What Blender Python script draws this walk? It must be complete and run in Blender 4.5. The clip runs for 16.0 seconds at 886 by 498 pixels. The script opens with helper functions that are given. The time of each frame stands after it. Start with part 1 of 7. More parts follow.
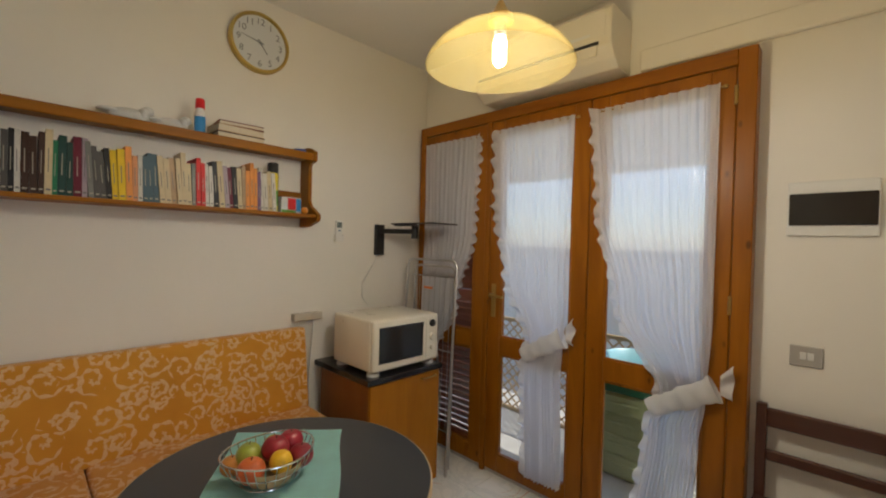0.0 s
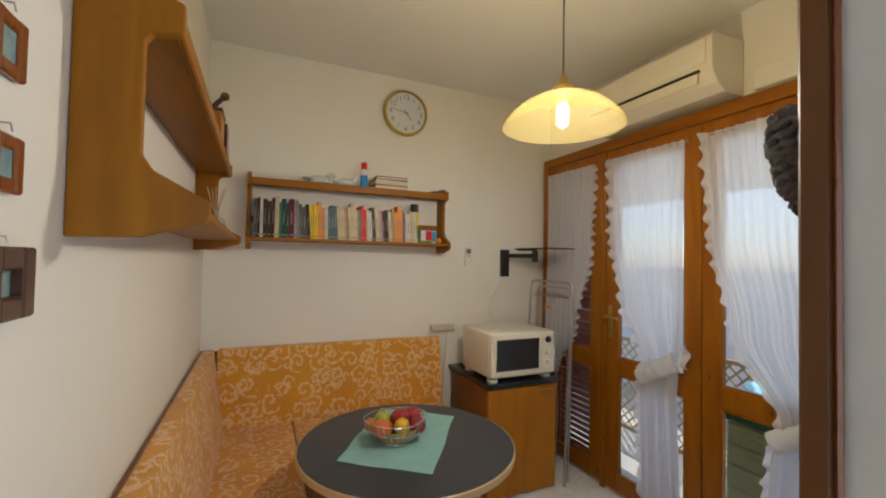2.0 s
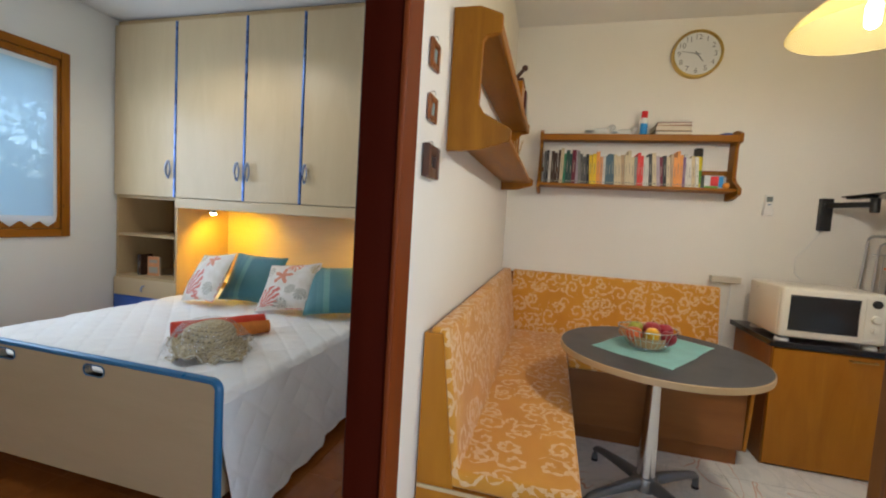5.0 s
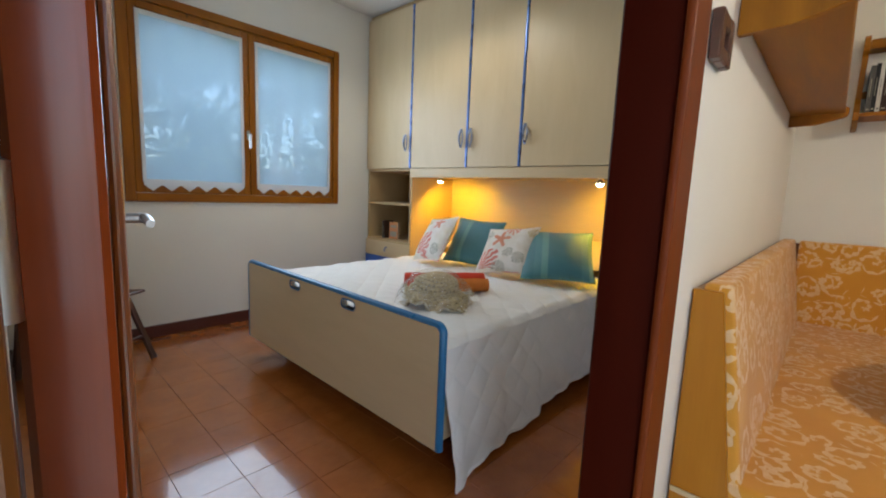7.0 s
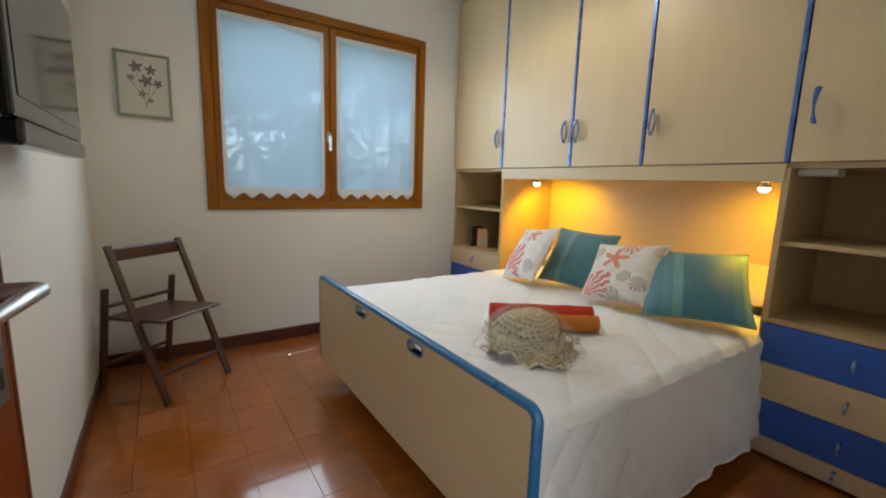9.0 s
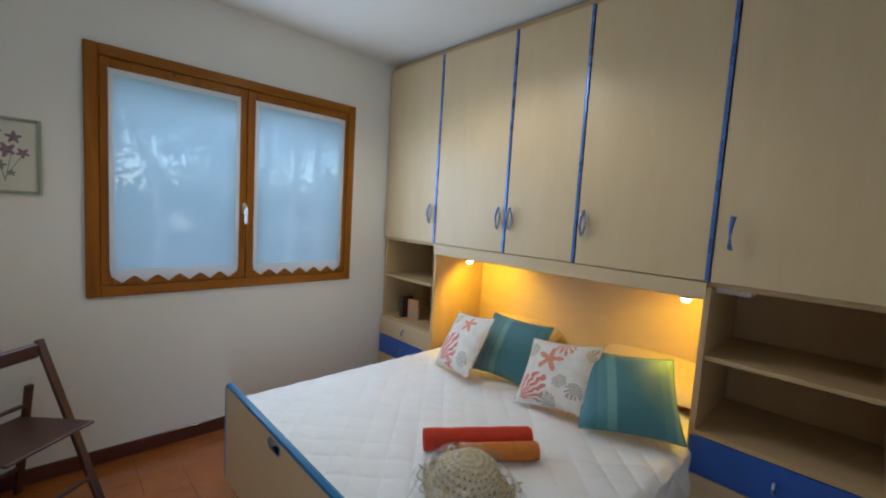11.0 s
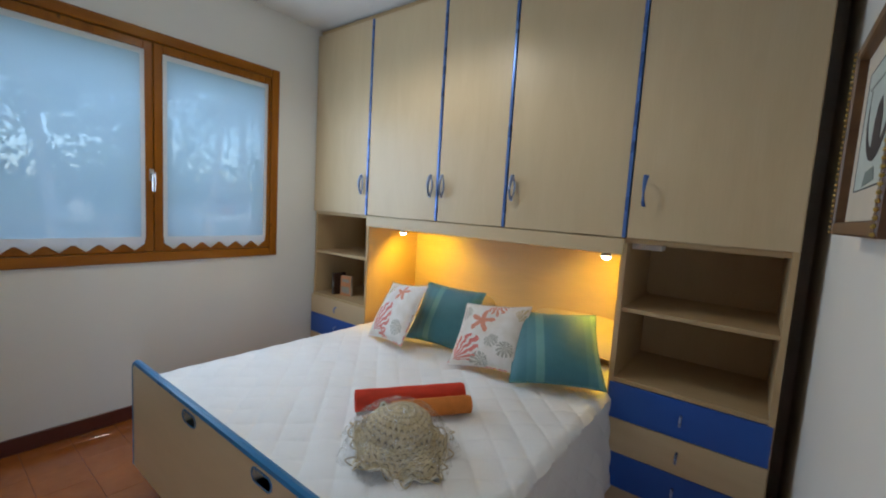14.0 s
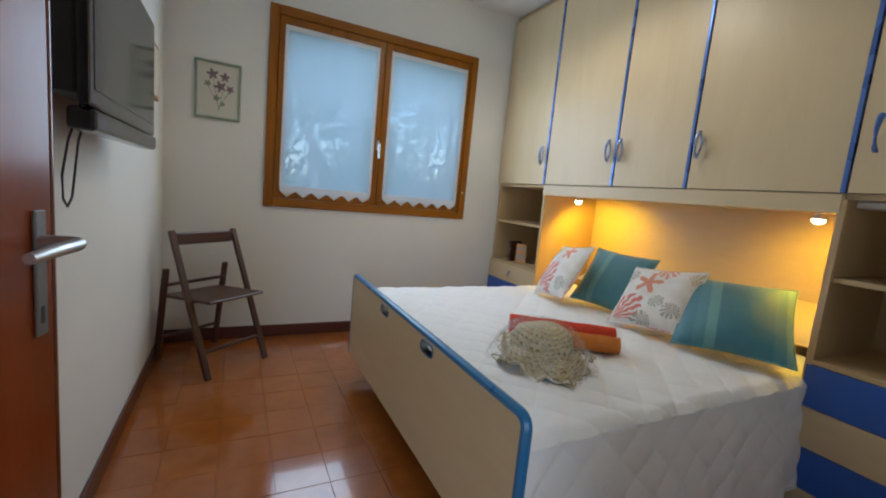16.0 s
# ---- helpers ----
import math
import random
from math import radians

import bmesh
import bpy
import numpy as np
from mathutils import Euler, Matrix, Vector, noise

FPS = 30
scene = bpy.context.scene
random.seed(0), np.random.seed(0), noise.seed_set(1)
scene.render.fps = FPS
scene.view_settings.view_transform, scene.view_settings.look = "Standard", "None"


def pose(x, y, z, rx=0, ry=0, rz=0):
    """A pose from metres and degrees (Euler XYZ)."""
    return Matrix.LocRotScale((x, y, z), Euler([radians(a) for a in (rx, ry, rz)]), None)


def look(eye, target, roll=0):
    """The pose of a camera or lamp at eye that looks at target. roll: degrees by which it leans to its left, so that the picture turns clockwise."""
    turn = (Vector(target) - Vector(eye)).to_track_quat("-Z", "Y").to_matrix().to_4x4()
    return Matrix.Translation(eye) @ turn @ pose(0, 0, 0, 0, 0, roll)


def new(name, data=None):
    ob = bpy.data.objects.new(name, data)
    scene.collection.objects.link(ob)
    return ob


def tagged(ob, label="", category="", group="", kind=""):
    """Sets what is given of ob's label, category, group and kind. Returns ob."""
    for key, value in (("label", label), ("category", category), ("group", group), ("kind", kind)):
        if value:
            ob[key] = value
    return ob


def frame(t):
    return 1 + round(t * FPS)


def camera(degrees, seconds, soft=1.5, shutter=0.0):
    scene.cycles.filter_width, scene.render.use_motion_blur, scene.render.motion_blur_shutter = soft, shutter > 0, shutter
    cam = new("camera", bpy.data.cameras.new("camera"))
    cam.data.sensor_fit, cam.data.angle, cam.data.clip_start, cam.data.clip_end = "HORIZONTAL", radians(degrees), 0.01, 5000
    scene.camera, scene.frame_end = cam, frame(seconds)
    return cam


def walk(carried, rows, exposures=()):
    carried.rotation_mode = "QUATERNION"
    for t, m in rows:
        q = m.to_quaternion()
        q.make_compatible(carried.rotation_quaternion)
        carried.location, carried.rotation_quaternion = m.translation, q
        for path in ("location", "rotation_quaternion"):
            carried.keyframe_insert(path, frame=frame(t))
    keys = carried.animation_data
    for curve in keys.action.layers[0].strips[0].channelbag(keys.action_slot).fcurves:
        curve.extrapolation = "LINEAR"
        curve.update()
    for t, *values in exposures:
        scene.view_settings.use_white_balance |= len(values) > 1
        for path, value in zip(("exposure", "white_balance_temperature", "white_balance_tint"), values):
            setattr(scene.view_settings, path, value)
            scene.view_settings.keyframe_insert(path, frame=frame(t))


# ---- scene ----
cam = camera(93.7, 16.0, soft=2.0)
PATH = [
    (0, (0.075, 0.016, 1.385), (-1.321, 1.448, 1.363), 1.5),
    (0.5, (0.163, 0.059, 1.452), (-1.328, 1.393, 1.469), 1.5),
    (1, (0.295, 0.063, 1.468), (-1.309, 1.258, 1.508), 1.5),
    (1.5, (0.425, 0.052, 1.445), (-1.302, 1.06, 1.504), 1.2),
    (2, (0.509, 0.004, 1.42), (-1.319, 0.815, 1.473), 1.1),
    (2.5, (0.647, 0.005, 1.399), (-1.254, 0.625, 1.438), 1.3),
    (3, (0.722, -0.003, 1.384), (-1.231, 0.431, 1.394), 1.9),
    (3.2, (0.749, 0.014, 1.363), (-1.221, 0.361, 1.365), 2.0),
    (5.3, (0.985, 0.07, 1.186), (-0.903, -0.571, 1.031), 3.5),
    (5.5, (0.999, 0.067, 1.155), (-0.856, -0.662, 0.991), 3.4),
    (6, (1.018, 0.065, 1.089), (-0.736, -0.877, 0.894), 3.2),
    (6.5, (0.935, 0.024, 1.067), (-0.687, -1.124, 0.838), 2.9),
    (7, (0.818, -0.073, 1.073), (-0.634, -1.423, 0.806), 2.4),
    (7.5, (0.763, -0.143, 1.065), (-0.509, -1.659, 0.776), 1.9),
    (7.7, (0.717, -0.15, 1.057), (-0.482, -1.724, 0.764), 1.7),
    (8, (0.646, -0.202, 1.062), (-0.479, -1.827, 0.759), 1.7),
    (8.1, (0.617, -0.201, 1.069), (-0.487, -1.841, 0.763), 1.5),
    (8.2, (0.599, -0.218, 1.072), (-0.498, -1.862, 0.763), 1.8),
    (10.3, (0.42, -0.55, 1.377), (-0.819, -2.1, 1.124), 2.6),
    (10.5, (0.421, -0.56, 1.416), (-0.857, -2.081, 1.183), 2.9),
    (11, (0.408, -0.569, 1.498), (-0.976, -2.002, 1.323), 3.5),
    (11.5, (0.407, -0.583, 1.548), (-1.097, -1.896, 1.441), 3.9),
    (12, (0.391, -0.595, 1.586), (-1.209, -1.793, 1.512), 4.0),
    (12.5, (0.376, -0.601, 1.526), (-1.273, -1.73, 1.45), 3.7),
    (13, (0.387, -0.605, 1.449), (-1.279, -1.706, 1.335), 3.7),
    (13.5, (0.381, -0.573, 1.404), (-1.256, -1.71, 1.244), 3.4),
    (14, (0.374, -0.553, 1.36), (-1.21, -1.759, 1.161), 3.5),
    (14.5, (0.366, -0.537, 1.303), (-1.133, -1.842, 1.085), 3.7),
    (15, (0.365, -0.495, 1.232), (-1.006, -1.932, 1.002), 4.0),
    (15.5, (0.4, -0.418, 1.165), (-0.78, -2.015, 0.928), 4.7),
    (16, (0.419, -0.289, 1.12), (-0.477, -2.059, 0.866), 5.5),
]
walk(cam, [(t, look(eye, target, roll)) for t, eye, target, roll in PATH],
     [(0.0, -0.27, 6100, 10), (1.5, -0.20, 6050, 10), (3.0, 0.10, 5850, 10), (5.5, 0.22, 5800, 10), (7.0, 0.12, 6000, 10), (8.0, 0.24, 6700, 10), (10.5, 0.02, 5850, 10), (13.0, -0.07, 5600, 10), (16.0, 0.08, 5850, 10)])

# ---------------------------------------------------------------- world, sun, lamps
world = bpy.data.worlds.new("sky_world")
scene.world = world
world.use_nodes = True
wn = world.node_tree.nodes
sky = wn.new("ShaderNodeTexSky")
sky.sky_type = "NISHITA"
sky.sun_disc = False
SUN_ELEV, SUN_AZ = radians(60), radians(25)      # azimuth clockwise from +y
sky.sun_elevation, sky.sun_rotation = SUN_ELEV, SUN_AZ
world.node_tree.links.new(sky.outputs[0], wn["Background"].inputs[0])
wn["Background"].inputs[1].default_value = 0.30


YS_OUT = -3.50      # outer face of the garden wall
YH_OUT = 1.70       # added hall fill lamp stands here, beyond the passage wall


def lamp(name, kind, energy, color, at, to=None, size=0.1, size_y=None, spot=None):
    d = bpy.data.lights.new(name, kind)
    d.energy, d.color = energy, color
    if kind == "AREA":
        d.size = size
        if size_y:
            d.shape, d.size_y = "RECTANGLE", size_y
    elif kind == "SUN":
        d.angle = size
    else:
        d.shadow_soft_size = size
    if spot:
        d.spot_size, d.spot_blend = spot
    ob = new(name, d)
    ob.matrix_world = look(at, to) if to else Matrix.Translation(at)
    return ob


sd = Vector((math.sin(SUN_AZ) * math.cos(SUN_ELEV), math.cos(SUN_AZ) * math.cos(SUN_ELEV), math.sin(SUN_ELEV)))
lamp("sun", "SUN", 4.0, (1.0, 0.93, 0.82), sd * 20, (0, 0, 0), size=radians(0.5))
lamp("pendant_bulb_light", "POINT", 27.0, (1.0, 0.88, 0.68), (-0.65, 0.97, 1.872), size=0.05)
lamp("bedroom_ceiling_light", "SPOT", 28.0, (1.0, 0.91, 0.74), (-0.815, -2.085, 2.53), (-0.815, -2.084, 0.0), size=0.10, spot=(2.75, 0.45))
lamp("reading_spot_light", "SPOT", 13.0, (1.0, 0.55, 0.0), (-1.80, -2.52, 1.13), (-2.15, -2.6, 0.55), size=0.04, spot=(2.7, 0.6))
lamp("reading_spot_light", "SPOT", 10.0, (1.0, 0.55, 0.0), (-1.80, -1.15, 1.13), (-2.15, -1.1, 0.55), size=0.04, spot=(2.7, 0.6))

# fill lamps added behind unseen openings in the passage's long wall and end
lamp("hall_fill_light", "AREA", 30.0, (0.84, 0.92, 1.0), (1.70, YH_OUT, 1.25), (0.3, -0.8, 0.7), size=1.1, size_y=1.8)
# fill added at the passage's far end, where no source is known
lamp("passage_fill_light", "AREA", 9.0, (0.88, 0.94, 1.0), (2.34, 0.12, 1.1), (0.0, 0.12, 1.1), size=0.66, size_y=1.9)
# daylight of the open sky over the terrace and over the garden
lamp("sky_light_terrace", "AREA", 9.0, (0.74, 0.86, 1.0), (-0.85, 2.86, 2.40), (-0.85, 2.1, 1.1), size=1.9, size_y=0.5)
lamp("sky_light_window", "AREA", 14.0, (0.76, 0.89, 1.0), (-0.53, -3.355, 1.57), (-0.53, 0.0, 1.57), size=1.30, size_y=0.98)
lamp("sky_light_garden", "AREA", 19.0, (0.74, 0.88, 1.0), (-0.53, YS_OUT - 0.55, 2.80), (-0.53, YS_OUT, 1.5), size=1.5, size_y=0.5)


# ---------------------------------------------------------------- materials
def nodes_of(name):
    m = bpy.data.materials.new(name)
    m.use_nodes = True
    return m, m.node_tree.nodes, m.node_tree.links, m.node_tree.nodes["Principled BSDF"]


def ramp(n, l, fac, stops):
    r = n.new("ShaderNodeValToRGB")
    e = r.color_ramp.elements
    while len(e) < len(stops):
        e.new(0.5)
    for el, (p, c) in zip(e, stops):
        el.position, el.color = p, (*c, 1)
    l.new(fac, r.inputs[0])
    return r.outputs[0]


def noise_of(n, l, vec, scale, detail=3.0, rough=0.55, distort=0.0):
    t = n.new("ShaderNodeTexNoise")
    t.inputs["Scale"].default_value = scale
    t.inputs["Detail"].default_value = detail
    t.inputs["Roughness"].default_value = rough
    t.inputs["Distortion"].default_value = distort
    if vec:
        l.new(vec, t.inputs["Vector"])
    return t.outputs["Fac"]


def maths(n, l, op, a, b=None, c=None):
    t = n.new("ShaderNodeMath")
    t.operation = op
    for i, v in enumerate((a, b, c)):
        if v is None:
            continue
        if isinstance(v, (int, float)):
            t.inputs[i].default_value = v
        else:
            l.new(v, t.inputs[i])
    return t.outputs[0]


def mixc(n, l, fac, a, b, mode="MIX"):
    t = n.new("ShaderNodeMix")
    t.data_type, t.blend_type = "RGBA", mode
    for i, v in ((0, fac), (6, a), (7, b)):
        if isinstance(v, (int, float)):
            t.inputs[i].default_value = v
        elif isinstance(v, tuple):
            t.inputs[i].default_value = (*v, 1)
        else:
            l.new(v, t.inputs[i])
    return t.outputs[2]


def bump_of(n, l, b, height, strength, dist=0.002):
    t = n.new("ShaderNodeBump")
    t.inputs["Strength"].default_value = strength
    t.inputs["Distance"].default_value = dist
    l.new(height, t.inputs["Height"])
    l.new(t.outputs[0], b.inputs["Normal"])


def scaled(c, f):
    return tuple(min(1.0, v * f) for v in c)


def plain(name, c, rough=0.5, metal=0.0, var=0.06, vs=5.0, bump=0.1, bs=180.0, coat=0.0, rough_var=0.08):
    m, n, l, b = nodes_of(name)
    tc = n.new("ShaderNodeTexCoord").outputs["Object"]
    f = noise_of(n, l, tc, vs, 5)
    l.new(ramp(n, l, f, [(0.25, scaled(c, 1 - var)), (0.75, scaled(c, 1 + var))]), b.inputs["Base Color"])
    g = noise_of(n, l, tc, bs, 2)
    r = n.new("ShaderNodeMapRange")
    r.inputs[3].default_value, r.inputs[4].default_value = max(0.02, rough - rough_var), min(1, rough + rough_var)
    l.new(f, r.inputs[0])
    l.new(r.outputs[0], b.inputs["Roughness"])
    b.inputs["Metallic"].default_value = metal
    b.inputs["Coat Weight"].default_value = coat
    b.inputs["Coat Roughness"].default_value = 0.12
    if bump:
        bump_of(n, l, b, g, bump)
    return m


def uv_of(n, l, sx, sy, shift=True):
    tc = n.new("ShaderNodeTexCoord").outputs["UV"]
    mp = n.new("ShaderNodeMapping")
    mp.inputs["Scale"].default_value = (sx, sy, 1)
    l.new(tc, mp.inputs["Vector"])
    if shift:
        oi = n.new("ShaderNodeObjectInfo").outputs["Random"]
        k = maths(n, l, "MULTIPLY", oi, 37.0)
        cx = n.new("ShaderNodeCombineXYZ")
        l.new(k, cx.inputs[0])
        l.new(k, cx.inputs[2])
        l.new(cx.outputs[0], mp.inputs["Location"])
    return mp.outputs[0]


def wood(name, dark, light, rough=0.4, ring=16.0, coat=0.0, knots=0.0, contrast=1.0):
    m, n, l, b = nodes_of(name)
    v = uv_of(n, l, 1.1, ring)
    f = noise_of(n, l, v, 1.6, 5, 0.6, 0.6)
    lo, hi = 0.5 - 0.22 / contrast, 0.5 + 0.22 / contrast
    col = ramp(n, l, f, [(lo, dark), (hi, light)])
    fine = noise_of(n, l, uv_of(n, l, 6.0, 260.0), 1.0, 2)
    col = mixc(n, l, maths(n, l, "MULTIPLY", fine, 0.35), col, scaled(dark, 0.8))
    oi = n.new("ShaderNodeObjectInfo").outputs["Random"]
    col = mixc(n, l, maths(n, l, "MULTIPLY", oi, 0.25), col, scaled(dark, 0.9))
    if knots:
        vo = n.new("ShaderNodeTexVoronoi")
        vo.inputs["Scale"].default_value = 1.0
        l.new(uv_of(n, l, 5.0, 10.0), vo.inputs["Vector"])
        k = ramp(n, l, vo.outputs["Distance"], [(0.05, (1, 1, 1)), (0.11, (0, 0, 0))])
        col = mixc(n, l, maths(n, l, "MULTIPLY", k, knots), col, scaled(dark, 0.35))
    l.new(col, b.inputs["Base Color"])
    r = n.new("ShaderNodeMapRange")
    r.inputs[3].default_value, r.inputs[4].default_value = rough - 0.06, rough + 0.08
    l.new(f, r.inputs[0])
    l.new(r.outputs[0], b.inputs["Roughness"])
    b.inputs["Coat Weight"].default_value = coat
    b.inputs["Coat Roughness"].default_value = 0.08
    bump_of(n, l, b, fine, 0.12, 0.0008)
    return m


def plaster(name, c, var=0.035):
    m, n, l, b = nodes_of(name)
    tc = n.new("ShaderNodeTexCoord").outputs["Object"]
    big = noise_of(n, l, tc, 1.3, 4)
    col = ramp(n, l, big, [(0.3, scaled(c, 1 - var)), (0.7, scaled(c, 1 + var * 0.5))])
    spots = ramp(n, l, noise_of(n, l, tc, 14.0, 6, 0.7), [(0.62, (0, 0, 0)), (0.8, (1, 1, 1))])
    col = mixc(n, l, maths(n, l, "MULTIPLY", spots, 0.10), col, scaled(c, 0.82))
    l.new(col, b.inputs["Base Color"])
    b.inputs["Roughness"].default_value = 0.85
    h = maths(n, l, "ADD", noise_of(n, l, tc, 38.0, 5), maths(n, l, "MULTIPLY", noise_of(n, l, tc, 320.0, 2), 0.4))
    bump_of(n, l, b, h, 0.22, 0.003)
    return m


def scroll_fabric(name):
    """Orange upholstery woven with pale curling leaf scrolls."""
    m, n, l, b = nodes_of(name)
    uv = uv_of(n, l, 1, 1, False)
    # gentle warp of the plan so that the scrolls are uneven
    wn_ = n.new("ShaderNodeTexNoise")
    wn_.inputs["Scale"].default_value = 9.0
    l.new(uv, wn_.inputs["Vector"])
    warp = n.new("ShaderNodeVectorMath")
    warp.operation = "MULTIPLY_ADD"
    l.new(wn_.outputs["Color"], warp.inputs[0])
    warp.inputs[1].default_value = (0.055, 0.055, 0)
    l.new(uv, warp.inputs[2])
    total = None
    for sc, turns, width, off in ((9.0, 2.5, 0.44, 0.0), (13.5, 1.9, 0.52, 3.7)):
        mp = n.new("ShaderNodeMapping")
        mp.inputs["Scale"].default_value = (sc, sc, 1)
        mp.inputs["Location"].default_value = (off, off * 1.7, 0)
        l.new(warp.outputs[0], mp.inputs["Vector"])
        vo = n.new("ShaderNodeTexVoronoi")
        vo.voronoi_dimensions = "2D"
        vo.inputs["Scale"].default_value = 1.0
        vo.inputs["Randomness"].default_value = 0.75
        l.new(mp.outputs[0], vo.inputs["Vector"])
        d = n.new("ShaderNodeVectorMath")
        d.operation = "SUBTRACT"
        l.new(mp.outputs[0], d.inputs[0])
        l.new(vo.outputs["Position"], d.inputs[1])
        sp = n.new("ShaderNodeSeparateXYZ")
        l.new(d.outputs[0], sp.inputs[0])
        ang = maths(n, l, "ARCTAN2", sp.outputs[1], sp.outputs[0])
        csp = n.new("ShaderNodeSeparateXYZ")
        l.new(vo.outputs["Color"], csp.inputs[0])
        side = maths(n, l, "SUBTRACT", maths(n, l, "MULTIPLY", maths(n, l, "GREATER_THAN", csp.outputs[0], 0.5), 2.0), 1.0)
        ph = maths(n, l, "ADD", maths(n, l, "MULTIPLY", ang, side), maths(n, l, "MULTIPLY", vo.outputs["Distance"], turns * 6.283))
        ph = maths(n, l, "ADD", ph, maths(n, l, "MULTIPLY", csp.outputs[1], 6.283))
        s = maths(n, l, "SINE", ph)
        # leaf nibbles along each scroll
        s = maths(n, l, "ADD", s, maths(n, l, "MULTIPLY", maths(n, l, "SINE", maths(n, l, "MULTIPLY", ang, 7.0)), 0.38))
        on = maths(n, l, "GREATER_THAN", s, 1.0 - width)
        far = maths(n, l, "LESS_THAN", vo.outputs["Distance"], 0.52)
        on = maths(n, l, "MULTIPLY", on, far)
        total = on if total is None else maths(n, l, "MAXIMUM", total, maths(n, l, "MULTIPLY", on, maths(n, l, "GREATER_THAN", csp.outputs[2], 0.45)))
    weave = noise_of(n, l, uv, 900.0, 1)
    soft = noise_of(n, l, uv, 5.0, 3)
    ground = ramp(n, l, soft, [(0.3, (0.58, 0.245, 0.018)), (0.7, (0.68, 0.315, 0.028))])
    pale = ramp(n, l, weave, [(0.3, (0.71, 0.47, 0.24)), (0.7, (0.80, 0.57, 0.34))])
    edge = noise_of(n, l, uv, 60.0, 2)
    fac = maths(n, l, "MULTIPLY", total, maths(n, l, "ADD", maths(n, l, "MULTIPLY", edge, 0.7), 0.45))
    l.new(mixc(n, l, maths(n, l, "MINIMUM", fac, 0.95), ground, pale), b.inputs["Base Color"])
    b.inputs["Roughness"].default_value = 0.9
    b.inputs["Sheen Weight"].default_value = 0.25
    bump_of(n, l, b, maths(n, l, "ADD", maths(n, l, "MULTIPLY", total, 0.5), weave), 0.35, 0.0015)
    return m


def sheer(name, c, see=0.25, glow=0.5):
    """Thin cloth: part of the light goes straight through, part is scattered."""
    m, n, l, b = nodes_of(name)
    tr = n.new("ShaderNodeBsdfTransparent")
    tl = n.new("ShaderNodeBsdfTranslucent")
    tl.inputs[0].default_value = (*c, 1)
    b.inputs["Base Color"].default_value = (*c, 1)
    b.inputs["Roughness"].default_value = 0.9
    weave = noise_of(n, l, uv_of(n, l, 1, 1, False), 500.0, 2)
    bump_of(n, l, b, weave, 0.2, 0.001)
    a, e = n.new("ShaderNodeMixShader"), n.new("ShaderNodeMixShader")
    a.inputs[0].default_value = glow
    l.new(b.outputs[0], a.inputs[1])
    l.new(tl.outputs[0], a.inputs[2])
    l.new(maths(n, l, "MULTIPLY", weave, see * 2), e.inputs[0])
    l.new(a.outputs[0], e.inputs[1])
    l.new(tr.outputs[0], e.inputs[2])
    l.new(e.outputs[0], n["Material Output"].inputs[0])
    return m


def pane_glass(name, tint=(0.97, 0.99, 1.0)):
    m, n, l, b = nodes_of(name)
    tr = n.new("ShaderNodeBsdfTransparent")
    tr.inputs[0].default_value = (*tint, 1)
    gl = n.new("ShaderNodeBsdfGlossy")
    gl.inputs["Roughness"].default_value = 0.02
    fr = n.new("ShaderNodeLayerWeight")
    fr.inputs[0].default_value = 0.5
    mx = n.new("ShaderNodeMixShader")
    l.new(maths(n, l, "MULTIPLY_ADD", maths(n, l, "POWER", fr.outputs["Facing"], 5.0), 0.9, 0.035), mx.inputs[0])
    l.new(tr.outputs[0], mx.inputs[1])
    l.new(gl.outputs[0], mx.inputs[2])
    l.new(mx.outputs[0], n["Material Output"].inputs[0])
    return m


def glow(name, c, strength):
    m, n, l, b = nodes_of(name)
    b.inputs["Base Color"].default_value = (*c, 1)
    b.inputs["Emission Color"].default_value = (*c, 1)
    b.inputs["Emission Strength"].default_value = strength
    return m


def tile_mat(name, c1, c2, rough, mottling=14.0):
    m, n, l, b = nodes_of(name)
    tc = n.new("ShaderNodeTexCoord").outputs["Object"]
    ge = n.new("ShaderNodeNewGeometry").outputs["Position"]
    oi = n.new("ShaderNodeObjectInfo").outputs["Random"]
    f = noise_of(n, l, ge, mottling, 5, 0.65)
    col = ramp(n, l, f, [(0.3, c1), (0.7, c2)])
    col = mixc(n, l, maths(n, l, "MULTIPLY", oi, 0.22), col, scaled(c1, 0.88))
    l.new(col, b.inputs["Base Color"])
    g = noise_of(n, l, ge, 3.0, 4)
    r = n.new("ShaderNodeMapRange")
    r.inputs[3].default_value, r.inputs[4].default_value = rough - 0.07, rough + 0.14
    l.new(g, r.inputs[0])
    l.new(r.outputs[0], b.inputs["Roughness"])
    bump_of(n, l, b, noise_of(n, l, ge, 26.0, 3), 0.06, 0.002)
    return m


WALL = plaster("warm_white_wall_paint", (0.80, 0.765, 0.70))
WALL_B = plaster("white_bedroom_wall_paint", (0.77, 0.755, 0.705))
CEIL = plaster("white_ceiling_paint", (0.78, 0.765, 0.74))
PINE = wood("honey_pine", (0.23, 0.080, 0.001), (0.41, 0.160, 0.003), 0.45, 9, 0.0, 0.8)
PINE_DOOR = wood("varnished_pine_frame", (0.22, 0.068, 0.002), (0.41, 0.146, 0.005), 0.32, 9, 0.12, 0.85)
VENEER = wood("honey_veneer", (0.34, 0.122, 0.005), (0.49, 0.196, 0.010), 0.36, 7, 0.12, 0, 0.8)
VENEER_RED = wood("reddish_veneer", (0.24, 0.085, 0.02), (0.34, 0.135, 0.035), 0.35, 7, 0.2, 0, 0.8)
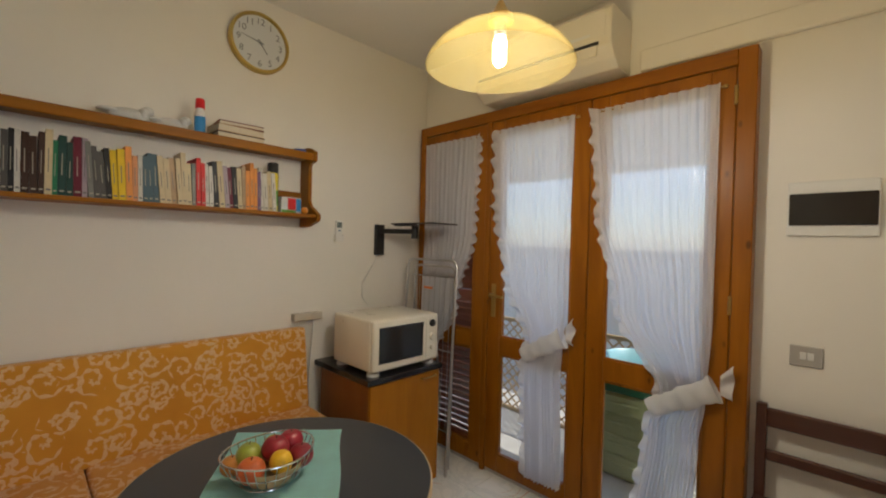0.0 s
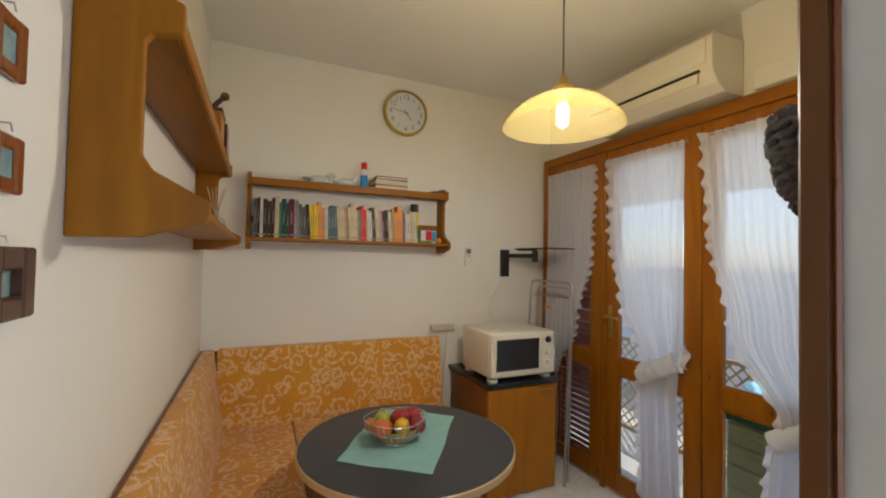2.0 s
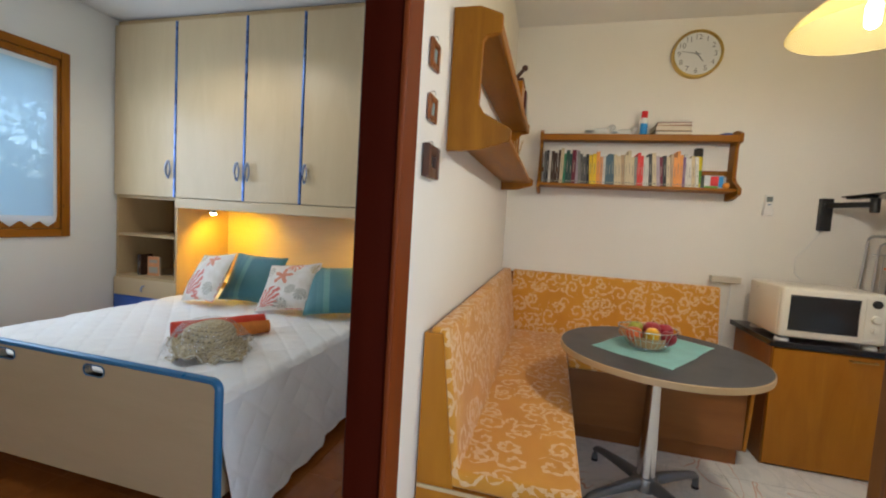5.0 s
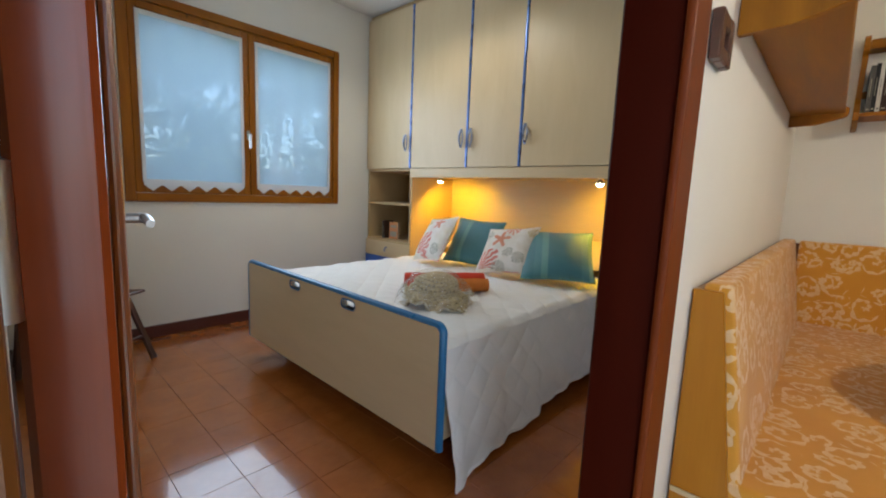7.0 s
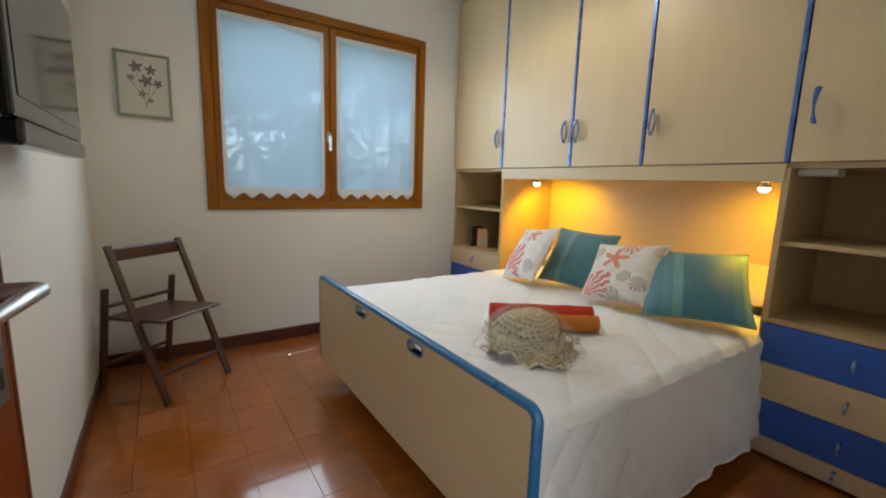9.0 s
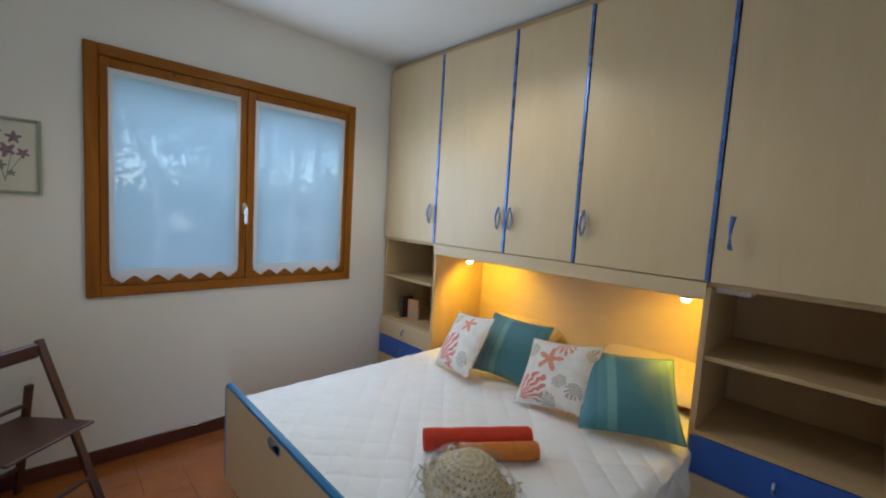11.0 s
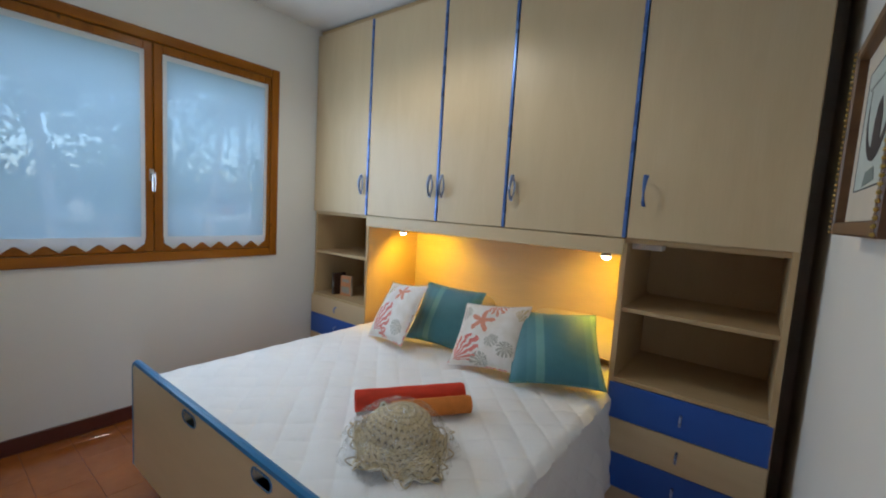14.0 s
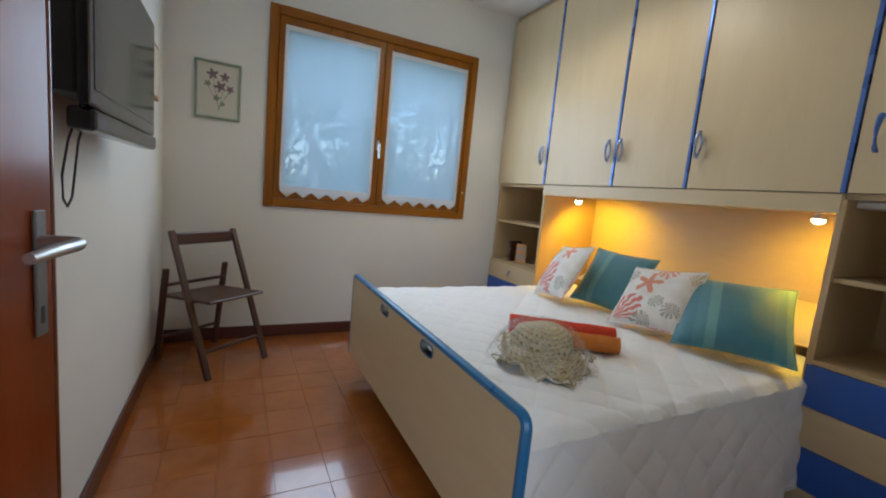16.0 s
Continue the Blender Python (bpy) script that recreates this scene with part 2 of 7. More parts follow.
MAHOG = wood("mahogany_door", (0.17, 0.028, 0.005), (0.30, 0.062, 0.011), 0.24, 5, 0.10, 0, 0.7)
MAHOG.node_tree.nodes["Principled BSDF"].inputs["Specular IOR Level"].default_value = 0.30
MAHOG_POST = wood("mahogany_post", (0.12, 0.021, 0.003), (0.20, 0.043, 0.006), 0.46, 6, 0.0, 0, 0.7)
MAHOG_POST.node_tree.nodes["Principled BSDF"].inputs["Specular IOR Level"].default_value = 0.12
# dark mahogany, its shade deepened in the colour against the passage lamp
MAHOG_SHADED = wood("shade_darkened_mahogany_jamb", (0.030, 0.0028, 0.0008), (0.052, 0.0055, 0.0013), 0.45, 6, 0.0, 0, 0.7)
MAHOG_SHADED.node_tree.nodes["Principled BSDF"].inputs["Specular IOR Level"].default_value = 0.06
CASING = wood("brown_door_casing", (0.18, 0.045, 0.006), (0.29, 0.085, 0.014), 0.28, 7, 0.5, 0, 0.8)
CORNER = wood("dark_brown_corner_casing", (0.13, 0.045, 0.006), (0.23, 0.085, 0.012), 0.5, 7, 0.0, 0.5, 0.8)
MAHOG_FRAME = wood("dark_mahogany_frame", (0.050, 0.010, 0.0018), (0.090, 0.019, 0.0032), 0.20, 6, 0.0, 0, 0.7)
MAHOG_FRAME.node_tree.nodes["Principled BSDF"].inputs["Specular IOR Level"].default_value = 0.22
BROWN_EDGE = wood("brown_jamb_edge", (0.105, 0.034, 0.005), (0.17, 0.058, 0.009), 0.38, 7, 0.1, 0, 0.8)
MAPLE = wood("pale_maple_laminate", (0.61, 0.465, 0.265), (0.73, 0.585, 0.370), 0.36, 5, 0.0, 0, 0.6)
MAPLE_IN = wood("pale_maple_board", (0.50, 0.35, 0.17), (0.61, 0.44, 0.24), 0.42, 5, 0, 0, 0.6)
DARKWOOD = wood("dark_stained_beech", (0.055, 0.018, 0.010), (0.105, 0.036, 0.020), 0.38, 9, 0.2, 0)
SKIRT = wood("dark_red_skirting", (0.075, 0.016, 0.010), (0.125, 0.028, 0.016), 0.3, 9, 0.3, 0)
BLUE = plain("blue_lacquer", (0.035, 0.115, 0.46), 0.35, 0, 0.04, 6, 0.03)
BLUE_EDGE = plain("teal_blue_edging", (0.02, 0.16, 0.36), 0.3, 0, 0.05, 8, 0.03)
BLUE_ALU = plain("blue_anodised_trim", (0.10, 0.19, 0.50), 0.28, 0.5, 0.04, 8, 0.02)
BLUE_GREY = plain("blue_grey_metal_handle", (0.30, 0.36, 0.55), 0.28, 0.7, 0.04, 8, 0.02)
for wd in (PINE, PINE_DOOR, VENEER, VENEER_RED):
    wd.node_tree.nodes["Principled BSDF"].inputs["Specular IOR Level"].default_value = 0.25
FABRIC = scroll_fabric("orange_scroll_upholstery")
CHROME = plain("polished_steel", (0.72, 0.72, 0.72), 0.16, 1.0, 0.03, 20, 0.02, 300)
STEEL = plain("satin_steel", (0.55, 0.55, 0.55), 0.32, 1.0, 0.05, 20, 0.03, 300)
ALU_DARK = plain("grey_cast_aluminium", (0.20, 0.21, 0.22), 0.38, 0.7, 0.06, 20, 0.05)
BRASS = plain("aged_brass", (0.45, 0.30, 0.10), 0.32, 0.9, 0.08, 20, 0.04)
LAMINATE = plain("anthracite_laminate", (0.030, 0.033, 0.042), 0.36, 0, 0.08, 9, 0.12, 420)
EDGEBAND = wood("pale_table_edging", (0.50, 0.36, 0.19), (0.62, 0.46, 0.26), 0.4, 9)
BLACK_STONE = plain("black_worktop", (0.012, 0.012, 0.014), 0.18, 0, 0.3, 60, 0.02)
BLACK = plain("black_plastic", (0.012, 0.012, 0.013), 0.38, 0, 0.1, 12, 0.05)
BLACK_GLOSS = plain("black_gloss_plastic", (0.010, 0.010, 0.012), 0.12, 0, 0.05, 12, 0.0)
SCREEN = plain("dark_screen_glass", (0.022, 0.025, 0.028), 0.10, 0, 0.05, 4, 0.0)
CREAM = plain("cream_enamel", (0.74, 0.69, 0.58), 0.3, 0, 0.03, 4, 0.03, 300, 0.2)
WHITE_PL = plain("white_plastic", (0.74, 0.73, 0.70), 0.38, 0, 0.03, 8, 0.03)
GREY_PL = plain("warm_grey_plastic", (0.42, 0.40, 0.37), 0.4, 0, 0.04, 8, 0.03)
CURTAIN = sheer("white_voile", (0.87, 0.88, 0.93), 0.19, 0.48)
# white cloth with the daylight's blue put into its colour
BLIND = sheer("sky_tinted_window_sheer", (0.62, 0.80, 0.93), 0.20, 0.75)
HEM = sheer("white_cotton_hem", (0.86, 0.87, 0.88), 0.05, 0.45)
GLASS = pane_glass("window_glass")
GROUT = plain("brown_grout", (0.28, 0.082, 0.018), 0.45, 0, 0.15, 30, 0.3)
TERRACOTTA = tile_mat("glazed_terracotta", (0.31, 0.086, 0.014), (0.43, 0.130, 0.022), 0.13, 7.0)
TERRACOTTA.node_tree.nodes["Principled BSDF"].inputs["Coat Weight"].default_value = 0.7
TERRACOTTA.node_tree.nodes["Principled BSDF"].inputs["Coat Roughness"].default_value = 0.04
GROUT_W = plain("pale_grout", (0.50, 0.50, 0.48), 0.8, 0, 0.1, 30, 0.3)


# ---------------------------------------------------------------- mesh tools
def thing(name, at, label, category, group="", kind="", rot=0.0):
    e = new(name)
    e.empty_display_size = 0.05
    e.location = at
    e.rotation_euler = (0, 0, radians(rot))
    return tagged(e, label, category, group, kind)


def box_uv(bm):
    lay = bm.loops.layers.uv.verify()
    co = [v.co for v in bm.verts]
    dims = [max(c[i] for c in co) - min(c[i] for c in co) for i in range(3)]
    long = dims.index(max(dims))
    for f in bm.faces:
        nn = f.normal
        k = max(range(3), key=lambda i: abs(nn[i]))
        a, b = [i for i in range(3) if i != k]
        if b == long:
            a, b = b, a
        for lp in f.loops:
            lp[lay].uv = (lp.vert.co[a], lp.vert.co[b])


def part(name, bm, material, parent=None, label="", smooth=False, local=False):
    """Links a bmesh as one mesh object. Its points are in the world unless local; a parent's place is taken off."""
    if parent and not local:
        root = parent
        while root.parent:
            root = root.parent
        bmesh.ops.translate(bm, verts=bm.verts, vec=-root.location)
    bm.normal_update()
    if not bm.loops.layers.uv:
        box_uv(bm)
    me = bpy.data.meshes.new(name)
    bm.to_mesh(me)
    bm.free()
    me.materials.append(material)
    if smooth:
        for p in me.polygons:
            p.use_smooth = True
        me.set_sharp_from_angle(angle=radians(40))
    ob = new(name, me)
    ob.parent = parent
    return tagged(ob, label)


def add_box(bm, x0, x1, y0, y1, z0, z1, bev=0.0, seg=1):
    r = bmesh.ops.create_cube(bm, size=1.0)
    vs = r["verts"]
    bmesh.ops.scale(bm, verts=vs, vec=(abs(x1 - x0), abs(y1 - y0), abs(z1 - z0)))
    bmesh.ops.translate(bm, verts=vs, vec=((x0 + x1) / 2, (y0 + y1) / 2, (z0 + z1) / 2))
    if bev:
        es = {e for v in vs for e in v.link_edges}
        bmesh.ops.bevel(bm, geom=list(es), offset=bev, segments=seg, profile=0.5, affect="EDGES")
    return bm


def box(x0, x1, y0, y1, z0, z1, bev=0.0, seg=1):
    return add_box(bmesh.new(), x0, x1, y0, y1, z0, z1, bev, seg)


def boxes(rows, bev=0.0, seg=1):
    bm = bmesh.new()
    for r in rows:
        add_box(bm, *r, bev, seg)
    return bm


def prism(outline, axis, a, b, bev=0.0):
    """An outline (pairs in the two other axes, in x, y, z order) pushed from a to b along an axis."""
    bm = bmesh.new()

    def put(p, v):
        q = list(p)
        q.insert("xyz".index(axis), v)
        return bm.verts.new(q)
    lo, hi = [put(p, a) for p in outline], [put(p, b) for p in outline]
    k = len(outline)
    bm.faces.new(lo)
    bm.faces.new(hi[::-1])
    for i in range(k):
        bm.faces.new((lo[i], hi[i], hi[(i + 1) % k], lo[(i + 1) % k]))
    bmesh.ops.recalc_face_normals(bm, faces=bm.faces)
    if bev:
        bmesh.ops.bevel(bm, geom=list(bm.edges), offset=bev, segments=1, affect="EDGES")
    return bm


def add_lathe(bm, prof, at=(0, 0, 0), seg=32, close=True):
    rings = []
    for r, z in prof:
        if r < 1e-5:
            rings.append([bm.verts.new((at[0], at[1], at[2] + z))])
        else:
            rings.append([bm.verts.new((at[0] + r * math.cos(2 * math.pi * i / seg), at[1] + r * math.sin(2 * math.pi * i / seg), at[2] + z)) for i in range(seg)])
    for p, q in zip(rings, rings[1:]):
        for i in range(seg):
            j = (i + 1) % seg
            f = [p[i % len(p)], p[j % len(p)], q[j % len(q)], q[i % len(q)]]
            f = list(dict.fromkeys(f))
            if len(f) > 2:
                bm.faces.new(f)
    return bm


def lathe(prof, at=(0, 0, 0), seg=32):
    bm = add_lathe(bmesh.new(), prof, at, seg)
    bmesh.ops.recalc_face_normals(bm, faces=bm.faces)
    return bm


def add_tube(bm, pts, r, seg=8, closed=False, flat=1.0):
    pts = [Vector(p) for p in pts]
    rings = []
    k = len(pts)
    up = Vector((0.13, 0.27, 0.95)).normalized()
    for i, p in enumerate(pts):
        if closed:
            d = pts[(i + 1) % k] - pts[i - 1]
        else:
            d = pts[min(i + 1, k - 1)] - pts[max(i - 1, 0)]
        d.normalize()
        a = d.cross(up)
        if a.length < 0.05:
            a = d.cross(Vector((1, 0, 0)))
        a.normalize()
        b = a.cross(d)
        rr = r[i] if isinstance(r, (list, tuple)) else r
        rings.append([bm.verts.new(p + a * rr * math.cos(2 * math.pi * j / seg) + b * rr * flat * math.sin(2 * math.pi * j / seg)) for j in range(seg)])
    for i in range(k if closed else k - 1):
        p, q = rings[i], rings[(i + 1) % k]
        for j in range(seg):
            bm.faces.new((p[j], q[j], q[(j + 1) % seg], p[(j + 1) % seg]))
    if not closed:
        bm.faces.new(rings[0][::-1])
        bm.faces.new(rings[-1])
    return bm


def tube(pts, r, seg=8, closed=False, flat=1.0):
    bm = add_tube(bmesh.new(), pts, r, seg, closed, flat)
    bmesh.ops.recalc_face_normals(bm, faces=bm.faces)
    return bm


def bar(p, q, w, h, bev=0.003):
    """A straight timber from p to q, w wide across and h deep."""
    p, q = Vector(p), Vector(q)
    bm = box(-w / 2, w / 2, -h / 2, h / 2, 0, (q - p).length, bev)
    m = (q - p).to_track_quat("Z", "X").to_matrix().to_4x4()
    bm.transform(Matrix.Translation(p) @ m)
    return bm


def sheet(fn, nu, nv):
    bm = bmesh.new()
    g = [[bm.verts.new(fn(i / nu, j / nv)) for j in range(nv + 1)] for i in range(nu + 1)]
    lay = bm.loops.layers.uv.verify()
    for i in range(nu):
        for j in range(nv):
            bm.faces.new((g[i][j], g[i + 1][j], g[i + 1][j + 1], g[i][j + 1]))
    return bm


def structure(name, bm, mat, label, category):
    return tagged(part(name, bm, mat), label, category, kind="structure")


# ---------------------------------------------------------------- plan
XW = -2.17          # wall behind the shelves and the wardrobe
XE = 0.832          # bedroom wall behind the television
YN = 2.11           # terrace wall
YK, YB = -0.28, -0.355   # partition: kitchen face, bedroom face
YS = -3.40          # garden wall
HC = 2.65           # ceiling
YH = 0.53           # far wall of the passage
XP = 0.29           # where the passage begins
XQ = 2.3            # end of the passage
DX0, DX1 = 0.133, 0.820   # bedroom doorway
DH = 2.08

# ---------------------------------------------------------------- structure
T = 0.20
structure("wall_west", box(XW - T, XW, YS - T, YN + T, 0, HC), WALL, "warm white rough-painted plaster wall", "wall")
# terrace wall with its tall opening
FX0, FX1, FZ = -2.135, -0.195, 2.205
structure("wall_north", boxes([(XW, FX0, YN, YN + T, 0, HC), (FX1, XP + 0.6, YN, YN + T, 0, HC), (FX0, FX1, YN, YN + T, FZ, HC)]),
          WALL, "warm white plaster wall round a glazed terrace door", "wall")
structure("wall_kitchen_east", box(XP + 0.02, XP + 0.14, YH + 0.10, YN, 0, HC), WALL, "plain warm white plaster wall", "wall")
# opening at x 0.61-1.15 is unseen, added to let the hall fill through
structure("wall_passage", boxes([(XP, 0.61, YH, YH + 0.10, 0, HC), (1.15, XQ, YH, YH + 0.10, 0, HC), (0.61, 1.15, YH, YH + 0.10, 2.08, HC)]), WALL_B, "plain white passage wall in shade, with an opening added for light", "wall")
# end wall is out of view; its opening is added for the fill lamp
structure("wall_passage_end", boxes([(XQ, XQ + 0.1, YK - 0.11, YK + 0.06, 0, HC), (XQ, XQ + 0.1, YH - 0.06, YH + 0.10, 0, HC), (XQ, XQ + 0.1, YK + 0.06, YH - 0.06, 2.08, HC)]), WALL_B, "unseen plain white end wall with an opening added for light", "wall")
structure("wall_partition", boxes([(XW, DX0 - 0.051, YB, YK, 0, HC), (DX1 + 0.019, XQ, YB, YK, 0, HC), (DX0 - 0.05, DX1 + 0.019, YB, YK, DH + 0.03, HC)]),
          WALL, "warm white plaster partition with a doorway", "wall")
structure("wall_bedroom_east", box(XE, XE + 0.1, YS - T, YB, 0, HC), WALL_B, "plain white bedroom wall", "wall")
WX0, WX1, WZ0, WZ1 = -1.309, 0.257, 0.936, 2.248
structure("wall_south", boxes([(XW, WX0, YS - T, YS, 0, HC), (WX1, XE, YS - T, YS, 0, HC), (WX0, WX1, YS - T, YS, 0, WZ0), (WX0, WX1, YS - T, YS, WZ1, HC)]),
          WALL_B, "plain white bedroom wall with a wide window", "wall")
structure("ceiling", box(XW - T, XQ + 0.1, YS - T, YN + T, HC, HC + 0.15), CEIL, "flat white painted ceiling", "ceiling")


def skirting(name, x0, x1, y0, y1, h, mat):
    return structure(name, box(x0, x1, y0, y1, 0.0, h, 0.004), mat, "dark red-brown skirting board", "skirting board")


skirting("baseboard_south", -1.62, XE - 0.014, YS, YS + 0.012, 0.085, SKIRT)
skirting("baseboard_east", XE - 0.012, XE, YS, YB - 0.02, 0.085, SKIRT)
skirting("baseboard_partition", -1.6, DX0 - 0.10, YB - 0.012, YB, 0.085, SKIRT)

# cable duct and beam line over the terrace door
duct = thing("cable_duct", (-0.2, YN, 2.30), "white square cable duct along the wall above the terrace door", "cable duct", kind="structure")
part("duct_body", box(-0.66, XP + 0.018, YN - 0.028, YN, 2.235, 2.335, 0.006), WALL, duct)

# ---------------------------------------------------------------- terrace door: outer frame, three leaves
FY0, FY1 = 2.03, 2.14      # frame depth
tdoor = thing("terrace_door", (-1.15, 2.08, 0.0), "varnished pine terrace door with three glazed leaves and white curtains", "glazed door", kind="structure")
part("frame_post", box(FX0, FX0 + 0.055, FY0, FY1, 0, FZ, 0.004), PINE_DOOR, tdoor)
part("frame_post", box(FX1 - 0.065, FX1, FY0, FY1, 0, FZ, 0.004), PINE_DOOR, tdoor)
part("frame_head", box(FX0 + 0.055, FX1 - 0.065, FY0, FY1, FZ - 0.065, FZ, 0.004), PINE_DOOR, tdoor)
part("mullion", box(-1.535, -1.500, FY0, FY1, 0.0, FZ - 0.065, 0.004), PINE_DOOR, tdoor)
part("threshold", box(FX0 + 0.055, FX1 - 0.065, FY0 + 0.02, FY1, 0.0, 0.02, 0.003), STEEL, tdoor)


def leaf(x0, x1, name, handle_side=None):
    y0, y1, z0, z1, w = FY0 + 0.008, FY0 + 0.058, 0.025, FZ - 0.068, 0.088
    zr = 0.735
    lf = part(name, boxes([(x0, x0 + w, y0, y1, z0, z1), (x1 - w, x1, y0, y1, z0, z1), (x0 + w, x1 - w, y0 + 0.001, y1 - 0.001, z1 - w, z1), (x0 + w, x1 - w, y0 + 0.001, y1 - 0.001, z0, z0 + 0.10), (x0 + w, x1 - w, y0 + 0.001, y1 - 0.001, zr, zr + 0.105)], 0.004), PINE_DOOR, tdoor)
    for a, b in ((z0 + 0.10, zr), (zr + 0.105, z1 - w)):
        p = part("pane", box(x0 + w - 0.006, x1 - w + 0.006, y0 + 0.022, y0 + 0.026, a - 0.006, b + 0.006), GLASS, lf, "clear glass pane")
        p.visible_shadow = False
        part("glazing_bead", boxes([(x0 + w, x0 + w + 0.010, y0 + 0.006, y0 + 0.020, a, b), (x1 - w - 0.010, x1 - w, y0 + 0.006, y0 + 0.020, a, b), (x0 + w + 0.010, x1 - w - 0.010, y0 + 0.006, y0 + 0.020, a, a + 0.010), (x0 + w + 0.010, x1 - w - 0.010, y0 + 0.006, y0 + 0.020, b - 0.010, b)]), PINE_DOOR, lf)
    return lf


leaf(FX0 + 0.058, -1.538, "fixed_leaf")
la = leaf(-1.497, -0.873, "hinged_leaf")
lb = leaf(-0.868, FX1 - 0.068, "hinged_leaf")
# handle of the middle leaf, hinges of the last one
part("handle_plate", box(-1.470, -1.438, FY0 + 0.001, FY0 + 0.008, 0.955, 1.155, 0.003), BRASS, la, "aged brass handle plate")
part("lever", tube([(-1.454, FY0 + 0.004, 1.09), (-1.454, FY0 - 0.035, 1.09), (-1.448, FY0 - 0.045, 1.09), (-1.40, FY0 - 0.048, 1.088), (-1.355, FY0 - 0.046, 1.085)], [0.009, 0.009, 0.009, 0.008, 0.007], 10), BRASS, la, "aged brass lever handle", True)
for z in (0.30, 1.13, 1.98):
    part("hinge", lathe([(0, 0), (0.007, 0), (0.007, 0.075), (0, 0.078)], (-0.262, FY0 - 0.002, z), 10), BRASS, lb, "aged brass hinge", True)


def voile(name, x0, x1, z1, z0, yy, free, tie, label, folds=11, seed=1):
    """Curtain with its rod. free(s) and fixed(s) give the two edges at the height s, 1 at the top; tie is (x, z, width) or None."""
    c = thing(name, ((x0 + x1) / 2, yy, z1), label, "curtain", "terrace door curtains")
    rnd = random.Random(seed)
    ph = [rnd.uniform(0, 6.28) for _ in range(6)]

    def edges(s):
        return free(s)

    def cloth(u, v):
        s = 1 - v
        a, b = edges(s)
        x = a + (b - a) * u
        squeeze = (abs(b - a) / abs(x1 - x0))
        amp = 0.008 + 0.011 * (1 - squeeze) + 0.004 * v
        y = yy - 0.012 - amp * (math.sin(u * folds * 6.283 + ph[0] + 0.8 * math.sin(v * 3 + ph[1])) + 0.45 * math.sin(u * folds * 2.3 * 6.283 + ph[2] + v * 2)) - 0.004 * math.sin(v * 7 + u * 5 + ph[3])
        return (x, y, z0 + (z1 - z0) * s)
    cl = part("cloth", sheet(cloth, 110, 60), CURTAIN, c, "", True)

    def frill(u, v):
        s = 1 - v
        a, b = edges(s)
        sg = 1 if b > a else -1
        w = 0.038
        x = a - sg * w * (u - 0.25) - sg * 0.006 * math.sin(v * 95 + ph[4])* u
        y = yy - 0.018 - 0.016 * u * math.sin(v * 150 + ph[5] + 0.9 * math.sin(v * 23)) - 0.006 * u
        z = z0 + (z1 - z0) * s + 0.006 * u * math.cos(v * 130)
        return (x, y, z)
    part("ruffle", sheet(frill, 6, 260), CURTAIN, c, "gathered white ruffle", True)
    part("rod", tube([(x0 - 0.015, yy, z1 - 0.012), (x1 + 0.015, yy, z1 - 0.012)], 0.004, 8), BRASS, c, "thin brass curtain rod", True)
    for xx in (x0 - 0.016, x1 + 0.016):
        part("rod_bracket", lathe([(0, -0.008), (0.008, -0.006), (0.009, 0.0), (0.008, 0.006), (0, 0.008)], (xx, yy + 0.002, z1 - 0.012), 10), BRASS, c, "small brass rod bracket", True)
    return c


def ease(t):
    t = max(0.0, min(1.0, t))
    return t * t * (3 - 2 * t)


def line(s, rows):
    """Smooth run through (height, x) rows, highest first."""
    for (sa, xa), (sb, xb) in zip(rows, rows[1:]):
        if s >= sb:
            return xa + (xb - xa) * ease((sa - s) / (sa - sb))
    return rows[-1][1]


CY = FY0 + 0.002
voile("curtain", -2.055, -1.60, 2.075, 0.62, CY,
      lambda s: (line(s, [(1, -1.585), (0.6, -1.61), (0.25, -1.75), (0.0, -1.95)]), -2.055), None,
      "sheer white voile curtain with a ruffled edge drawn aside", 9, 3)
voile("curtain", -1.415, -0.955, 2.075, 0.10, CY,
      lambda s: (line(s, [(1, -1.445), (0.78, -1.43), (0.55, -1.34), (0.385, -1.185), (0.30, -1.215), (0.0, -1.19)]),
                 line(s, [(1, -0.955), (0.5, -0.965), (0.385, -0.99), (0.30, -1.00), (0.0, -0.985)])), None,
      "sheer white voile curtain tied back, with a ruffled edge", 10, 5)
voile("curtain", -0.80, -0.315, 2.075, 0.10, CY,
      lambda s: (line(s, [(1, -0.835), (0.75, -0.80), (0.52, -0.70), (0.33, -0.50), (0.25, -0.545), (0.0, -0.60)]),
                 line(s, [(1, -0.315), (0.5, -0.315), (0.33, -0.33), (0.25, -0.35), (0.0, -0.38)])), None,
      "sheer white voile curtain tied back, with a ruffled edge", 11, 8)


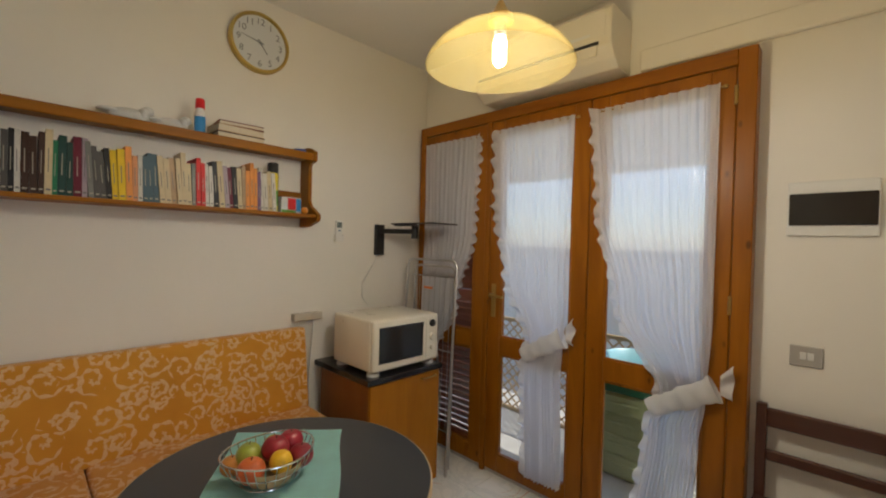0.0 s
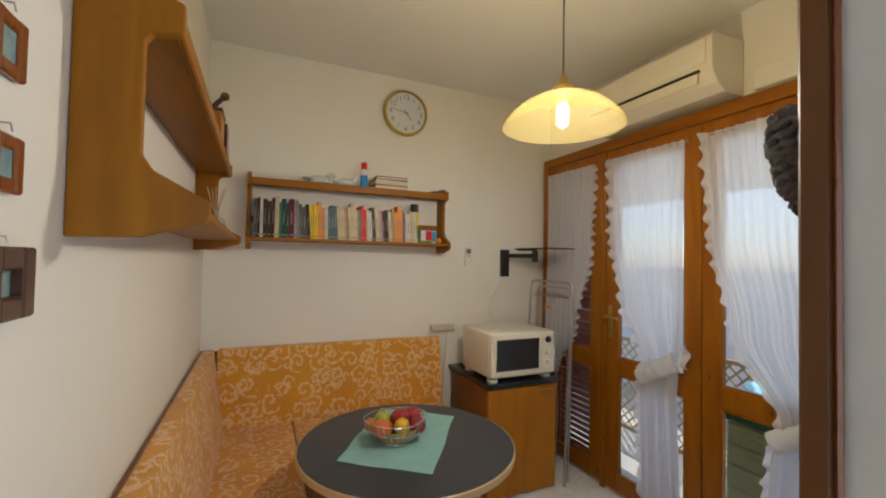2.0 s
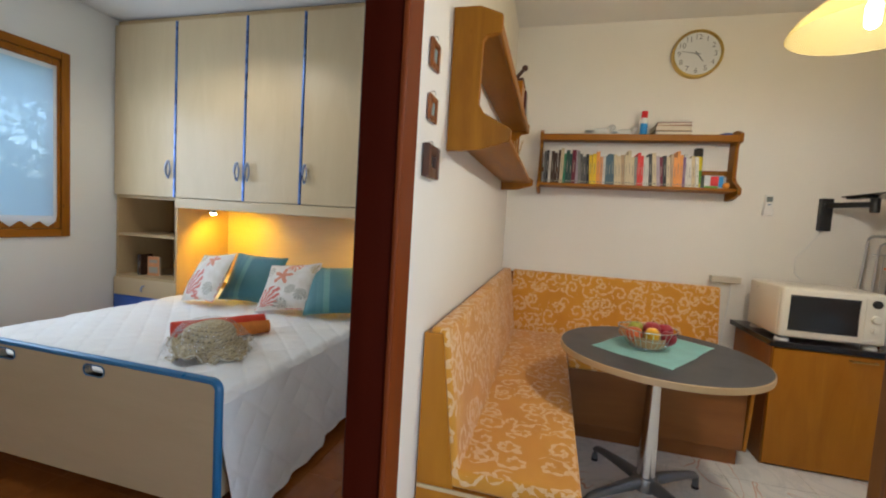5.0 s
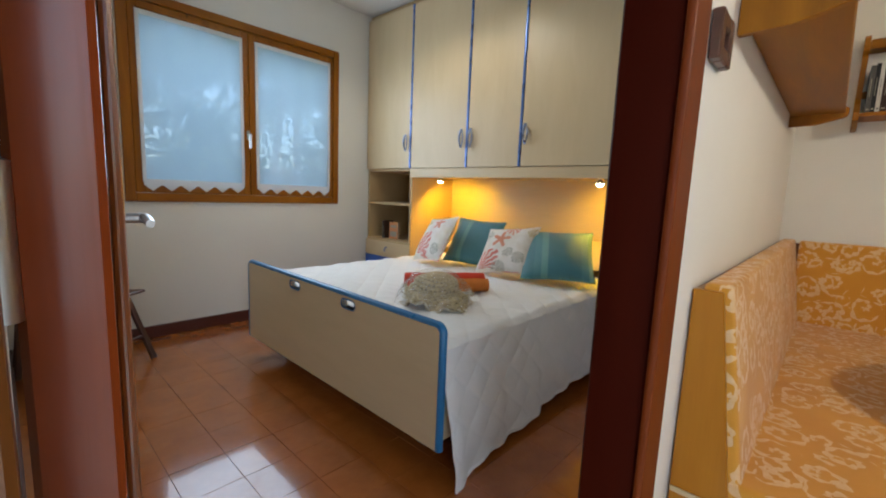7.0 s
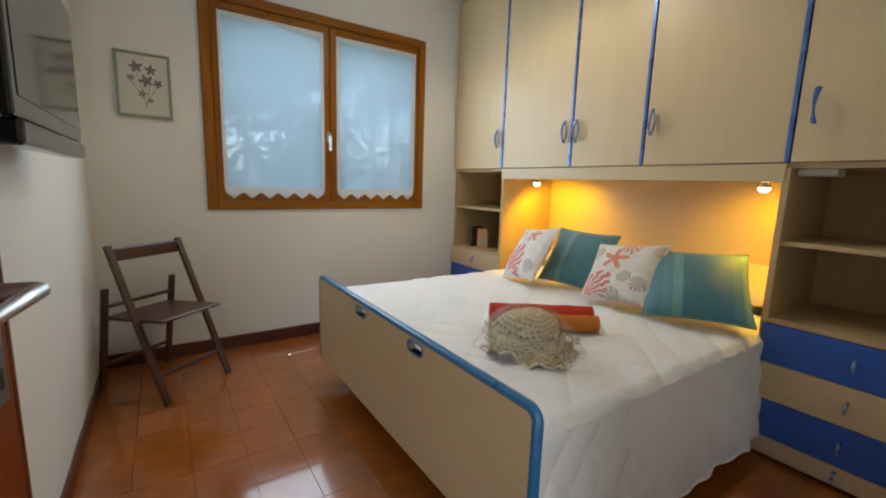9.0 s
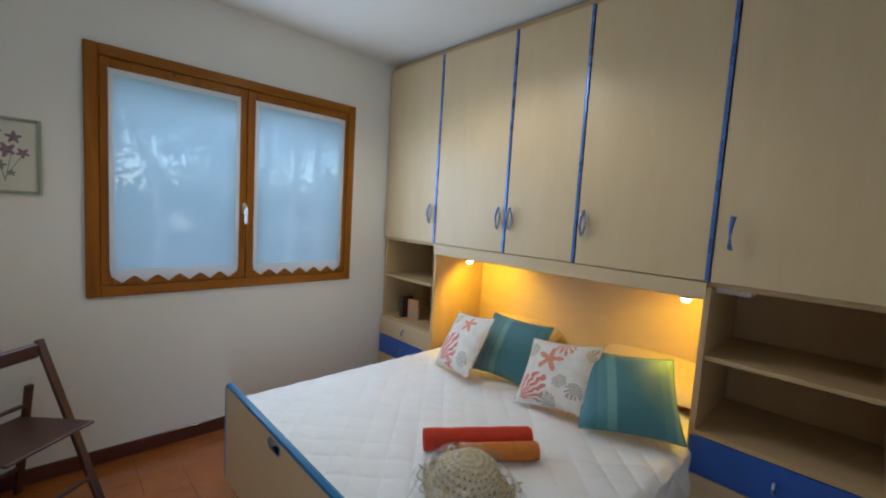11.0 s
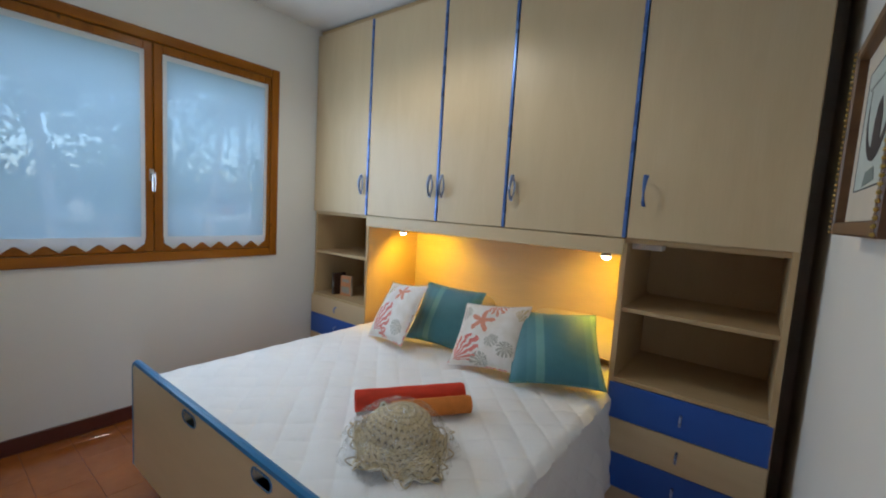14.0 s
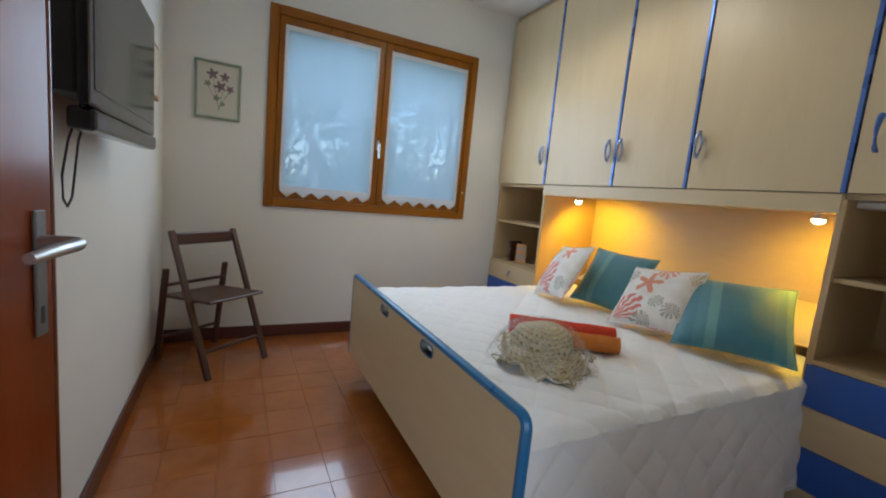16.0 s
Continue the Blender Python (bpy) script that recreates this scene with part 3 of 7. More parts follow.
def tieback(xa, za, xb, zb, label):
    c = thing("curtain_tieback", ((xa + xb) / 2, CY - 0.03, (za + zb) / 2), label, "tieback", "curtain tiebacks")

    def band(u, v):
        w = 0.040 + 0.012 * u
        a = v * 6.283
        x, z = xa + (xb - xa) * u, za + (zb - za) * u
        nx, nz = -(zb - za), (xb - xa)
        k = math.hypot(nx, nz)
        o = math.cos(a) * w * (1 + 0.05 * math.sin(u * 40))
        return (x + nx / k * o + 0.003 * math.sin(u * 31), CY - 0.028 - math.sin(a) * (0.026 + 0.005 * math.sin(u * 26)) , z + nz / k * o + 0.005 * math.sin(u * 14 + v * 6))
    part("band", sheet(band, 30, 20), HEM, c, "", True)
    part("bow_end", sheet(lambda u, v: (xb + 0.015 + 0.045 * u, CY - 0.03 - 0.022 * math.sin(v * 9) * u, zb + 0.02 + (v - 0.5) * 0.13 * (0.6 + 0.5 * u) + 0.02 * u), 8, 20), HEM, c, "", True)


tieback(-1.215, 0.775, -0.975, 0.915, "wide white cloth tieback round the gathered curtain")
tieback(-0.545, 0.675, -0.295, 0.825, "wide white cloth tieback round the gathered curtain")

# ---------------------------------------------------------------- bedroom window
win = thing("window_1", (-0.526, YS, WZ0), "varnished pine window with two leaves and sheer white blinds", "window", kind="structure")
F = 0.058
for nm, r in (("frame_side", (WX0, WX0 + F, YS - 0.06, YS + 0.022, WZ0, WZ1)), ("frame_side", (WX1 - F, WX1, YS - 0.06, YS + 0.022, WZ0, WZ1)),
              ("frame_head", (WX0 + F, WX1 - F, YS - 0.06, YS + 0.022, WZ1 - F, WZ1)), ("frame_sill", (WX0 + F, WX1 - F, YS - 0.06, YS + 0.022, WZ0, WZ0 + F))):
    part(nm, box(*r, 0.005), PINE_DOOR, win)
WM = -0.533
for x0, x1, hs in ((WX0 + F + 0.002, WM - 0.002, None), (WM + 0.002, WX1 - F - 0.002, 1)):
    a, b, w = WZ0 + F + 0.002, WZ1 - F - 0.002, 0.048
    sash = part("sash", boxes([(x0, x0 + w, YS - 0.04, YS + 0.012, a, b), (x1 - w, x1, YS - 0.04, YS + 0.012, a, b), (x0 + w, x1 - w, YS - 0.039, YS + 0.011, a, a + w), (x0 + w, x1 - w, YS - 0.039, YS + 0.011, b - w, b)], 0.004), PINE_DOOR, win)
    p = part("pane", box(x0 + w - 0.005, x1 - w + 0.005, YS - 0.016, YS - 0.012, a + w - 0.005, b - w + 0.005), GLASS, sash, "clear glass pane")
    p.visible_shadow = False
part("window_handle", tube([(WM + 0.012, YS + 0.012, 1.45), (WM + 0.012, YS + 0.045, 1.45), (WM + 0.012, YS + 0.05, 1.44), (WM + 0.012, YS + 0.05, 1.35)], 0.008, 10), STEEL, win, "satin steel window handle", True)
part("handle_plate", box(WM + 0.0, WM + 0.024, YS + 0.012, YS + 0.017, 1.41, 1.48, 0.002), STEEL, win)


def blind(x0, x1):
    c = thing("window_blind", ((x0 + x1) / 2, YS + 0.014, 2.14), "sheer white blind with a zigzag hem on the window leaf", "window blind", "window blinds")
    zt, zb = 2.135, 1.085
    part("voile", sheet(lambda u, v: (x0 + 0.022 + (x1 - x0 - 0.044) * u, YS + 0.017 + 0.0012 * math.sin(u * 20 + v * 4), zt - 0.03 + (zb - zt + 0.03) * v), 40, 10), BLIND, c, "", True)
    part("border", boxes([(x0, x0 + 0.022, YS + 0.015, YS + 0.018, zb, zt), (x1 - 0.022, x1, YS + 0.015, YS + 0.018, zb, zt), (x0 + 0.022, x1 - 0.022, YS + 0.015, YS + 0.018, zt - 0.03, zt)]), HEM, c, "opaque white cotton border")
    pts = [(x0, zb)]
    k = 6
    w = (x1 - x0) / k
    for i in range(k):
        pts += [(x0 + w * (i + 0.06), 1.045), (x0 + w * (i + 0.5), 1.008), (x0 + w * (i + 0.94), 1.045)]
    pts.append((x1, zb))
    part("zigzag_hem", prism(pts, "y", YS + 0.015, YS + 0.018), HEM, c, "pointed white cotton hem")


blind(-0.488, 0.160)
blind(-1.222, -0.578)

# ---------------------------------------------------------------- bedroom door and its casings
frame_b = thing("door_frame", (0.41, -0.34, 0.0), "dark mahogany door frame with brown casings", "door frame", kind="structure")
part("jamb", box(DX0 - 0.05, DX0, YB + 0.004, YK + 0.022, 0, DH, 0.004), MAHOG_SHADED, frame_b)
part("jamb_edge", box(DX0 - 0.030, DX0 + 0.010, YK + 0.0225, YK + 0.036, 0, DH, 0.005, 2), MAHOG_POST, frame_b, "lighter brown rounded edge strip")
part("jamb", box(DX1, DX1 + 0.019, YB - 0.012, YK + 0.014, 0, DH, 0.003), BROWN_EDGE, frame_b)
part("head", box(DX0 - 0.05, DX1 + 0.019, YB - 0.012, YK + 0.012, DH, DH + 0.03, 0.004), MAHOG_SHADED, frame_b)
for y0, y1 in ((YK, YK + 0.030), (YB - 0.003, YB)):
    part("casing", box(DX0 - 0.100, DX0 - 0.0505 if y0 < YK else DX0 - 0.0305, y0 if y0 < YK else YK + 0.0225, y1, 0, DH + 0.10, 0.005), MAHOG_POST, frame_b)
part("casing_back", box(DX0 - 0.100, DX0 - 0.0505, YK, YK + 0.022, 0, DH + 0.10), CASING, frame_b)
for y0, y1 in ((YK, YK + 0.030), (YB - 0.003, YB)):
    part("casing", box(DX0 - 0.05, DX1 + 0.019, y0, y1, DH + 0.031, DH + 0.10, 0.005), CASING, frame_b)
part("casing", box(DX1 + 0.0195, DX1 + 0.082, YK, YK + 0.012, 0, DH + 0.10, 0.008), MAHOG_FRAME, frame_b)

# leaf, swung into the bedroom; built flat along -y from its hinge
door = thing("door_1", (DX1 - 0.004, YB - 0.016, 0.0), "glossy mahogany bedroom door standing open", "door", kind="structure", rot=-8.3)
part("leaf", box(-0.040, 0.0, -0.755, 0.0, 0.008, DH - 0.006, 0.004), MAHOG, door, "", local=True)
for sx, d in ((-0.040, -1), (0.0, 1)):
    for ya_, yb_ in ((-0.600, -0.575), (-0.165, -0.140)):
        part("moulding", box(sx, sx + d * 0.010, ya_, yb_, 0.16, DH - 0.16, 0.004, 2), CASING, door, "raised brown moulding", local=True)
    for za_ in (0.135, DH - 0.16):
        part("moulding", box(sx, sx + d * 0.010, -0.600, -0.140, za_, za_ + 0.025, 0.004, 2), CASING, door, "raised brown moulding", local=True)
part("edge_strip", box(-0.041, 0.001, -0.762, -0.7555, 0.008, DH - 0.006, 0.002), CASING, door, "lighter brown edge strip", local=True)
for sx, d in ((-0.040, -1), (0.0, 1)):
    part("handle_plate", box(sx + d * 0.0005, sx + d * 0.006, -0.728, -0.702, 0.86, 1.045, 0.002), ALU_DARK, door, "grey metal handle plate", local=True)
    lever = tube([(sx + d * 0.004, -0.713, 1.0), (sx + d * 0.045, -0.713, 1.0), (sx + d * 0.052, -0.708, 1.0), (sx + d * 0.054, -0.64, 1.0), (sx + d * 0.054, -0.59, 0.998)], [0.010, 0.010, 0.010, 0.009, 0.007], 10)
    part("lever", lever, STEEL, door, "satin steel lever handle", True, local=True)
    part("keyhole", box(sx + d * 0.006, sx + d * 0.0066, -0.717, -0.709, 0.88, 0.905), BLACK, door, local=True)
for z in (0.25, 1.0, 1.75):
    part("hinge", lathe([(0, 0), (0.008, 0), (0.008, 0.08), (0, 0.083)], (0.004, 0.004, z), 10), STEEL, door, "steel hinge", True, True)

# wooden corner casing where the passage opens into the kitchen
corner = thing("corner_casing", (XP, YH, 0.0), "brown varnished corner casing at the kitchen opening", "door casing", kind="structure")
part("post", box(XP - 0.030, XP + 0.0, YH - 0.008, YH + 0.022, 0, HC - 0.003, 0.004), CORNER, corner)
part("inner_face", box(XP - 0.007, XP - 0.0005, YH + 0.0225, YH + 0.105, 0, HC - 0.003, 0.002), CORNER, corner)
part("face_strip", box(XP + 0.0005, XP + 0.007, YH - 0.009, YH - 0.001, 0, HC - 0.003, 0.003), CASING, corner)

# ---------------------------------------------------------------- wardrobe wall
wr = thing("bridge_wardrobe", (-1.9, -1.9, 0.0), "pale maple bridge wardrobe with blue trims over a bed niche", "wardrobe")
FX = -1.625
YD = [-3.385, -2.770, -2.141, -1.669, -1.040, -0.432]
ZD0, ZD1 = 1.272, 2.600
for ya_, yb_, zt_, fx_ in ((YD[0], YD[0] + 0.022, ZD1, FX - 0.022), (YD[1] + 0.006, YD[1] + 0.028, ZD0 - 0.023, FX - 0.001), (YD[4] - 0.012, YD[4] + 0.012, ZD0 - 0.023, FX - 0.001), (YD[5] - 0.022, YD[5], ZD1, FX - 0.001)):
    part("side_panel", box(XW + 0.004, fx_, ya_, yb_, 0.0, zt_, 0.001), MAPLE_IN, wr)
part("top_panel", box(XW + 0.004, FX - 0.022, YD[0] + 0.0225, YD[5] - 0.0225, ZD1 - 0.022, ZD1), MAPLE_IN, wr)
part("bottom_panel", box(XW + 0.004, FX - 0.022, YD[0] + 0.0225, YD[5] - 0.0225, ZD0 - 0.022, ZD0), MAPLE_IN, wr)
part("top_filler", box(XW + 0.004, FX - 0.03, YD[0], YD[5], ZD1 + 0.001, HC - 0.012), MAPLE_IN, wr)
part("niche_back", box(XW + 0.003, XW + 0.021, YD[1] + 0.028, YD[4] - 0.012, 0.05, ZD0 - 0.024), MAPLE, wr)
part("side_back", box(XW + 0.003, XW + 0.015, YD[0] + 0.022, YD[1] + 0.006, 0.05, ZD0 - 0.024), MAPLE_IN, wr)
part("side_back", box(XW + 0.003, XW + 0.015, YD[4] + 0.012, YD[5] - 0.022, 0.05, ZD0 - 0.024), MAPLE_IN, wr)
part("niche_ceiling", box(XW + 0.004, FX - 0.020, YD[1] + 0.028, YD[4] - 0.012, 1.205, ZD0 - 0.023), MAPLE_IN, wr)
part("valance", box(FX - 0.018, FX + 0.004, YD[1] + 0.004, YD[4] - 0.004, 1.195, ZD0 - 0.004, 0.002), MAPLE, wr)


def handle(parent, y, z, curved):
    pts = []
    for i in range(13):
        a = i / 12
        pts.append((FX + 0.022 + 0.026 * math.sin(math.pi * a) ** 0.6, y, z - 0.065 + 0.13 * a))
    part("handle", tube(pts, [0.011 - 0.003 * math.sin(math.pi * i / 12) for i in range(13)], 10, flat=0.55), BLUE_GREY if curved else BLUE_ALU, parent, "blue-grey metal bow handle", True)
    if curved:
        for sg in (-1, 1):
            p2 = [(FX + 0.026, y + sg * 0.017 * math.sin(math.pi * i / 12), z - 0.068 + 0.136 * i / 12) for i in range(13)]
            part("handle_loop", tube(p2, 0.005, 8), BLUE_GREY, parent, "", True)


hs = [(-2.812, True), (-2.185, True), (-2.097, True), (-1.625, True), (-0.975, False)]
for i in range(5):
    y0, y1 = YD[i] + 0.0025, YD[i + 1] - 0.0025
    trim = 0.014
    yb = y1 - trim if i < 4 else y1
    ya = y0 if i == 0 else y0 + 0.003
    d = part("door", box(FX - 0.020, FX, ya, yb, ZD0 + 0.002, ZD1 - 0.004, 0.0015), MAPLE, wr)
    if i < 4:
        part("edge_trim", box(FX - 0.020, FX + 0.004, yb + 0.0005, y1 + 0.002, ZD0 + 0.001, ZD1 - 0.004, 0.002), BLUE_ALU, d, "blue anodised edge trim")
    handle(d, hs[i][0], 1.485, hs[i][1])


def column(y0, y1, shelf_z, open_z, rows):
    part("shelf", box(XW + 0.016, FX - 0.02, y0, y1, shelf_z - 0.02, shelf_z, 0.001), MAPLE_IN, wr)
    part("shelf", box(XW + 0.016, FX - 0.003, y0, y1, open_z - 0.02, open_z, 0.001), MAPLE_IN, wr)
    for za, zb, m in rows:
        d = part("drawer_front", box(FX - 0.019, FX + 0.001, y0 - 0.018, y1 + 0.018, za + 0.0015, zb - 0.0015, 0.001), m, wr, "blue drawer front" if m is BLUE else "maple drawer front")
        ym, zm = (y0 + y1) / 2, (za + zb) / 2
        part("knob", tube([(FX, ym, zm + 0.018), (FX + 0.018, ym, zm + 0.016), (FX + 0.026, ym, zm), (FX + 0.022, ym, zm - 0.02)], 0.006, 8), BLUE_GREY, d, "blue-grey metal knob", True)
    part("plinth", box(FX - 0.05, FX - 0.035, y0 - 0.01, y1 + 0.01, 0.0, 0.06), MAPLE_IN, wr)


column(YD[0] + 0.022, YD[1] + 0.006, 0.965, 0.622, [(0.06, 0.14, MAPLE), (0.14, 0.30, MAPLE), (0.30, 0.46, BLUE), (0.46, 0.604, MAPLE)])
column(YD[4] + 0.012, YD[5] - 0.022, 0.952, 0.622, [(0.02, 0.099, MAPLE), (0.099, 0.266, BLUE), (0.266, 0.429, MAPLE), (0.429, 0.600, BLUE)])

# ---------------------------------------------------------------- bed
bed = thing("double_bed", (-0.9, -1.84, 0.0), "double bed with a pale maple footboard edged in blue", "bed")
BX = -0.214


def footboard():
    y0, y1, z0, z1 = -2.663, -1.026, 0.135, 0.604
    r = 0.03
    out = [(y0, z0), (y1, z0), (y1, z1 - r)] + [(y1 - r + r * math.cos(a * math.pi / 12), z1 - r + r * math.sin(a * math.pi / 12)) for a in range(1, 6)] + [(y1 - r, z1), (y0 + r, z1)] + [(y0 + r - r * math.sin(a * math.pi / 12), z1 - r + r * math.cos(a * math.pi / 12)) for a in range(1, 6)] + [(y0, z1 - r)]
    return prism(out, "x", BX - 0.026, BX)


fb = part("footboard", footboard(), MAPLE, bed)
cut = bmesh.new()
for yc, zc in ((-2.078, 0.566), (-1.594, 0.566)):
    m2 = [(yc - 0.032 + 0.019 * math.cos(math.pi / 2 + k * math.pi / 8), zc + 0.019 * math.sin(math.pi / 2 + k * math.pi / 8)) for k in range(9)] + [(yc + 0.032 + 0.019 * math.cos(-math.pi / 2 + k * math.pi / 8), zc + 0.019 * math.sin(-math.pi / 2 + k * math.pi / 8)) for k in range(9)]
    ring_o = [(yc - 0.032 + 0.024 * math.cos(math.pi / 2 + k * math.pi / 8), zc + 0.024 * math.sin(math.pi / 2 + k * math.pi / 8)) for k in range(9)] + [(yc + 0.032 + 0.024 * math.cos(-math.pi / 2 + k * math.pi / 8), zc + 0.024 * math.sin(-math.pi / 2 + k * math.pi / 8)) for k in range(9)]
    bmr = bmesh.new()
    k = len(m2)
    for xa, xb in ((BX + 0.002, BX - 0.028),):
        q = [[bmr.verts.new((x, *p)) for p in o] for x in (xa, xb) for o in (m2, ring_o)]
        for i in range(k):
            j = (i + 1) % k
            bmr.faces.new((q[0][i], q[0][j], q[1][j], q[1][i]))
            bmr.faces.new((q[2][i], q[3][i], q[3][j], q[2][j]))
            bmr.faces.new((q[0][i], q[2][i], q[2][j], q[0][j]))
            bmr.faces.new((q[1][i], q[1][j], q[3][j], q[3][i]))
    bmesh.ops.recalc_face_normals(bmr, faces=bmr.faces)
    part("grip_hole_rim", bmr, BLUE_EDGE, fb, "blue plastic rim of a grip hole", True)
    tmp = prism(m2, "x", BX - 0.06, BX + 0.03)
    me = bpy.data.meshes.new("cut")
    tmp.to_mesh(me)
    cut.from_mesh(me)
    tmp.free()
    bpy.data.meshes.remove(me)
# open the two grip holes in the board
bmesh.ops.translate(cut, verts=cut.verts, vec=-bed.location)
cme = bpy.data.meshes.new("cutter")
cut.to_mesh(cme)
cut.free()
cob = new("cutter", cme)
cob.location = bed.location
md = fb.modifiers.new("holes", "BOOLEAN")
md.object, md.operation, md.solver = cob, "DIFFERENCE", "EXACT"
bpy.context.view_layer.update()
dg = bpy.context.evaluated_depsgraph_get()
nm = bpy.data.meshes.new_from_object(fb.evaluated_get(dg))
fb.modifiers.clear()
fb.data = nm
bpy.data.objects.remove(cob)
bpy.data.meshes.remove(cme)
# blue edging along the top and the two upright sides
ep = [(BX - 0.013, -2.665, 0.135)] + [(BX - 0.013, -2.665, 0.5)] + [(BX - 0.013, -2.633 - 0.032 * math.cos(a * math.pi / 12), 0.574 + 0.032 * math.sin(a * math.pi / 12)) for a in range(7)] + [(BX - 0.013, -1.056 + 0.032 * math.sin(a * math.pi / 12), 0.574 + 0.032 * math.cos(a * math.pi / 12)) for a in range(7)] + [(BX - 0.013, -1.024, 0.5), (BX - 0.013, -1.024, 0.135)]
part("edging", tube(ep, 0.0155, 8), BLUE_EDGE, bed, "teal-blue plastic edging of the footboard", True)
part("side_rail", box(XW + 0.03, BX - 0.027, -1.075, -1.05, 0.14, 0.36, 0.002), MAPLE, bed)
part("side_rail", box(XW + 0.03, BX - 0.027, -2.64, -2.615, 0.14, 0.36, 0.002), MAPLE, bed)
for yy in (-1.25, -2.44):
    part("leg", box(BX - 0.20, BX - 0.14, yy - 0.03, yy + 0.03, 0.0, 0.16, 0.003), DARKWOOD, bed)
    part("leg", box(-2.0, -1.94, yy - 0.03, yy + 0.03, 0.0, 0.16, 0.003), DARKWOOD, bed)
part("slatted_base", box(XW + 0.03, BX - 0.03, -2.61, -1.08, 0.16, 0.25), MAPLE_IN, bed)
part("mattress", box(XW + 0.03, BX - 0.04, -2.63, -1.06, 0.25, 0.502, 0.03, 2), WHITE_PL, bed)


def quilted(name, c):
    m, n, l, b = nodes_of(name)
    uv = uv_of(n, l, 1, 1, False)
    nz = noise_of(n, l, uv, 7.0, 3)
    crease = noise_of(n, l, uv, 22.0, 4, 0.7)
    h = maths(n, l, "ADD", maths(n, l, "MULTIPLY", noise_of(n, l, uv, 420.0, 2), 0.12), crease)
    l.new(ramp(n, l, nz, [(0.3, scaled(c, 0.96)), (0.7, c)]), b.inputs["Base Color"])
    b.inputs["Roughness"].default_value = 0.85
    b.inputs["Sheen Weight"].default_value = 0.2
    bump_of(n, l, b, h, 0.6, 0.006)
    return m


QUILT = quilted("white_quilted_cotton", (0.86, 0.855, 0.85))


KQ = math.pi / 0.150


def quilt_fn(u, v):
    """u along the bed from the pillows, v from the far side over the top to the hanging side."""
    x = XW + 0.24 + u * (BX - 0.032 - XW - 0.24)
    top, yn, yf = 0.530, -1.045, -2.645
    L0, Lt, L1 = 0.40, yn - yf, 0.49
    s = v * (L0 + Lt + L1)
    puff = 0.011 * abs(math.sin((u * 1.7 + v * 2.49) * KQ) * math.sin((u * 1.7 - v * 2.49) * KQ)) ** 0.32
    hem = 0.065 + 0.036 * math.sin(u * 4.2 + 0.9) - 0.055 * ease((u - 0.86) / 0.14)
    wave = 0.010 * math.sin(x * 21) + 0.006 * math.sin(x * 43 + 1)
    if s < L0:
        z = top - (L0 - s)
        y = yf - puff - 0.010 - 0.03 * (L0 - s) - wave * (L0 - s) / L0
    elif s < L0 + Lt:
        w = (s - L0) / Lt
        y = yf + (yn - yf) * w
        z = top + puff + 0.010 * math.sin(math.pi * w) + 0.0025 * math.sin(x * 13 + y * 9) + 0.0025 * math.sin(x * 29 - y * 17)
        e = min(w, 1 - w) * Lt
        if e < 0.03:
            z -= 0.012 * (1 - e / 0.03) ** 2
    else:
        d = (s - L0 - Lt) / L1
        z = top - 0.012 - d * (top - 0.012 - hem)
        flare = 0.035 * ease(d) + 0.05 * ease(d) * ease((u - 0.75) / 0.25) + (wave * 0.8 + 0.012 * math.sin(x * 9 + 2)) * d
        y = yn + 0.006 + flare + puff
    return (x, y, z)


cover = thing("quilted_bedspread", (-0.9, -1.84, 0.55), "white quilted cotton bedspread hanging over the bed's side", "bedspread")
qb = sheet(quilt_fn, 280, 360)
ql = qb.loops.layers.uv.verify()
qb.verts.index_update()
for f in qb.faces:
    for lp in f.loops:
        uu, vv = divmod(lp.vert.index, 361)
        lp[ql].uv = (uu / 280 * 1.7, vv / 360 * 2.49)
part("spread", qb, QUILT, cover, "", True)
part("hem_binding", tube([quilt_fn(i / 60, 1.0) for i in range(61)], 0.006, 8), QUILT, cover, "stitched white hem", True)
part("hem_binding", tube([quilt_fn(1.0, 0.165 + 0.835 * i / 60) for i in range(61)], 0.006, 8), QUILT, cover, "stitched white hem", True)

# ---------------------------------------------------------------- corner bench
bench = thing("corner_bench", (-1.9, 0.0, 0.0), "honey wood corner bench with orange scroll-patterned upholstery", "bench")
BE = -0.225       # open end
SX = -1.49        # front of the part along the far wall
SY = 0.205        # front of the part along the partition
# closed base, set back at the toe
part("base", boxes([(XW + 0.004, BE - 0.003, YK + 0.03, SY - 0.03, 0.07, 0.418), (XW + 0.004, SX - 0.05, SY - 0.03, 1.135, 0.09, 0.418)], 0.002), VENEER_RED, bench)
part("plinth", boxes([(XW + 0.004, BE - 0.03, YK + 0.03, SY - 0.06, 0.0, 0.069), (XW + 0.004, SX - 0.075, SY - 0.06, 1.12, 0.0, 0.089)]), VENEER_RED, bench)
part("end_panel", prism([(YK + 0.004, 0.0), (SY - 0.004, 0.0), (SY - 0.004, 0.42), (YK + 0.118, 0.425), (YK + 0.060, 0.89), (YK + 0.004, 0.89)], "x", BE - 0.002, BE + 0.018, 0.002), VENEER, bench)
part("end_panel", prism([(XW + 0.004, 0.09), (SX - 0.052, 0.09), (SX - 0.02, 0.42), (XW + 0.13, 0.425), (XW + 0.05, 0.88), (XW + 0.004, 0.88)], "y", 1.137, 1.155, 0.002), VENEER, bench)
part("moulding", box(BE + 0.0185, BE + 0.024, YK + 0.006, SY + 0.0, 0.414, 0.426, 0.001), EDGEBAND, bench, "pale edge moulding")
part("back_board", box(XW + 0.004, BE - 0.004, YK + 0.003, YK + 0.018, 0.42, 0.888, 0.002), VENEER_RED, bench)
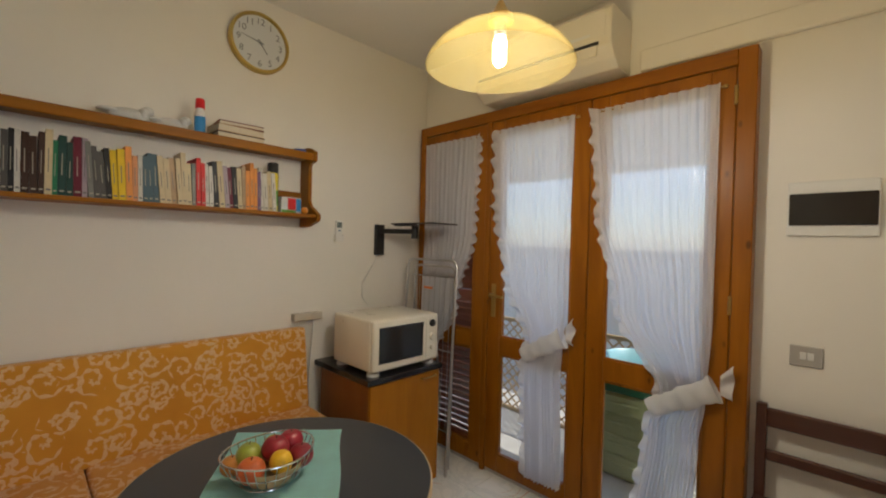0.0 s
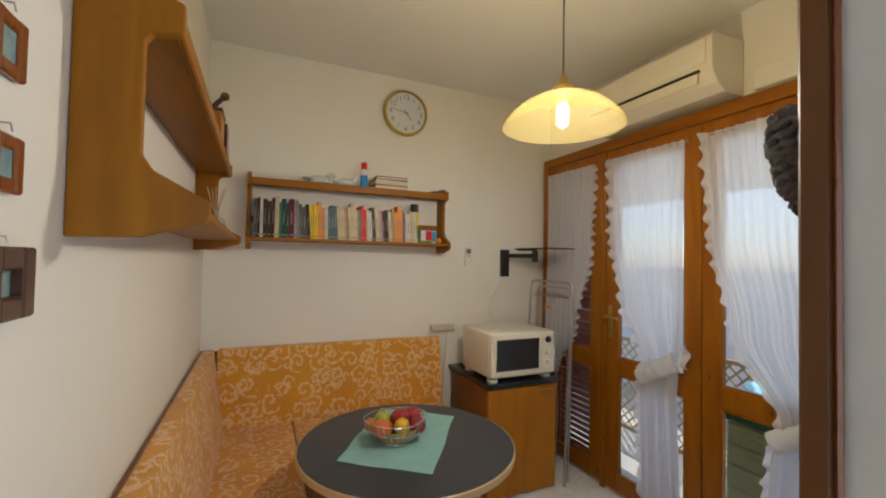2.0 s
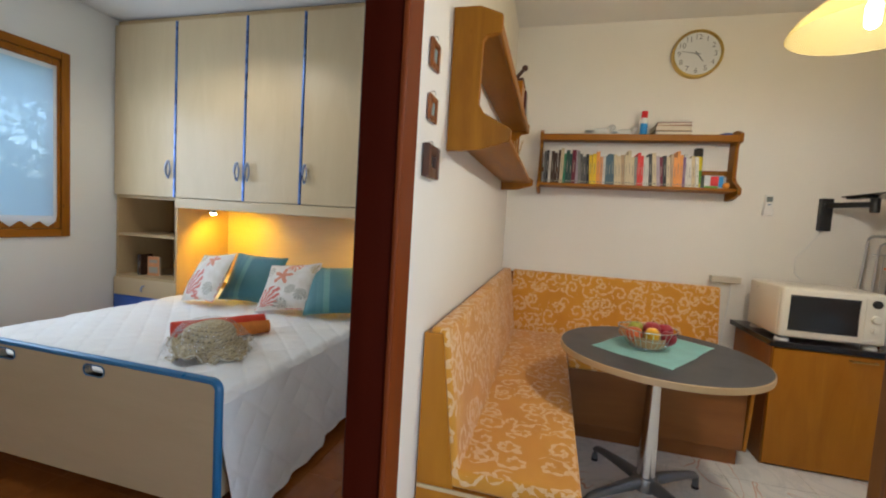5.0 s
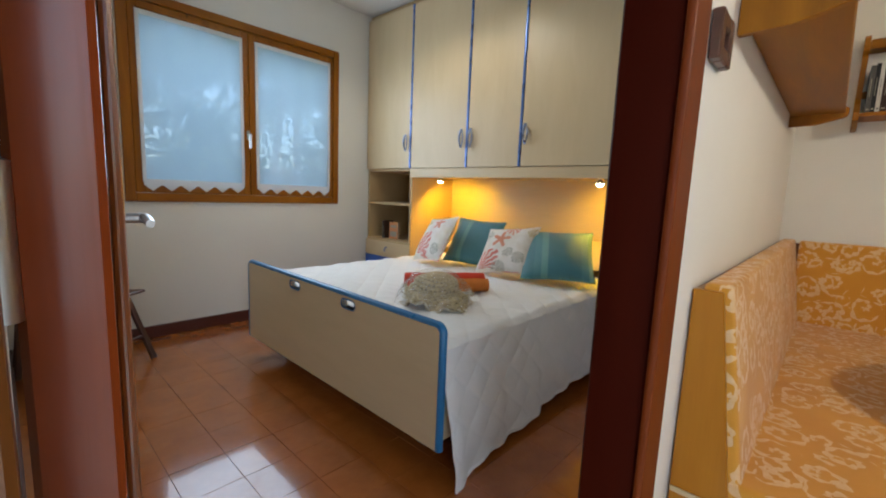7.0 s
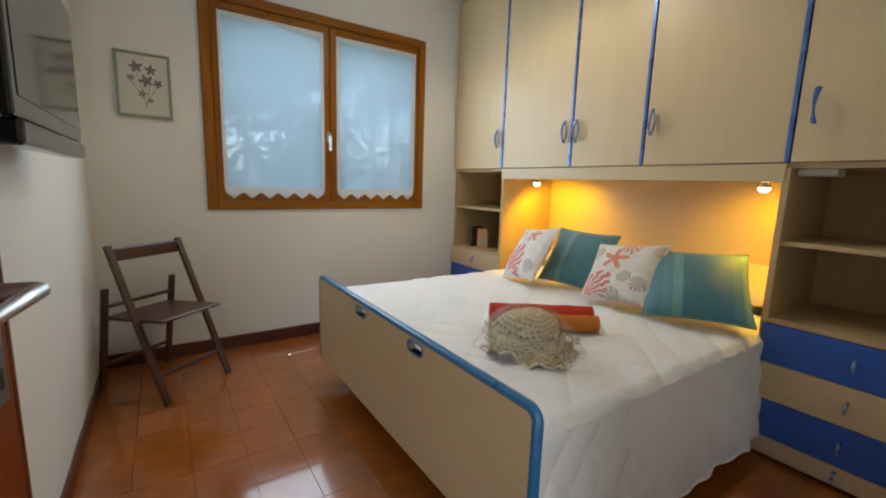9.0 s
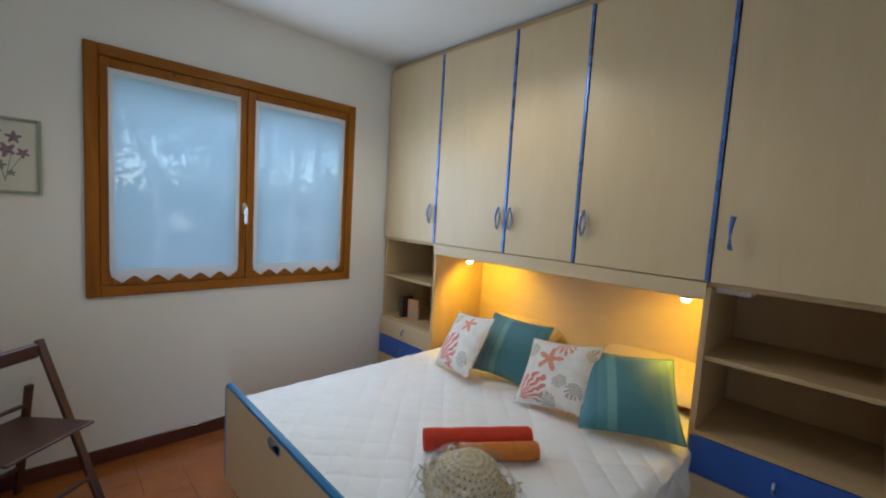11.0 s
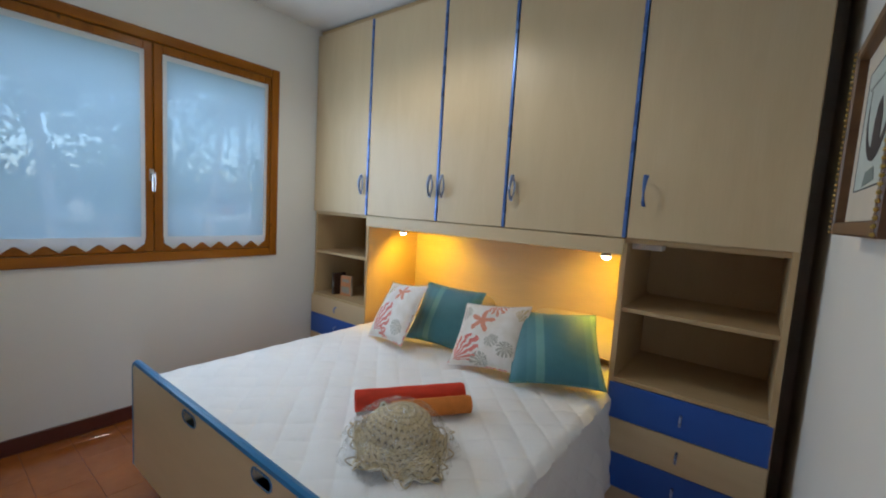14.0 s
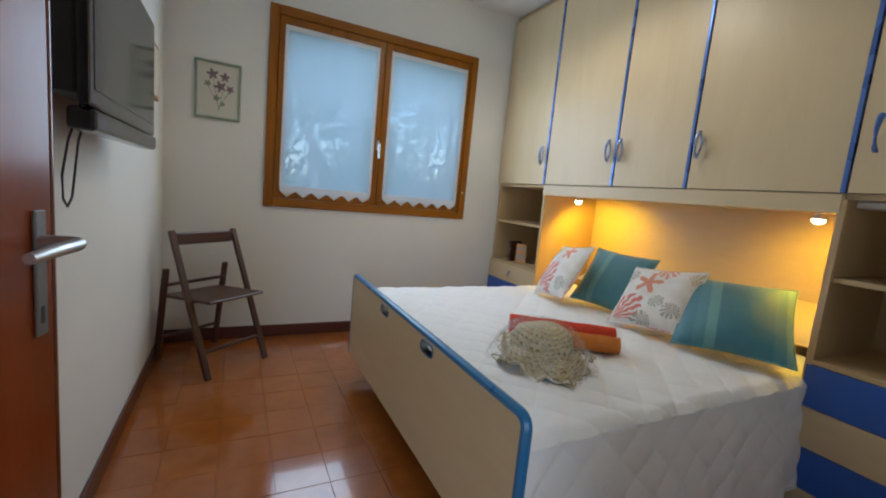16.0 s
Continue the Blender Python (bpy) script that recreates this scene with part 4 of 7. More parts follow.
part("back_board", box(XW + 0.003, XW + 0.018, YK + 0.02, 1.135, 0.42, 0.882, 0.002), VENEER_RED, bench)


def pad(outline, axis, a, b, bev=0.014):
    bm = prism(outline, axis, a, b)
    bmesh.ops.bevel(bm, geom=list(bm.edges), offset=bev, segments=3, profile=0.6, affect="EDGES")
    return bm


part("seat_cushion", pad([(YK + 0.10, 0.424), (SY + 0.002, 0.424), (SY + 0.002, 0.482), (YK + 0.10, 0.482)], "x", XW + 0.10, BE + 0.012, 0.02), FABRIC, bench, "", True)
part("seat_cushion", pad([(XW + 0.12, 0.424), (SX, 0.424), (SX, 0.481), (XW + 0.12, 0.481)], "y", SY + 0.006, 1.150, 0.02), FABRIC, bench, "", True)
part("back_cushion", pad([(YK + 0.020, 0.47), (YK + 0.135, 0.47), (YK + 0.075, 0.905), (YK + 0.020, 0.905)], "x", XW + 0.065, BE + 0.006, 0.014), FABRIC, bench, "", True)
part("back_cushion", pad([(XW + 0.020, 0.47), (XW + 0.145, 0.47), (XW + 0.080, 0.900), (XW + 0.020, 0.900)], "y", YK + 0.092, 1.150, 0.014), FABRIC, bench, "", True)

# ---------------------------------------------------------------- table
TX, TY = -1.065, 0.565
tb = thing("round_table", (TX, TY, 0.0), "round table with a dark grey top on a steel pedestal", "table")
R = 0.418
part("tabletop", lathe([(0, 0.676), (R - 0.012, 0.676), (R - 0.001, 0.684), (R - 0.001, 0.700), (R - 0.004, 0.7035), (0, 0.7035)], (TX, TY, 0), 96), LAMINATE, tb, "", True)
part("edge_band", lathe([(R - 0.010, 0.673), (R + 0.002, 0.677), (R + 0.003, 0.690), (R + 0.002, 0.701), (R - 0.002, 0.7028), (R - 0.0025, 0.690), (R - 0.010, 0.673)], (TX, TY, 0), 96), EDGEBAND, tb, "pale wood edge band", True)
part("column", lathe([(0, 0.10), (0.040, 0.10), (0.040, 0.13), (0.030, 0.60), (0.045, 0.66), (0.10, 0.672), (0, 0.674)], (TX, TY, 0), 28), CHROME, tb, "polished steel column", True)
part("hub", lathe([(0, 0.055), (0.055, 0.06), (0.060, 0.09), (0.050, 0.118), (0, 0.122)], (TX, TY, 0), 24), ALU_DARK, tb, "", True)
for k in range(4):
    a = radians(35 + 90 * k)
    c, s = math.cos(a), math.sin(a)
    pts = [(TX + c * r, TY + s * r, z) for r, z in ((0.03, 0.092), (0.15, 0.088), (0.26, 0.078), (0.31, 0.070), (0.325, 0.058), (0.328, 0.03), (0.328, 0.0))]
    part("leg", tube(pts, [0.030, 0.024, 0.019, 0.017, 0.016, 0.015, 0.015], 10), ALU_DARK, tb, "grey cast aluminium foot", True)
    part("glide", lathe([(0, 0), (0.017, 0), (0.017, 0.012), (0, 0.012)], (TX + c * 0.328, TY + s * 0.328, 0), 12), BLACK, tb, "black rubber glide", True)

# ---------------------------------------------------------------- floor tiles
fl = structure("floor_bedroom", box(XW, XQ, YS, YB, -0.10, -0.006), GROUT, "brown grout bed under the bedroom tiles", "floor")
fk = structure("floor_kitchen", boxes([(XW, XQ, YB, YN + T, -0.10, -0.006)]), GROUT_W, "pale grout bed under the kitchen tiles", "floor")


def marble(name):
    """White glazed tile with faint veins and a few terracotta and grey-green brush strokes."""
    m, n, l, b = nodes_of(name)
    ge = n.new("ShaderNodeNewGeometry").outputs["Position"]
    v = noise_of(n, l, ge, 3.2, 6, 0.6, 1.6)
    vein = ramp(n, l, maths(n, l, "ABSOLUTE", maths(n, l, "SUBTRACT", v, 0.5)), [(0.0, (0.74, 0.76, 0.74)), (0.05, (0.84, 0.85, 0.82))])
    st = noise_of(n, l, ge, 2.3, 2, 0.4, 2.2)
    band = ramp(n, l, maths(n, l, "ABSOLUTE", maths(n, l, "SUBTRACT", st, 0.56)), [(0.0, (1, 1, 1)), (0.012, (0, 0, 0))])
    where = ramp(n, l, noise_of(n, l, ge, 1.7, 1), [(0.52, (0, 0, 0)), (0.58, (1, 1, 1))])
    col = mixc(n, l, maths(n, l, "MULTIPLY", maths(n, l, "MULTIPLY", band, where), 0.8), vein, (0.60, 0.22, 0.09))
    st2 = noise_of(n, l, ge, 3.1, 2, 0.4, 1.4)
    band2 = ramp(n, l, maths(n, l, "ABSOLUTE", maths(n, l, "SUBTRACT", st2, 0.44)), [(0.0, (1, 1, 1)), (0.014, (0, 0, 0))])
    col = mixc(n, l, maths(n, l, "MULTIPLY", maths(n, l, "MULTIPLY", band2, where), 0.45), col, (0.34, 0.40, 0.36))
    l.new(col, b.inputs["Base Color"])
    b.inputs["Roughness"].default_value = 0.16
    bump_of(n, l, b, noise_of(n, l, ge, 30.0, 3), 0.03, 0.002)
    return m


MARBLE = marble("white_glazed_tile")

# ---------------------------------------------------------------- outside
GRASS = plain("dry_garden_ground", (0.17, 0.15, 0.07), 0.9, 0, 0.4, 1.4, 0.5, 30)
ground = structure("ground", box(-150, 150, -150, 150, -0.30, -0.14), GRASS, "dry sandy garden ground with sparse grass", "ground")
# terrace: paving, added side screen, lattice, shutter, cabinet
TERR = plain("pale_terrace_paving", (0.50, 0.46, 0.40), 0.7, 0, 0.12, 6, 0.2)
WHITE_OUT = plain("white_outdoor_render", (0.74, 0.73, 0.70), 0.9, 0, 0.06, 3, 0.3, 60)
SHUT = wood("red_brown_shutter_paint", (0.32, 0.090, 0.045), (0.42, 0.125, 0.060), 0.4, 8)
LATT = plain("tan_trellis_wood", (0.50, 0.34, 0.17), 0.7, 0, 0.15, 12, 0.2)
GREEN_D = plain("dark_green_plastic", (0.015, 0.12, 0.05), 0.4, 0, 0.1, 8, 0.05)
GREEN_P = plain("pale_green_plastic", (0.42, 0.47, 0.22), 0.45, 0, 0.08, 8, 0.05)
TURQ = plain("pale_turquoise_plastic", (0.35, 0.62, 0.62), 0.35, 0, 0.05, 8, 0.03)
structure("terrace_paving", box(-6, 6, YN + T, 6.0, -0.13, -0.02), TERR, "pale paved terrace outside the glazed door", "terrace")
# canopy reach and front edge are assumed, set to keep sun out of the room
structure("terrace_sun_canopy", boxes([(-3.2, 1.2, YN + T, 3.40, 2.50, 2.62), (-3.2, 1.2, 3.401, 3.44, 2.00, 2.62)]), WHITE_OUT, "assumed white canopy over the terrace door, sized to block sun", "canopy")
# side wall out of view, added to cut off sun from the right
structure("terrace_sun_block_wall", box(0.50, 0.62, YN + T, 3.3, -0.02, 2.44), WHITE_OUT, "unseen white rendered side wall added to block sun", "wall")
structure("terrace_parapet", box(-6, 0.50, 4.1, 4.25, -0.02, 1.38), WHITE_OUT, "low white rendered terrace parapet", "parapet")
fence = thing("lattice_fence", (-1.2, 3.0, -0.02), "tan wooden diamond lattice panel on the terrace", "lattice fence")
bm = bmesh.new()
for k in range(-8, 26):
    x = -2.3 + k * 0.085
    for sg, yy in ((1, 2.996), (-1, 3.004)):
        a, b = (x, 0.0), (x + sg * 0.74, 0.74)
        seg = bar((a[0], yy, a[1]), (b[0], yy, b[1]), 0.012, 0.006, 0)
        tm = bpy.data.meshes.new("t")
        seg.to_mesh(tm)
        bm.from_mesh(tm)
        bpy.data.meshes.remove(tm)
        seg.free()
tagged(part("lattice_strips", bm, LATT, fence), "thin crossed tan wooden strips", kind="stuff")
part("rail", box(-3.1, 0.49, 2.985, 3.015, 0.74, 0.77, 0.003), LATT, fence)
part("rail", box(-3.1, 0.49, 2.985, 3.015, -0.02, 0.01, 0.003), LATT, fence)


def shutter(x0, x1, y):
    c = thing("louvre_shutter", ((x0 + x1) / 2, y, 0.0), "closed red-brown louvred shutter outside the terrace door", "shutter", "terrace shutters")
    part("shutter_frame", boxes([(x0, x0 + 0.06, y, y + 0.035, 0.0, 2.18), (x1 - 0.06, x1, y, y + 0.035, 0.0, 2.18), (x0 + 0.06, x1 - 0.06, y, y + 0.035, 2.10, 2.18), (x0 + 0.06, x1 - 0.06, y, y + 0.035, 0.0, 0.10), (x0 + 0.06, x1 - 0.06, y, y + 0.035, 1.0, 1.08)], 0.002), SHUT, c)
    sl = box(-(x1 - x0) / 2 + 0.058, (x1 - x0) / 2 - 0.058, -0.036, 0.036, -0.004, 0.004)
    bmesh.ops.rotate(sl, verts=sl.verts, cent=(0, 0, 0), matrix=Euler((radians(-48), 0, 0)).to_matrix())
    first = None
    for z in [0.13 + 0.042 * i for i in range(21)] + [1.11 + 0.042 * i for i in range(24)]:
        if first is None:
            first = part("slat", sl, SHUT, c, local=True)
            o = first
        else:
            o = new("slat", first.data)
            o.parent = c
        o.location = (0, 0.018, z)


shutter(-2.13, -1.52, 2.17)
GX0, GX1 = -1.10, -0.64
cab_o = thing("garden_cabinet", ((GX0 + GX1) / 2, 2.72, -0.02), "pale green plastic drawer cabinet with a dark green top", "drawer cabinet")
part("cabinet_body", box(GX0, GX1, 2.60, 2.92, -0.02, 0.50, 0.01), GREEN_P, cab_o)
part("cabinet_top", box(GX0 - 0.02, GX1 + 0.02, 2.58, 2.94, 0.501, 0.60, 0.015, 2), GREEN_D, cab_o, "dark green lid")
for k in range(4):
    part("drawer", box(GX0 + 0.02, GX1 - 0.02, 2.588, 2.5995, 0.01 + 0.122 * k, 0.12 + 0.122 * k, 0.005), GREEN_P, cab_o)
    part("pull", box(GX0 + 0.14, GX1 - 0.14, 2.574, 2.5875, 0.065 + 0.122 * k, 0.085 + 0.122 * k, 0.004), GREEN_P, cab_o)
basin = thing("wash_basin", (-0.86, 2.76, 0.60), "pale turquoise plastic basin on the garden cabinet", "basin")
part("bowl", lathe([(0, 0.004), (0.13, 0.0), (0.19, 0.10), (0.205, 0.105), (0.20, 0.112), (0.185, 0.105), (0.125, 0.012), (0, 0.012)], (-0.86, 2.76, 0.60), 32), TURQ, basin, "", True)

# garden seen through the bedroom window
BARK = plain("grey_brown_pine_bark", (0.42, 0.35, 0.28), 0.9, 0, 0.3, 9, 0.8, 25)
LEAF = plain("pine_foliage", (0.085, 0.125, 0.04), 0.7, 0, 0.35, 3, 0.1)
ROOF = plain("terracotta_roof_tiles", (0.36, 0.16, 0.09), 0.8, 0, 0.2, 6, 0.4, 20)


def pine(x, y, h, r, seed):
    rnd = random.Random(seed)
    t = thing("pine_tree", (x, y, -0.14), "tall umbrella pine with a bare trunk in the garden", "tree", "garden pines")
    lean = rnd.uniform(-0.5, 0.5)
    top = Vector((x + lean, y, h * 0.72))
    part("trunk", tube([(x, y, -0.2), (x + lean * 0.2, y, h * 0.25), (x + lean * 0.55, y, h * 0.5), tuple(top)], [r, r * 0.85, r * 0.7, r * 0.45], 10), BARK, t, "", True)
    tips = []
    for k in range(8):
        a = k * 0.785 + rnd.uniform(-0.3, 0.3)
        st = Vector((x + lean * 0.55, y, h * rnd.uniform(0.32, 0.58))).lerp(top, rnd.uniform(0.2, 1.0))
        ln = rnd.uniform(1.0, 2.2) * h / 7
        en = st + Vector((math.cos(a) * ln, math.sin(a) * ln, rnd.uniform(0.5, 1.3) * h / 7))
        mid = st.lerp(en, 0.5) + Vector((0, 0, -0.12))
        part("limb", tube([st, mid, en], [r * 0.32, r * 0.22, r * 0.08], 6), BARK, t, "", True)
        tips += [en, mid.lerp(en, 0.5)]
    bm = bmesh.new()
    for p in tips:
        for q in range(90):
            o = p + Vector((rnd.gauss(0, 0.50), rnd.gauss(0, 0.50), rnd.gauss(0.1, 0.22))) * (h / 7)
            s = rnd.uniform(0.07, 0.17) * h / 7
            m = Euler((rnd.uniform(0, 6.3), rnd.uniform(0, 6.3), rnd.uniform(0, 6.3))).to_matrix()
            vs = [bm.verts.new(o + m @ Vector(v)) for v in ((-s, -s * 0.35, 0), (s, -s * 0.35, s * 0.2), (s * 0.8, s * 0.4, -s * 0.2), (-s * 0.9, s * 0.35, s * 0.25))]
            bm.faces.new(vs)
    part("crown", bm, LEAF, t, "uneven dark green pine crown")


for row in ((-3.0, -8.5, 4.6, 0.09, 1), (-1.3, -10.5, 5.2, 0.11, 2), (0.9, -9.5, 4.6, 0.10, 3), (2.9, -12.5, 5.8, 0.12, 4), (-5.2, -11.5, 5.6, 0.13, 5), (-8.5, -13.5, 6.2, 0.15, 6), (0.3, -15.5, 6.5, 0.15, 7), (5.8, -15.5, 6.4, 0.15, 8), (-3.6, -17.0, 6.8, 0.15, 9)):
    pine(*row)


def shrub(x, y, w, h, seed):
    """A loose clump of leaf cards on a few thin stems."""
    rnd = random.Random(seed)
    t = thing("garden_shrub", (x, y, -0.14), "loose green shrub between the garden pines", "shrub", "garden shrubs")
    for k in range(4):
        a = k * 1.57 + rnd.uniform(-0.4, 0.4)
        part("stem", tube([(x, y, -0.2), (x + 0.2 * w * math.cos(a), y + 0.2 * w * math.sin(a), h * 0.45), (x + 0.36 * w * math.cos(a), y + 0.3 * w * math.sin(a), h * 0.85)], [0.035, 0.025, 0.012], 6), BARK, t, "", True)
    bm = bmesh.new()
    blobs = [Vector((x + rnd.uniform(-0.42, 0.42) * w, y + rnd.uniform(-0.4, 0.4) * w, h * rnd.uniform(0.25, 0.92))) for _ in range(11)]
    for p in blobs:
        for q in range(60):
            o = p + Vector((rnd.gauss(0, 0.16) * w, rnd.gauss(0, 0.16) * w, rnd.gauss(0, 0.10) * h))
            if o.z < 0:
                continue
            s_ = rnd.uniform(0.08, 0.19)
            m = Euler((rnd.uniform(0, 6.3), rnd.uniform(0, 6.3), rnd.uniform(0, 6.3))).to_matrix()
            bm.faces.new([bm.verts.new(o + m @ Vector(v)) for v in ((-s_, -s_ * 0.4, 0), (s_, -s_ * 0.4, s_ * 0.2), (s_ * 0.8, s_ * 0.45, -s_ * 0.2), (-s_ * 0.9, s_ * 0.4, s_ * 0.2))])
    part("crown", bm, LEAF_B, t, "uneven green crown")


LEAF_B = plain("shrub_foliage", (0.12, 0.17, 0.05), 0.7, 0, 0.35, 3, 0.1)
for row in ((-8.2, -15.0, 3.0, 3.4, 21), (-5.6, -17.5, 3.0, 4.2, 22), (-3.2, -14.2, 2.2, 2.2, 23), (-1.7, -18.0, 3.2, 4.6, 24), (0.4, -13.6, 2.0, 3.2, 25), (1.9, -16.5, 3.0, 4.4, 26), (4.2, -18.0, 3.4, 4.8, 27), (-10.5, -19.0, 3.6, 5.0, 28), (6.6, -19.0, 3.4, 4.6, 29), (-4.4, -20.5, 3.2, 5.0, 30), (0.2, -21.0, 3.4, 5.2, 31), (-7.4, -21.5, 3.4, 5.4, 32)):
    shrub(*row)
hs_b = thing("white_house", (-5.0, -24.0, -0.14), "low white rendered house behind the garden trees", "house")
part("wall", box(-12, -4, -28, -24, -0.14, 1.45), WHITE_OUT, hs_b)
part("roof", prism([(-12.4, 1.45), (-3.6, 1.45), (-5.0, 2.0), (-11.0, 2.0)], "y", -28.4, -23.6), ROOF, hs_b)
for k in range(3):
    part("window", box(-11.0 + 2.6 * k, -10.0 + 2.6 * k, -23.99, -23.94, 0.3, 1.1), SHUT, hs_b)
hedge = structure("hedge", box(-30, 30, -33, -30, -0.14, 1.7), LEAF, "dark green clipped hedge at the garden's end", "hedge")

# ================================================================ kitchen things
def colour(name, c, rough=0.5, metal=0.0):
    return plain(name, c, rough, metal, 0.07, 9, 0.06)


PAPER = plain("cream_page_edges", (0.66, 0.58, 0.44), 0.85, 0, 0.08, 60, 0.2)


def wall_shelf(at, turn, length, label):
    """Two-tier pine shelf; its back is at local y = 0, it reaches out along +y, and runs along x."""
    s = thing("wall_shelf", at, label, "wall shelf", "pine wall shelves", rot=turn)
    prof = [(0.002, 0.0), (0.10, 0.003), (0.197, 0.030), (0.203, 0.045), (0.203, 0.068), (0.115, 0.118), (0.098, 0.145), (0.098, 0.335), (0.108, 0.350), (0.152, 0.358), (0.155, 0.366), (0.155, 0.412), (0.085, 0.440), (0.002, 0.440)]
    for x in (0.0, length - 0.022):
        part("side_panel", prism(prof, "x", x, x + 0.022, 0.002), PINE, s, local=True)
    part("shelf_board", box(0.0225, length - 0.0225, 0.004, 0.190, 0.048, 0.066, 0.003), PINE, s, local=True)
    part("shelf_board", box(0.0225, length - 0.0225, 0.004, 0.138, 0.372, 0.388, 0.003), PINE, s, local=True)
    part("front_lip", box(0.0225, length - 0.0225, 0.1385, 0.152, 0.360, 0.402, 0.004), PINE, s, local=True)
    part("back_rail", box(0.0225, length - 0.0225, 0.002, 0.016, 0.160, 0.195, 0.003), PINE, s, local=True)
    return s


S1Z, S2Z = 1.462, 1.446
wall_shelf((XW, 1.160, S1Z), -90, 1.225, "honey pine wall shelf filled with books")
wall_shelf((-1.765, YK, S2Z), 0, 1.435, "honey pine wall shelf holding small ornaments")

# books, spine towards the room
TONE = {"k": (0.02, 0.02, 0.022), "w": (0.62, 0.60, 0.55), "b": (0.055, 0.028, 0.018), "c": (0.58, 0.48, 0.30), "g": (0.03, 0.19, 0.09), "G": (0.02, 0.06, 0.05),
        "m": (0.13, 0.014, 0.03), "l": (0.40, 0.33, 0.38), "s": (0.20, 0.20, 0.19), "d": (0.09, 0.085, 0.08), "y": (0.75, 0.52, 0.02), "o": (0.74, 0.30, 0.07),
        "p": (0.62, 0.28, 0.13), "t": (0.42, 0.29, 0.17), "u": (0.07, 0.12, 0.15), "r": (0.60, 0.03, 0.025), "v": (0.16, 0.09, 0.20), "e": (0.10, 0.22, 0.20)}
TONE_NAME = {"k": "black", "w": "white", "b": "dark brown", "c": "cream", "g": "green", "G": "dark green", "m": "maroon", "l": "pale lilac", "s": "grey", "d": "dark grey",
             "y": "yellow", "o": "orange", "p": "salmon", "t": "tan", "u": "blue-grey", "r": "red", "v": "purple", "e": "teal green"}
TONE_MAT = {k: plain(TONE_NAME[k].replace(" ", "_") + "_book_cover", v, 0.42, 0, 0.12, 22, 0.08) for k, v in TONE.items()}
for bk_ in TONE_MAT.values():
    bk_.node_tree.nodes["Principled BSDF"].inputs["Specular IOR Level"].default_value = 0.2
INK = {True: plain("dark_print", (0.16, 0.15, 0.15), 0.5), False: plain("pale_print", (0.36, 0.33, 0.26), 0.5)}


def book(at, w, h, d, tone, lean=0.0, label=None):
    """A closed paperback, spine at local +x, standing at local z = 0."""
    t = thing("book", at, label or (TONE_NAME[tone] + " paperback book standing on the shelf"), "book", "books on the shelf")
    t.rotation_euler = (lean, 0, 0)
    c = 0.0013
    part("cover", boxes([(-d, -0.0015, -w / 2, -w / 2 + c, 0, h), (-d, -0.0015, w / 2 - c, w / 2, 0, h), (-0.0015, 0.0, -w / 2, w / 2, 0, h)]), TONE_MAT[tone], t, local=True)
    part("pages", box(-d + 0.003, -0.002, -w / 2 + c, w / 2 - c, 0.002, h - 0.003), PAPER, t, "cream page block", local=True)
    dark = sum(TONE[tone]) > 0.75
    rr = random.Random(int(h * 1e5))
    z = h * rr.uniform(0.62, 0.78)
    part("spine_lettering", box(0.0002, 0.0008, -w * 0.12, w * 0.02, h * 0.34, z), INK[dark], t, "unreadable spine print", local=True)
    part("spine_mark", box(0.0002, 0.0008, -w * 0.3, w * 0.3, h * 0.06, h * 0.09), INK[dark], t, "unreadable spine print", local=True)


rb = random.Random(11)
yy = -0.028
BOOKS = "dkwbbbcgGGmlsddkyyopwuuucctcccsrrwwkclmkctooovwwcw"
for i, ch in enumerate(BOOKS):
    w = {"y": 0.020, "m": 0.022, "G": 0.019, "c": 0.021, "b": 0.020}.get(ch, 0.0178) * rb.uniform(0.80, 1.18)
    h = rb.uniform(0.198, 0.226) if i < 14 else rb.uniform(0.182, 0.214)
    if i in (2, 6, 10, 18, 23, 28, 35, 43):
        h += 0.014
    lean = rb.choice((-0.012, 0.0, 0.008)) if i < 12 else -0.055 - 0.03 * math.sin(i * 0.55) + rb.uniform(-0.012, 0.012)
    dep = rb.uniform(0.115, 0.15)
    book((XW + 0.172 - rb.uniform(0, 0.012), yy + w / 2 + abs(lean) * 0.05, S1Z + 0.0668), w, h, dep, ch, -lean)
    yy += w + 0.0006 + abs(lean) * 0.008

SILV, WHT, REDP, BLUEP = colour("silver_paint", (0.5, 0.5, 0.5), 0.3, 0.7), colour("white_gloss", (0.75, 0.75, 0.74), 0.25), colour("red_plastic", (0.62, 0.015, 0.02), 0.35), colour("blue_print", (0.03, 0.25, 0.60), 0.4)
YELP, GRNP = colour("yellow_gloss", (0.72, 0.58, 0.02), 0.3), colour("green_print", (0.12, 0.30, 0.03), 0.5)
ZT, ZL = S1Z + 0.388, S1Z + 0.066
can = thing("spray_can", (XW + 0.13, 0.925, ZL), "yellow and black insect spray can on the shelf", "spray can")
part("can_body", lathe([(0, 0.0), (0.026, 0.0), (0.0275, 0.004), (0.0275, 0.19), (0.024, 0.198), (0.022, 0.20), (0, 0.20)], (XW + 0.13, 0.925, ZL), 24), YELP, can, "", True)
part("can_cap", lathe([(0.0, 0.198), (0.0265, 0.198), (0.0265, 0.245), (0.023, 0.250), (0, 0.250)], (XW + 0.13, 0.925, ZL), 24), BLACK, can, "black cap", True)
part("can_label", lathe([(0.0278, 0.03), (0.0279, 0.03), (0.0279, 0.11), (0.0278, 0.11)], (XW + 0.13, 0.925, ZL), 24), GRNP, can, "green printed band", True)
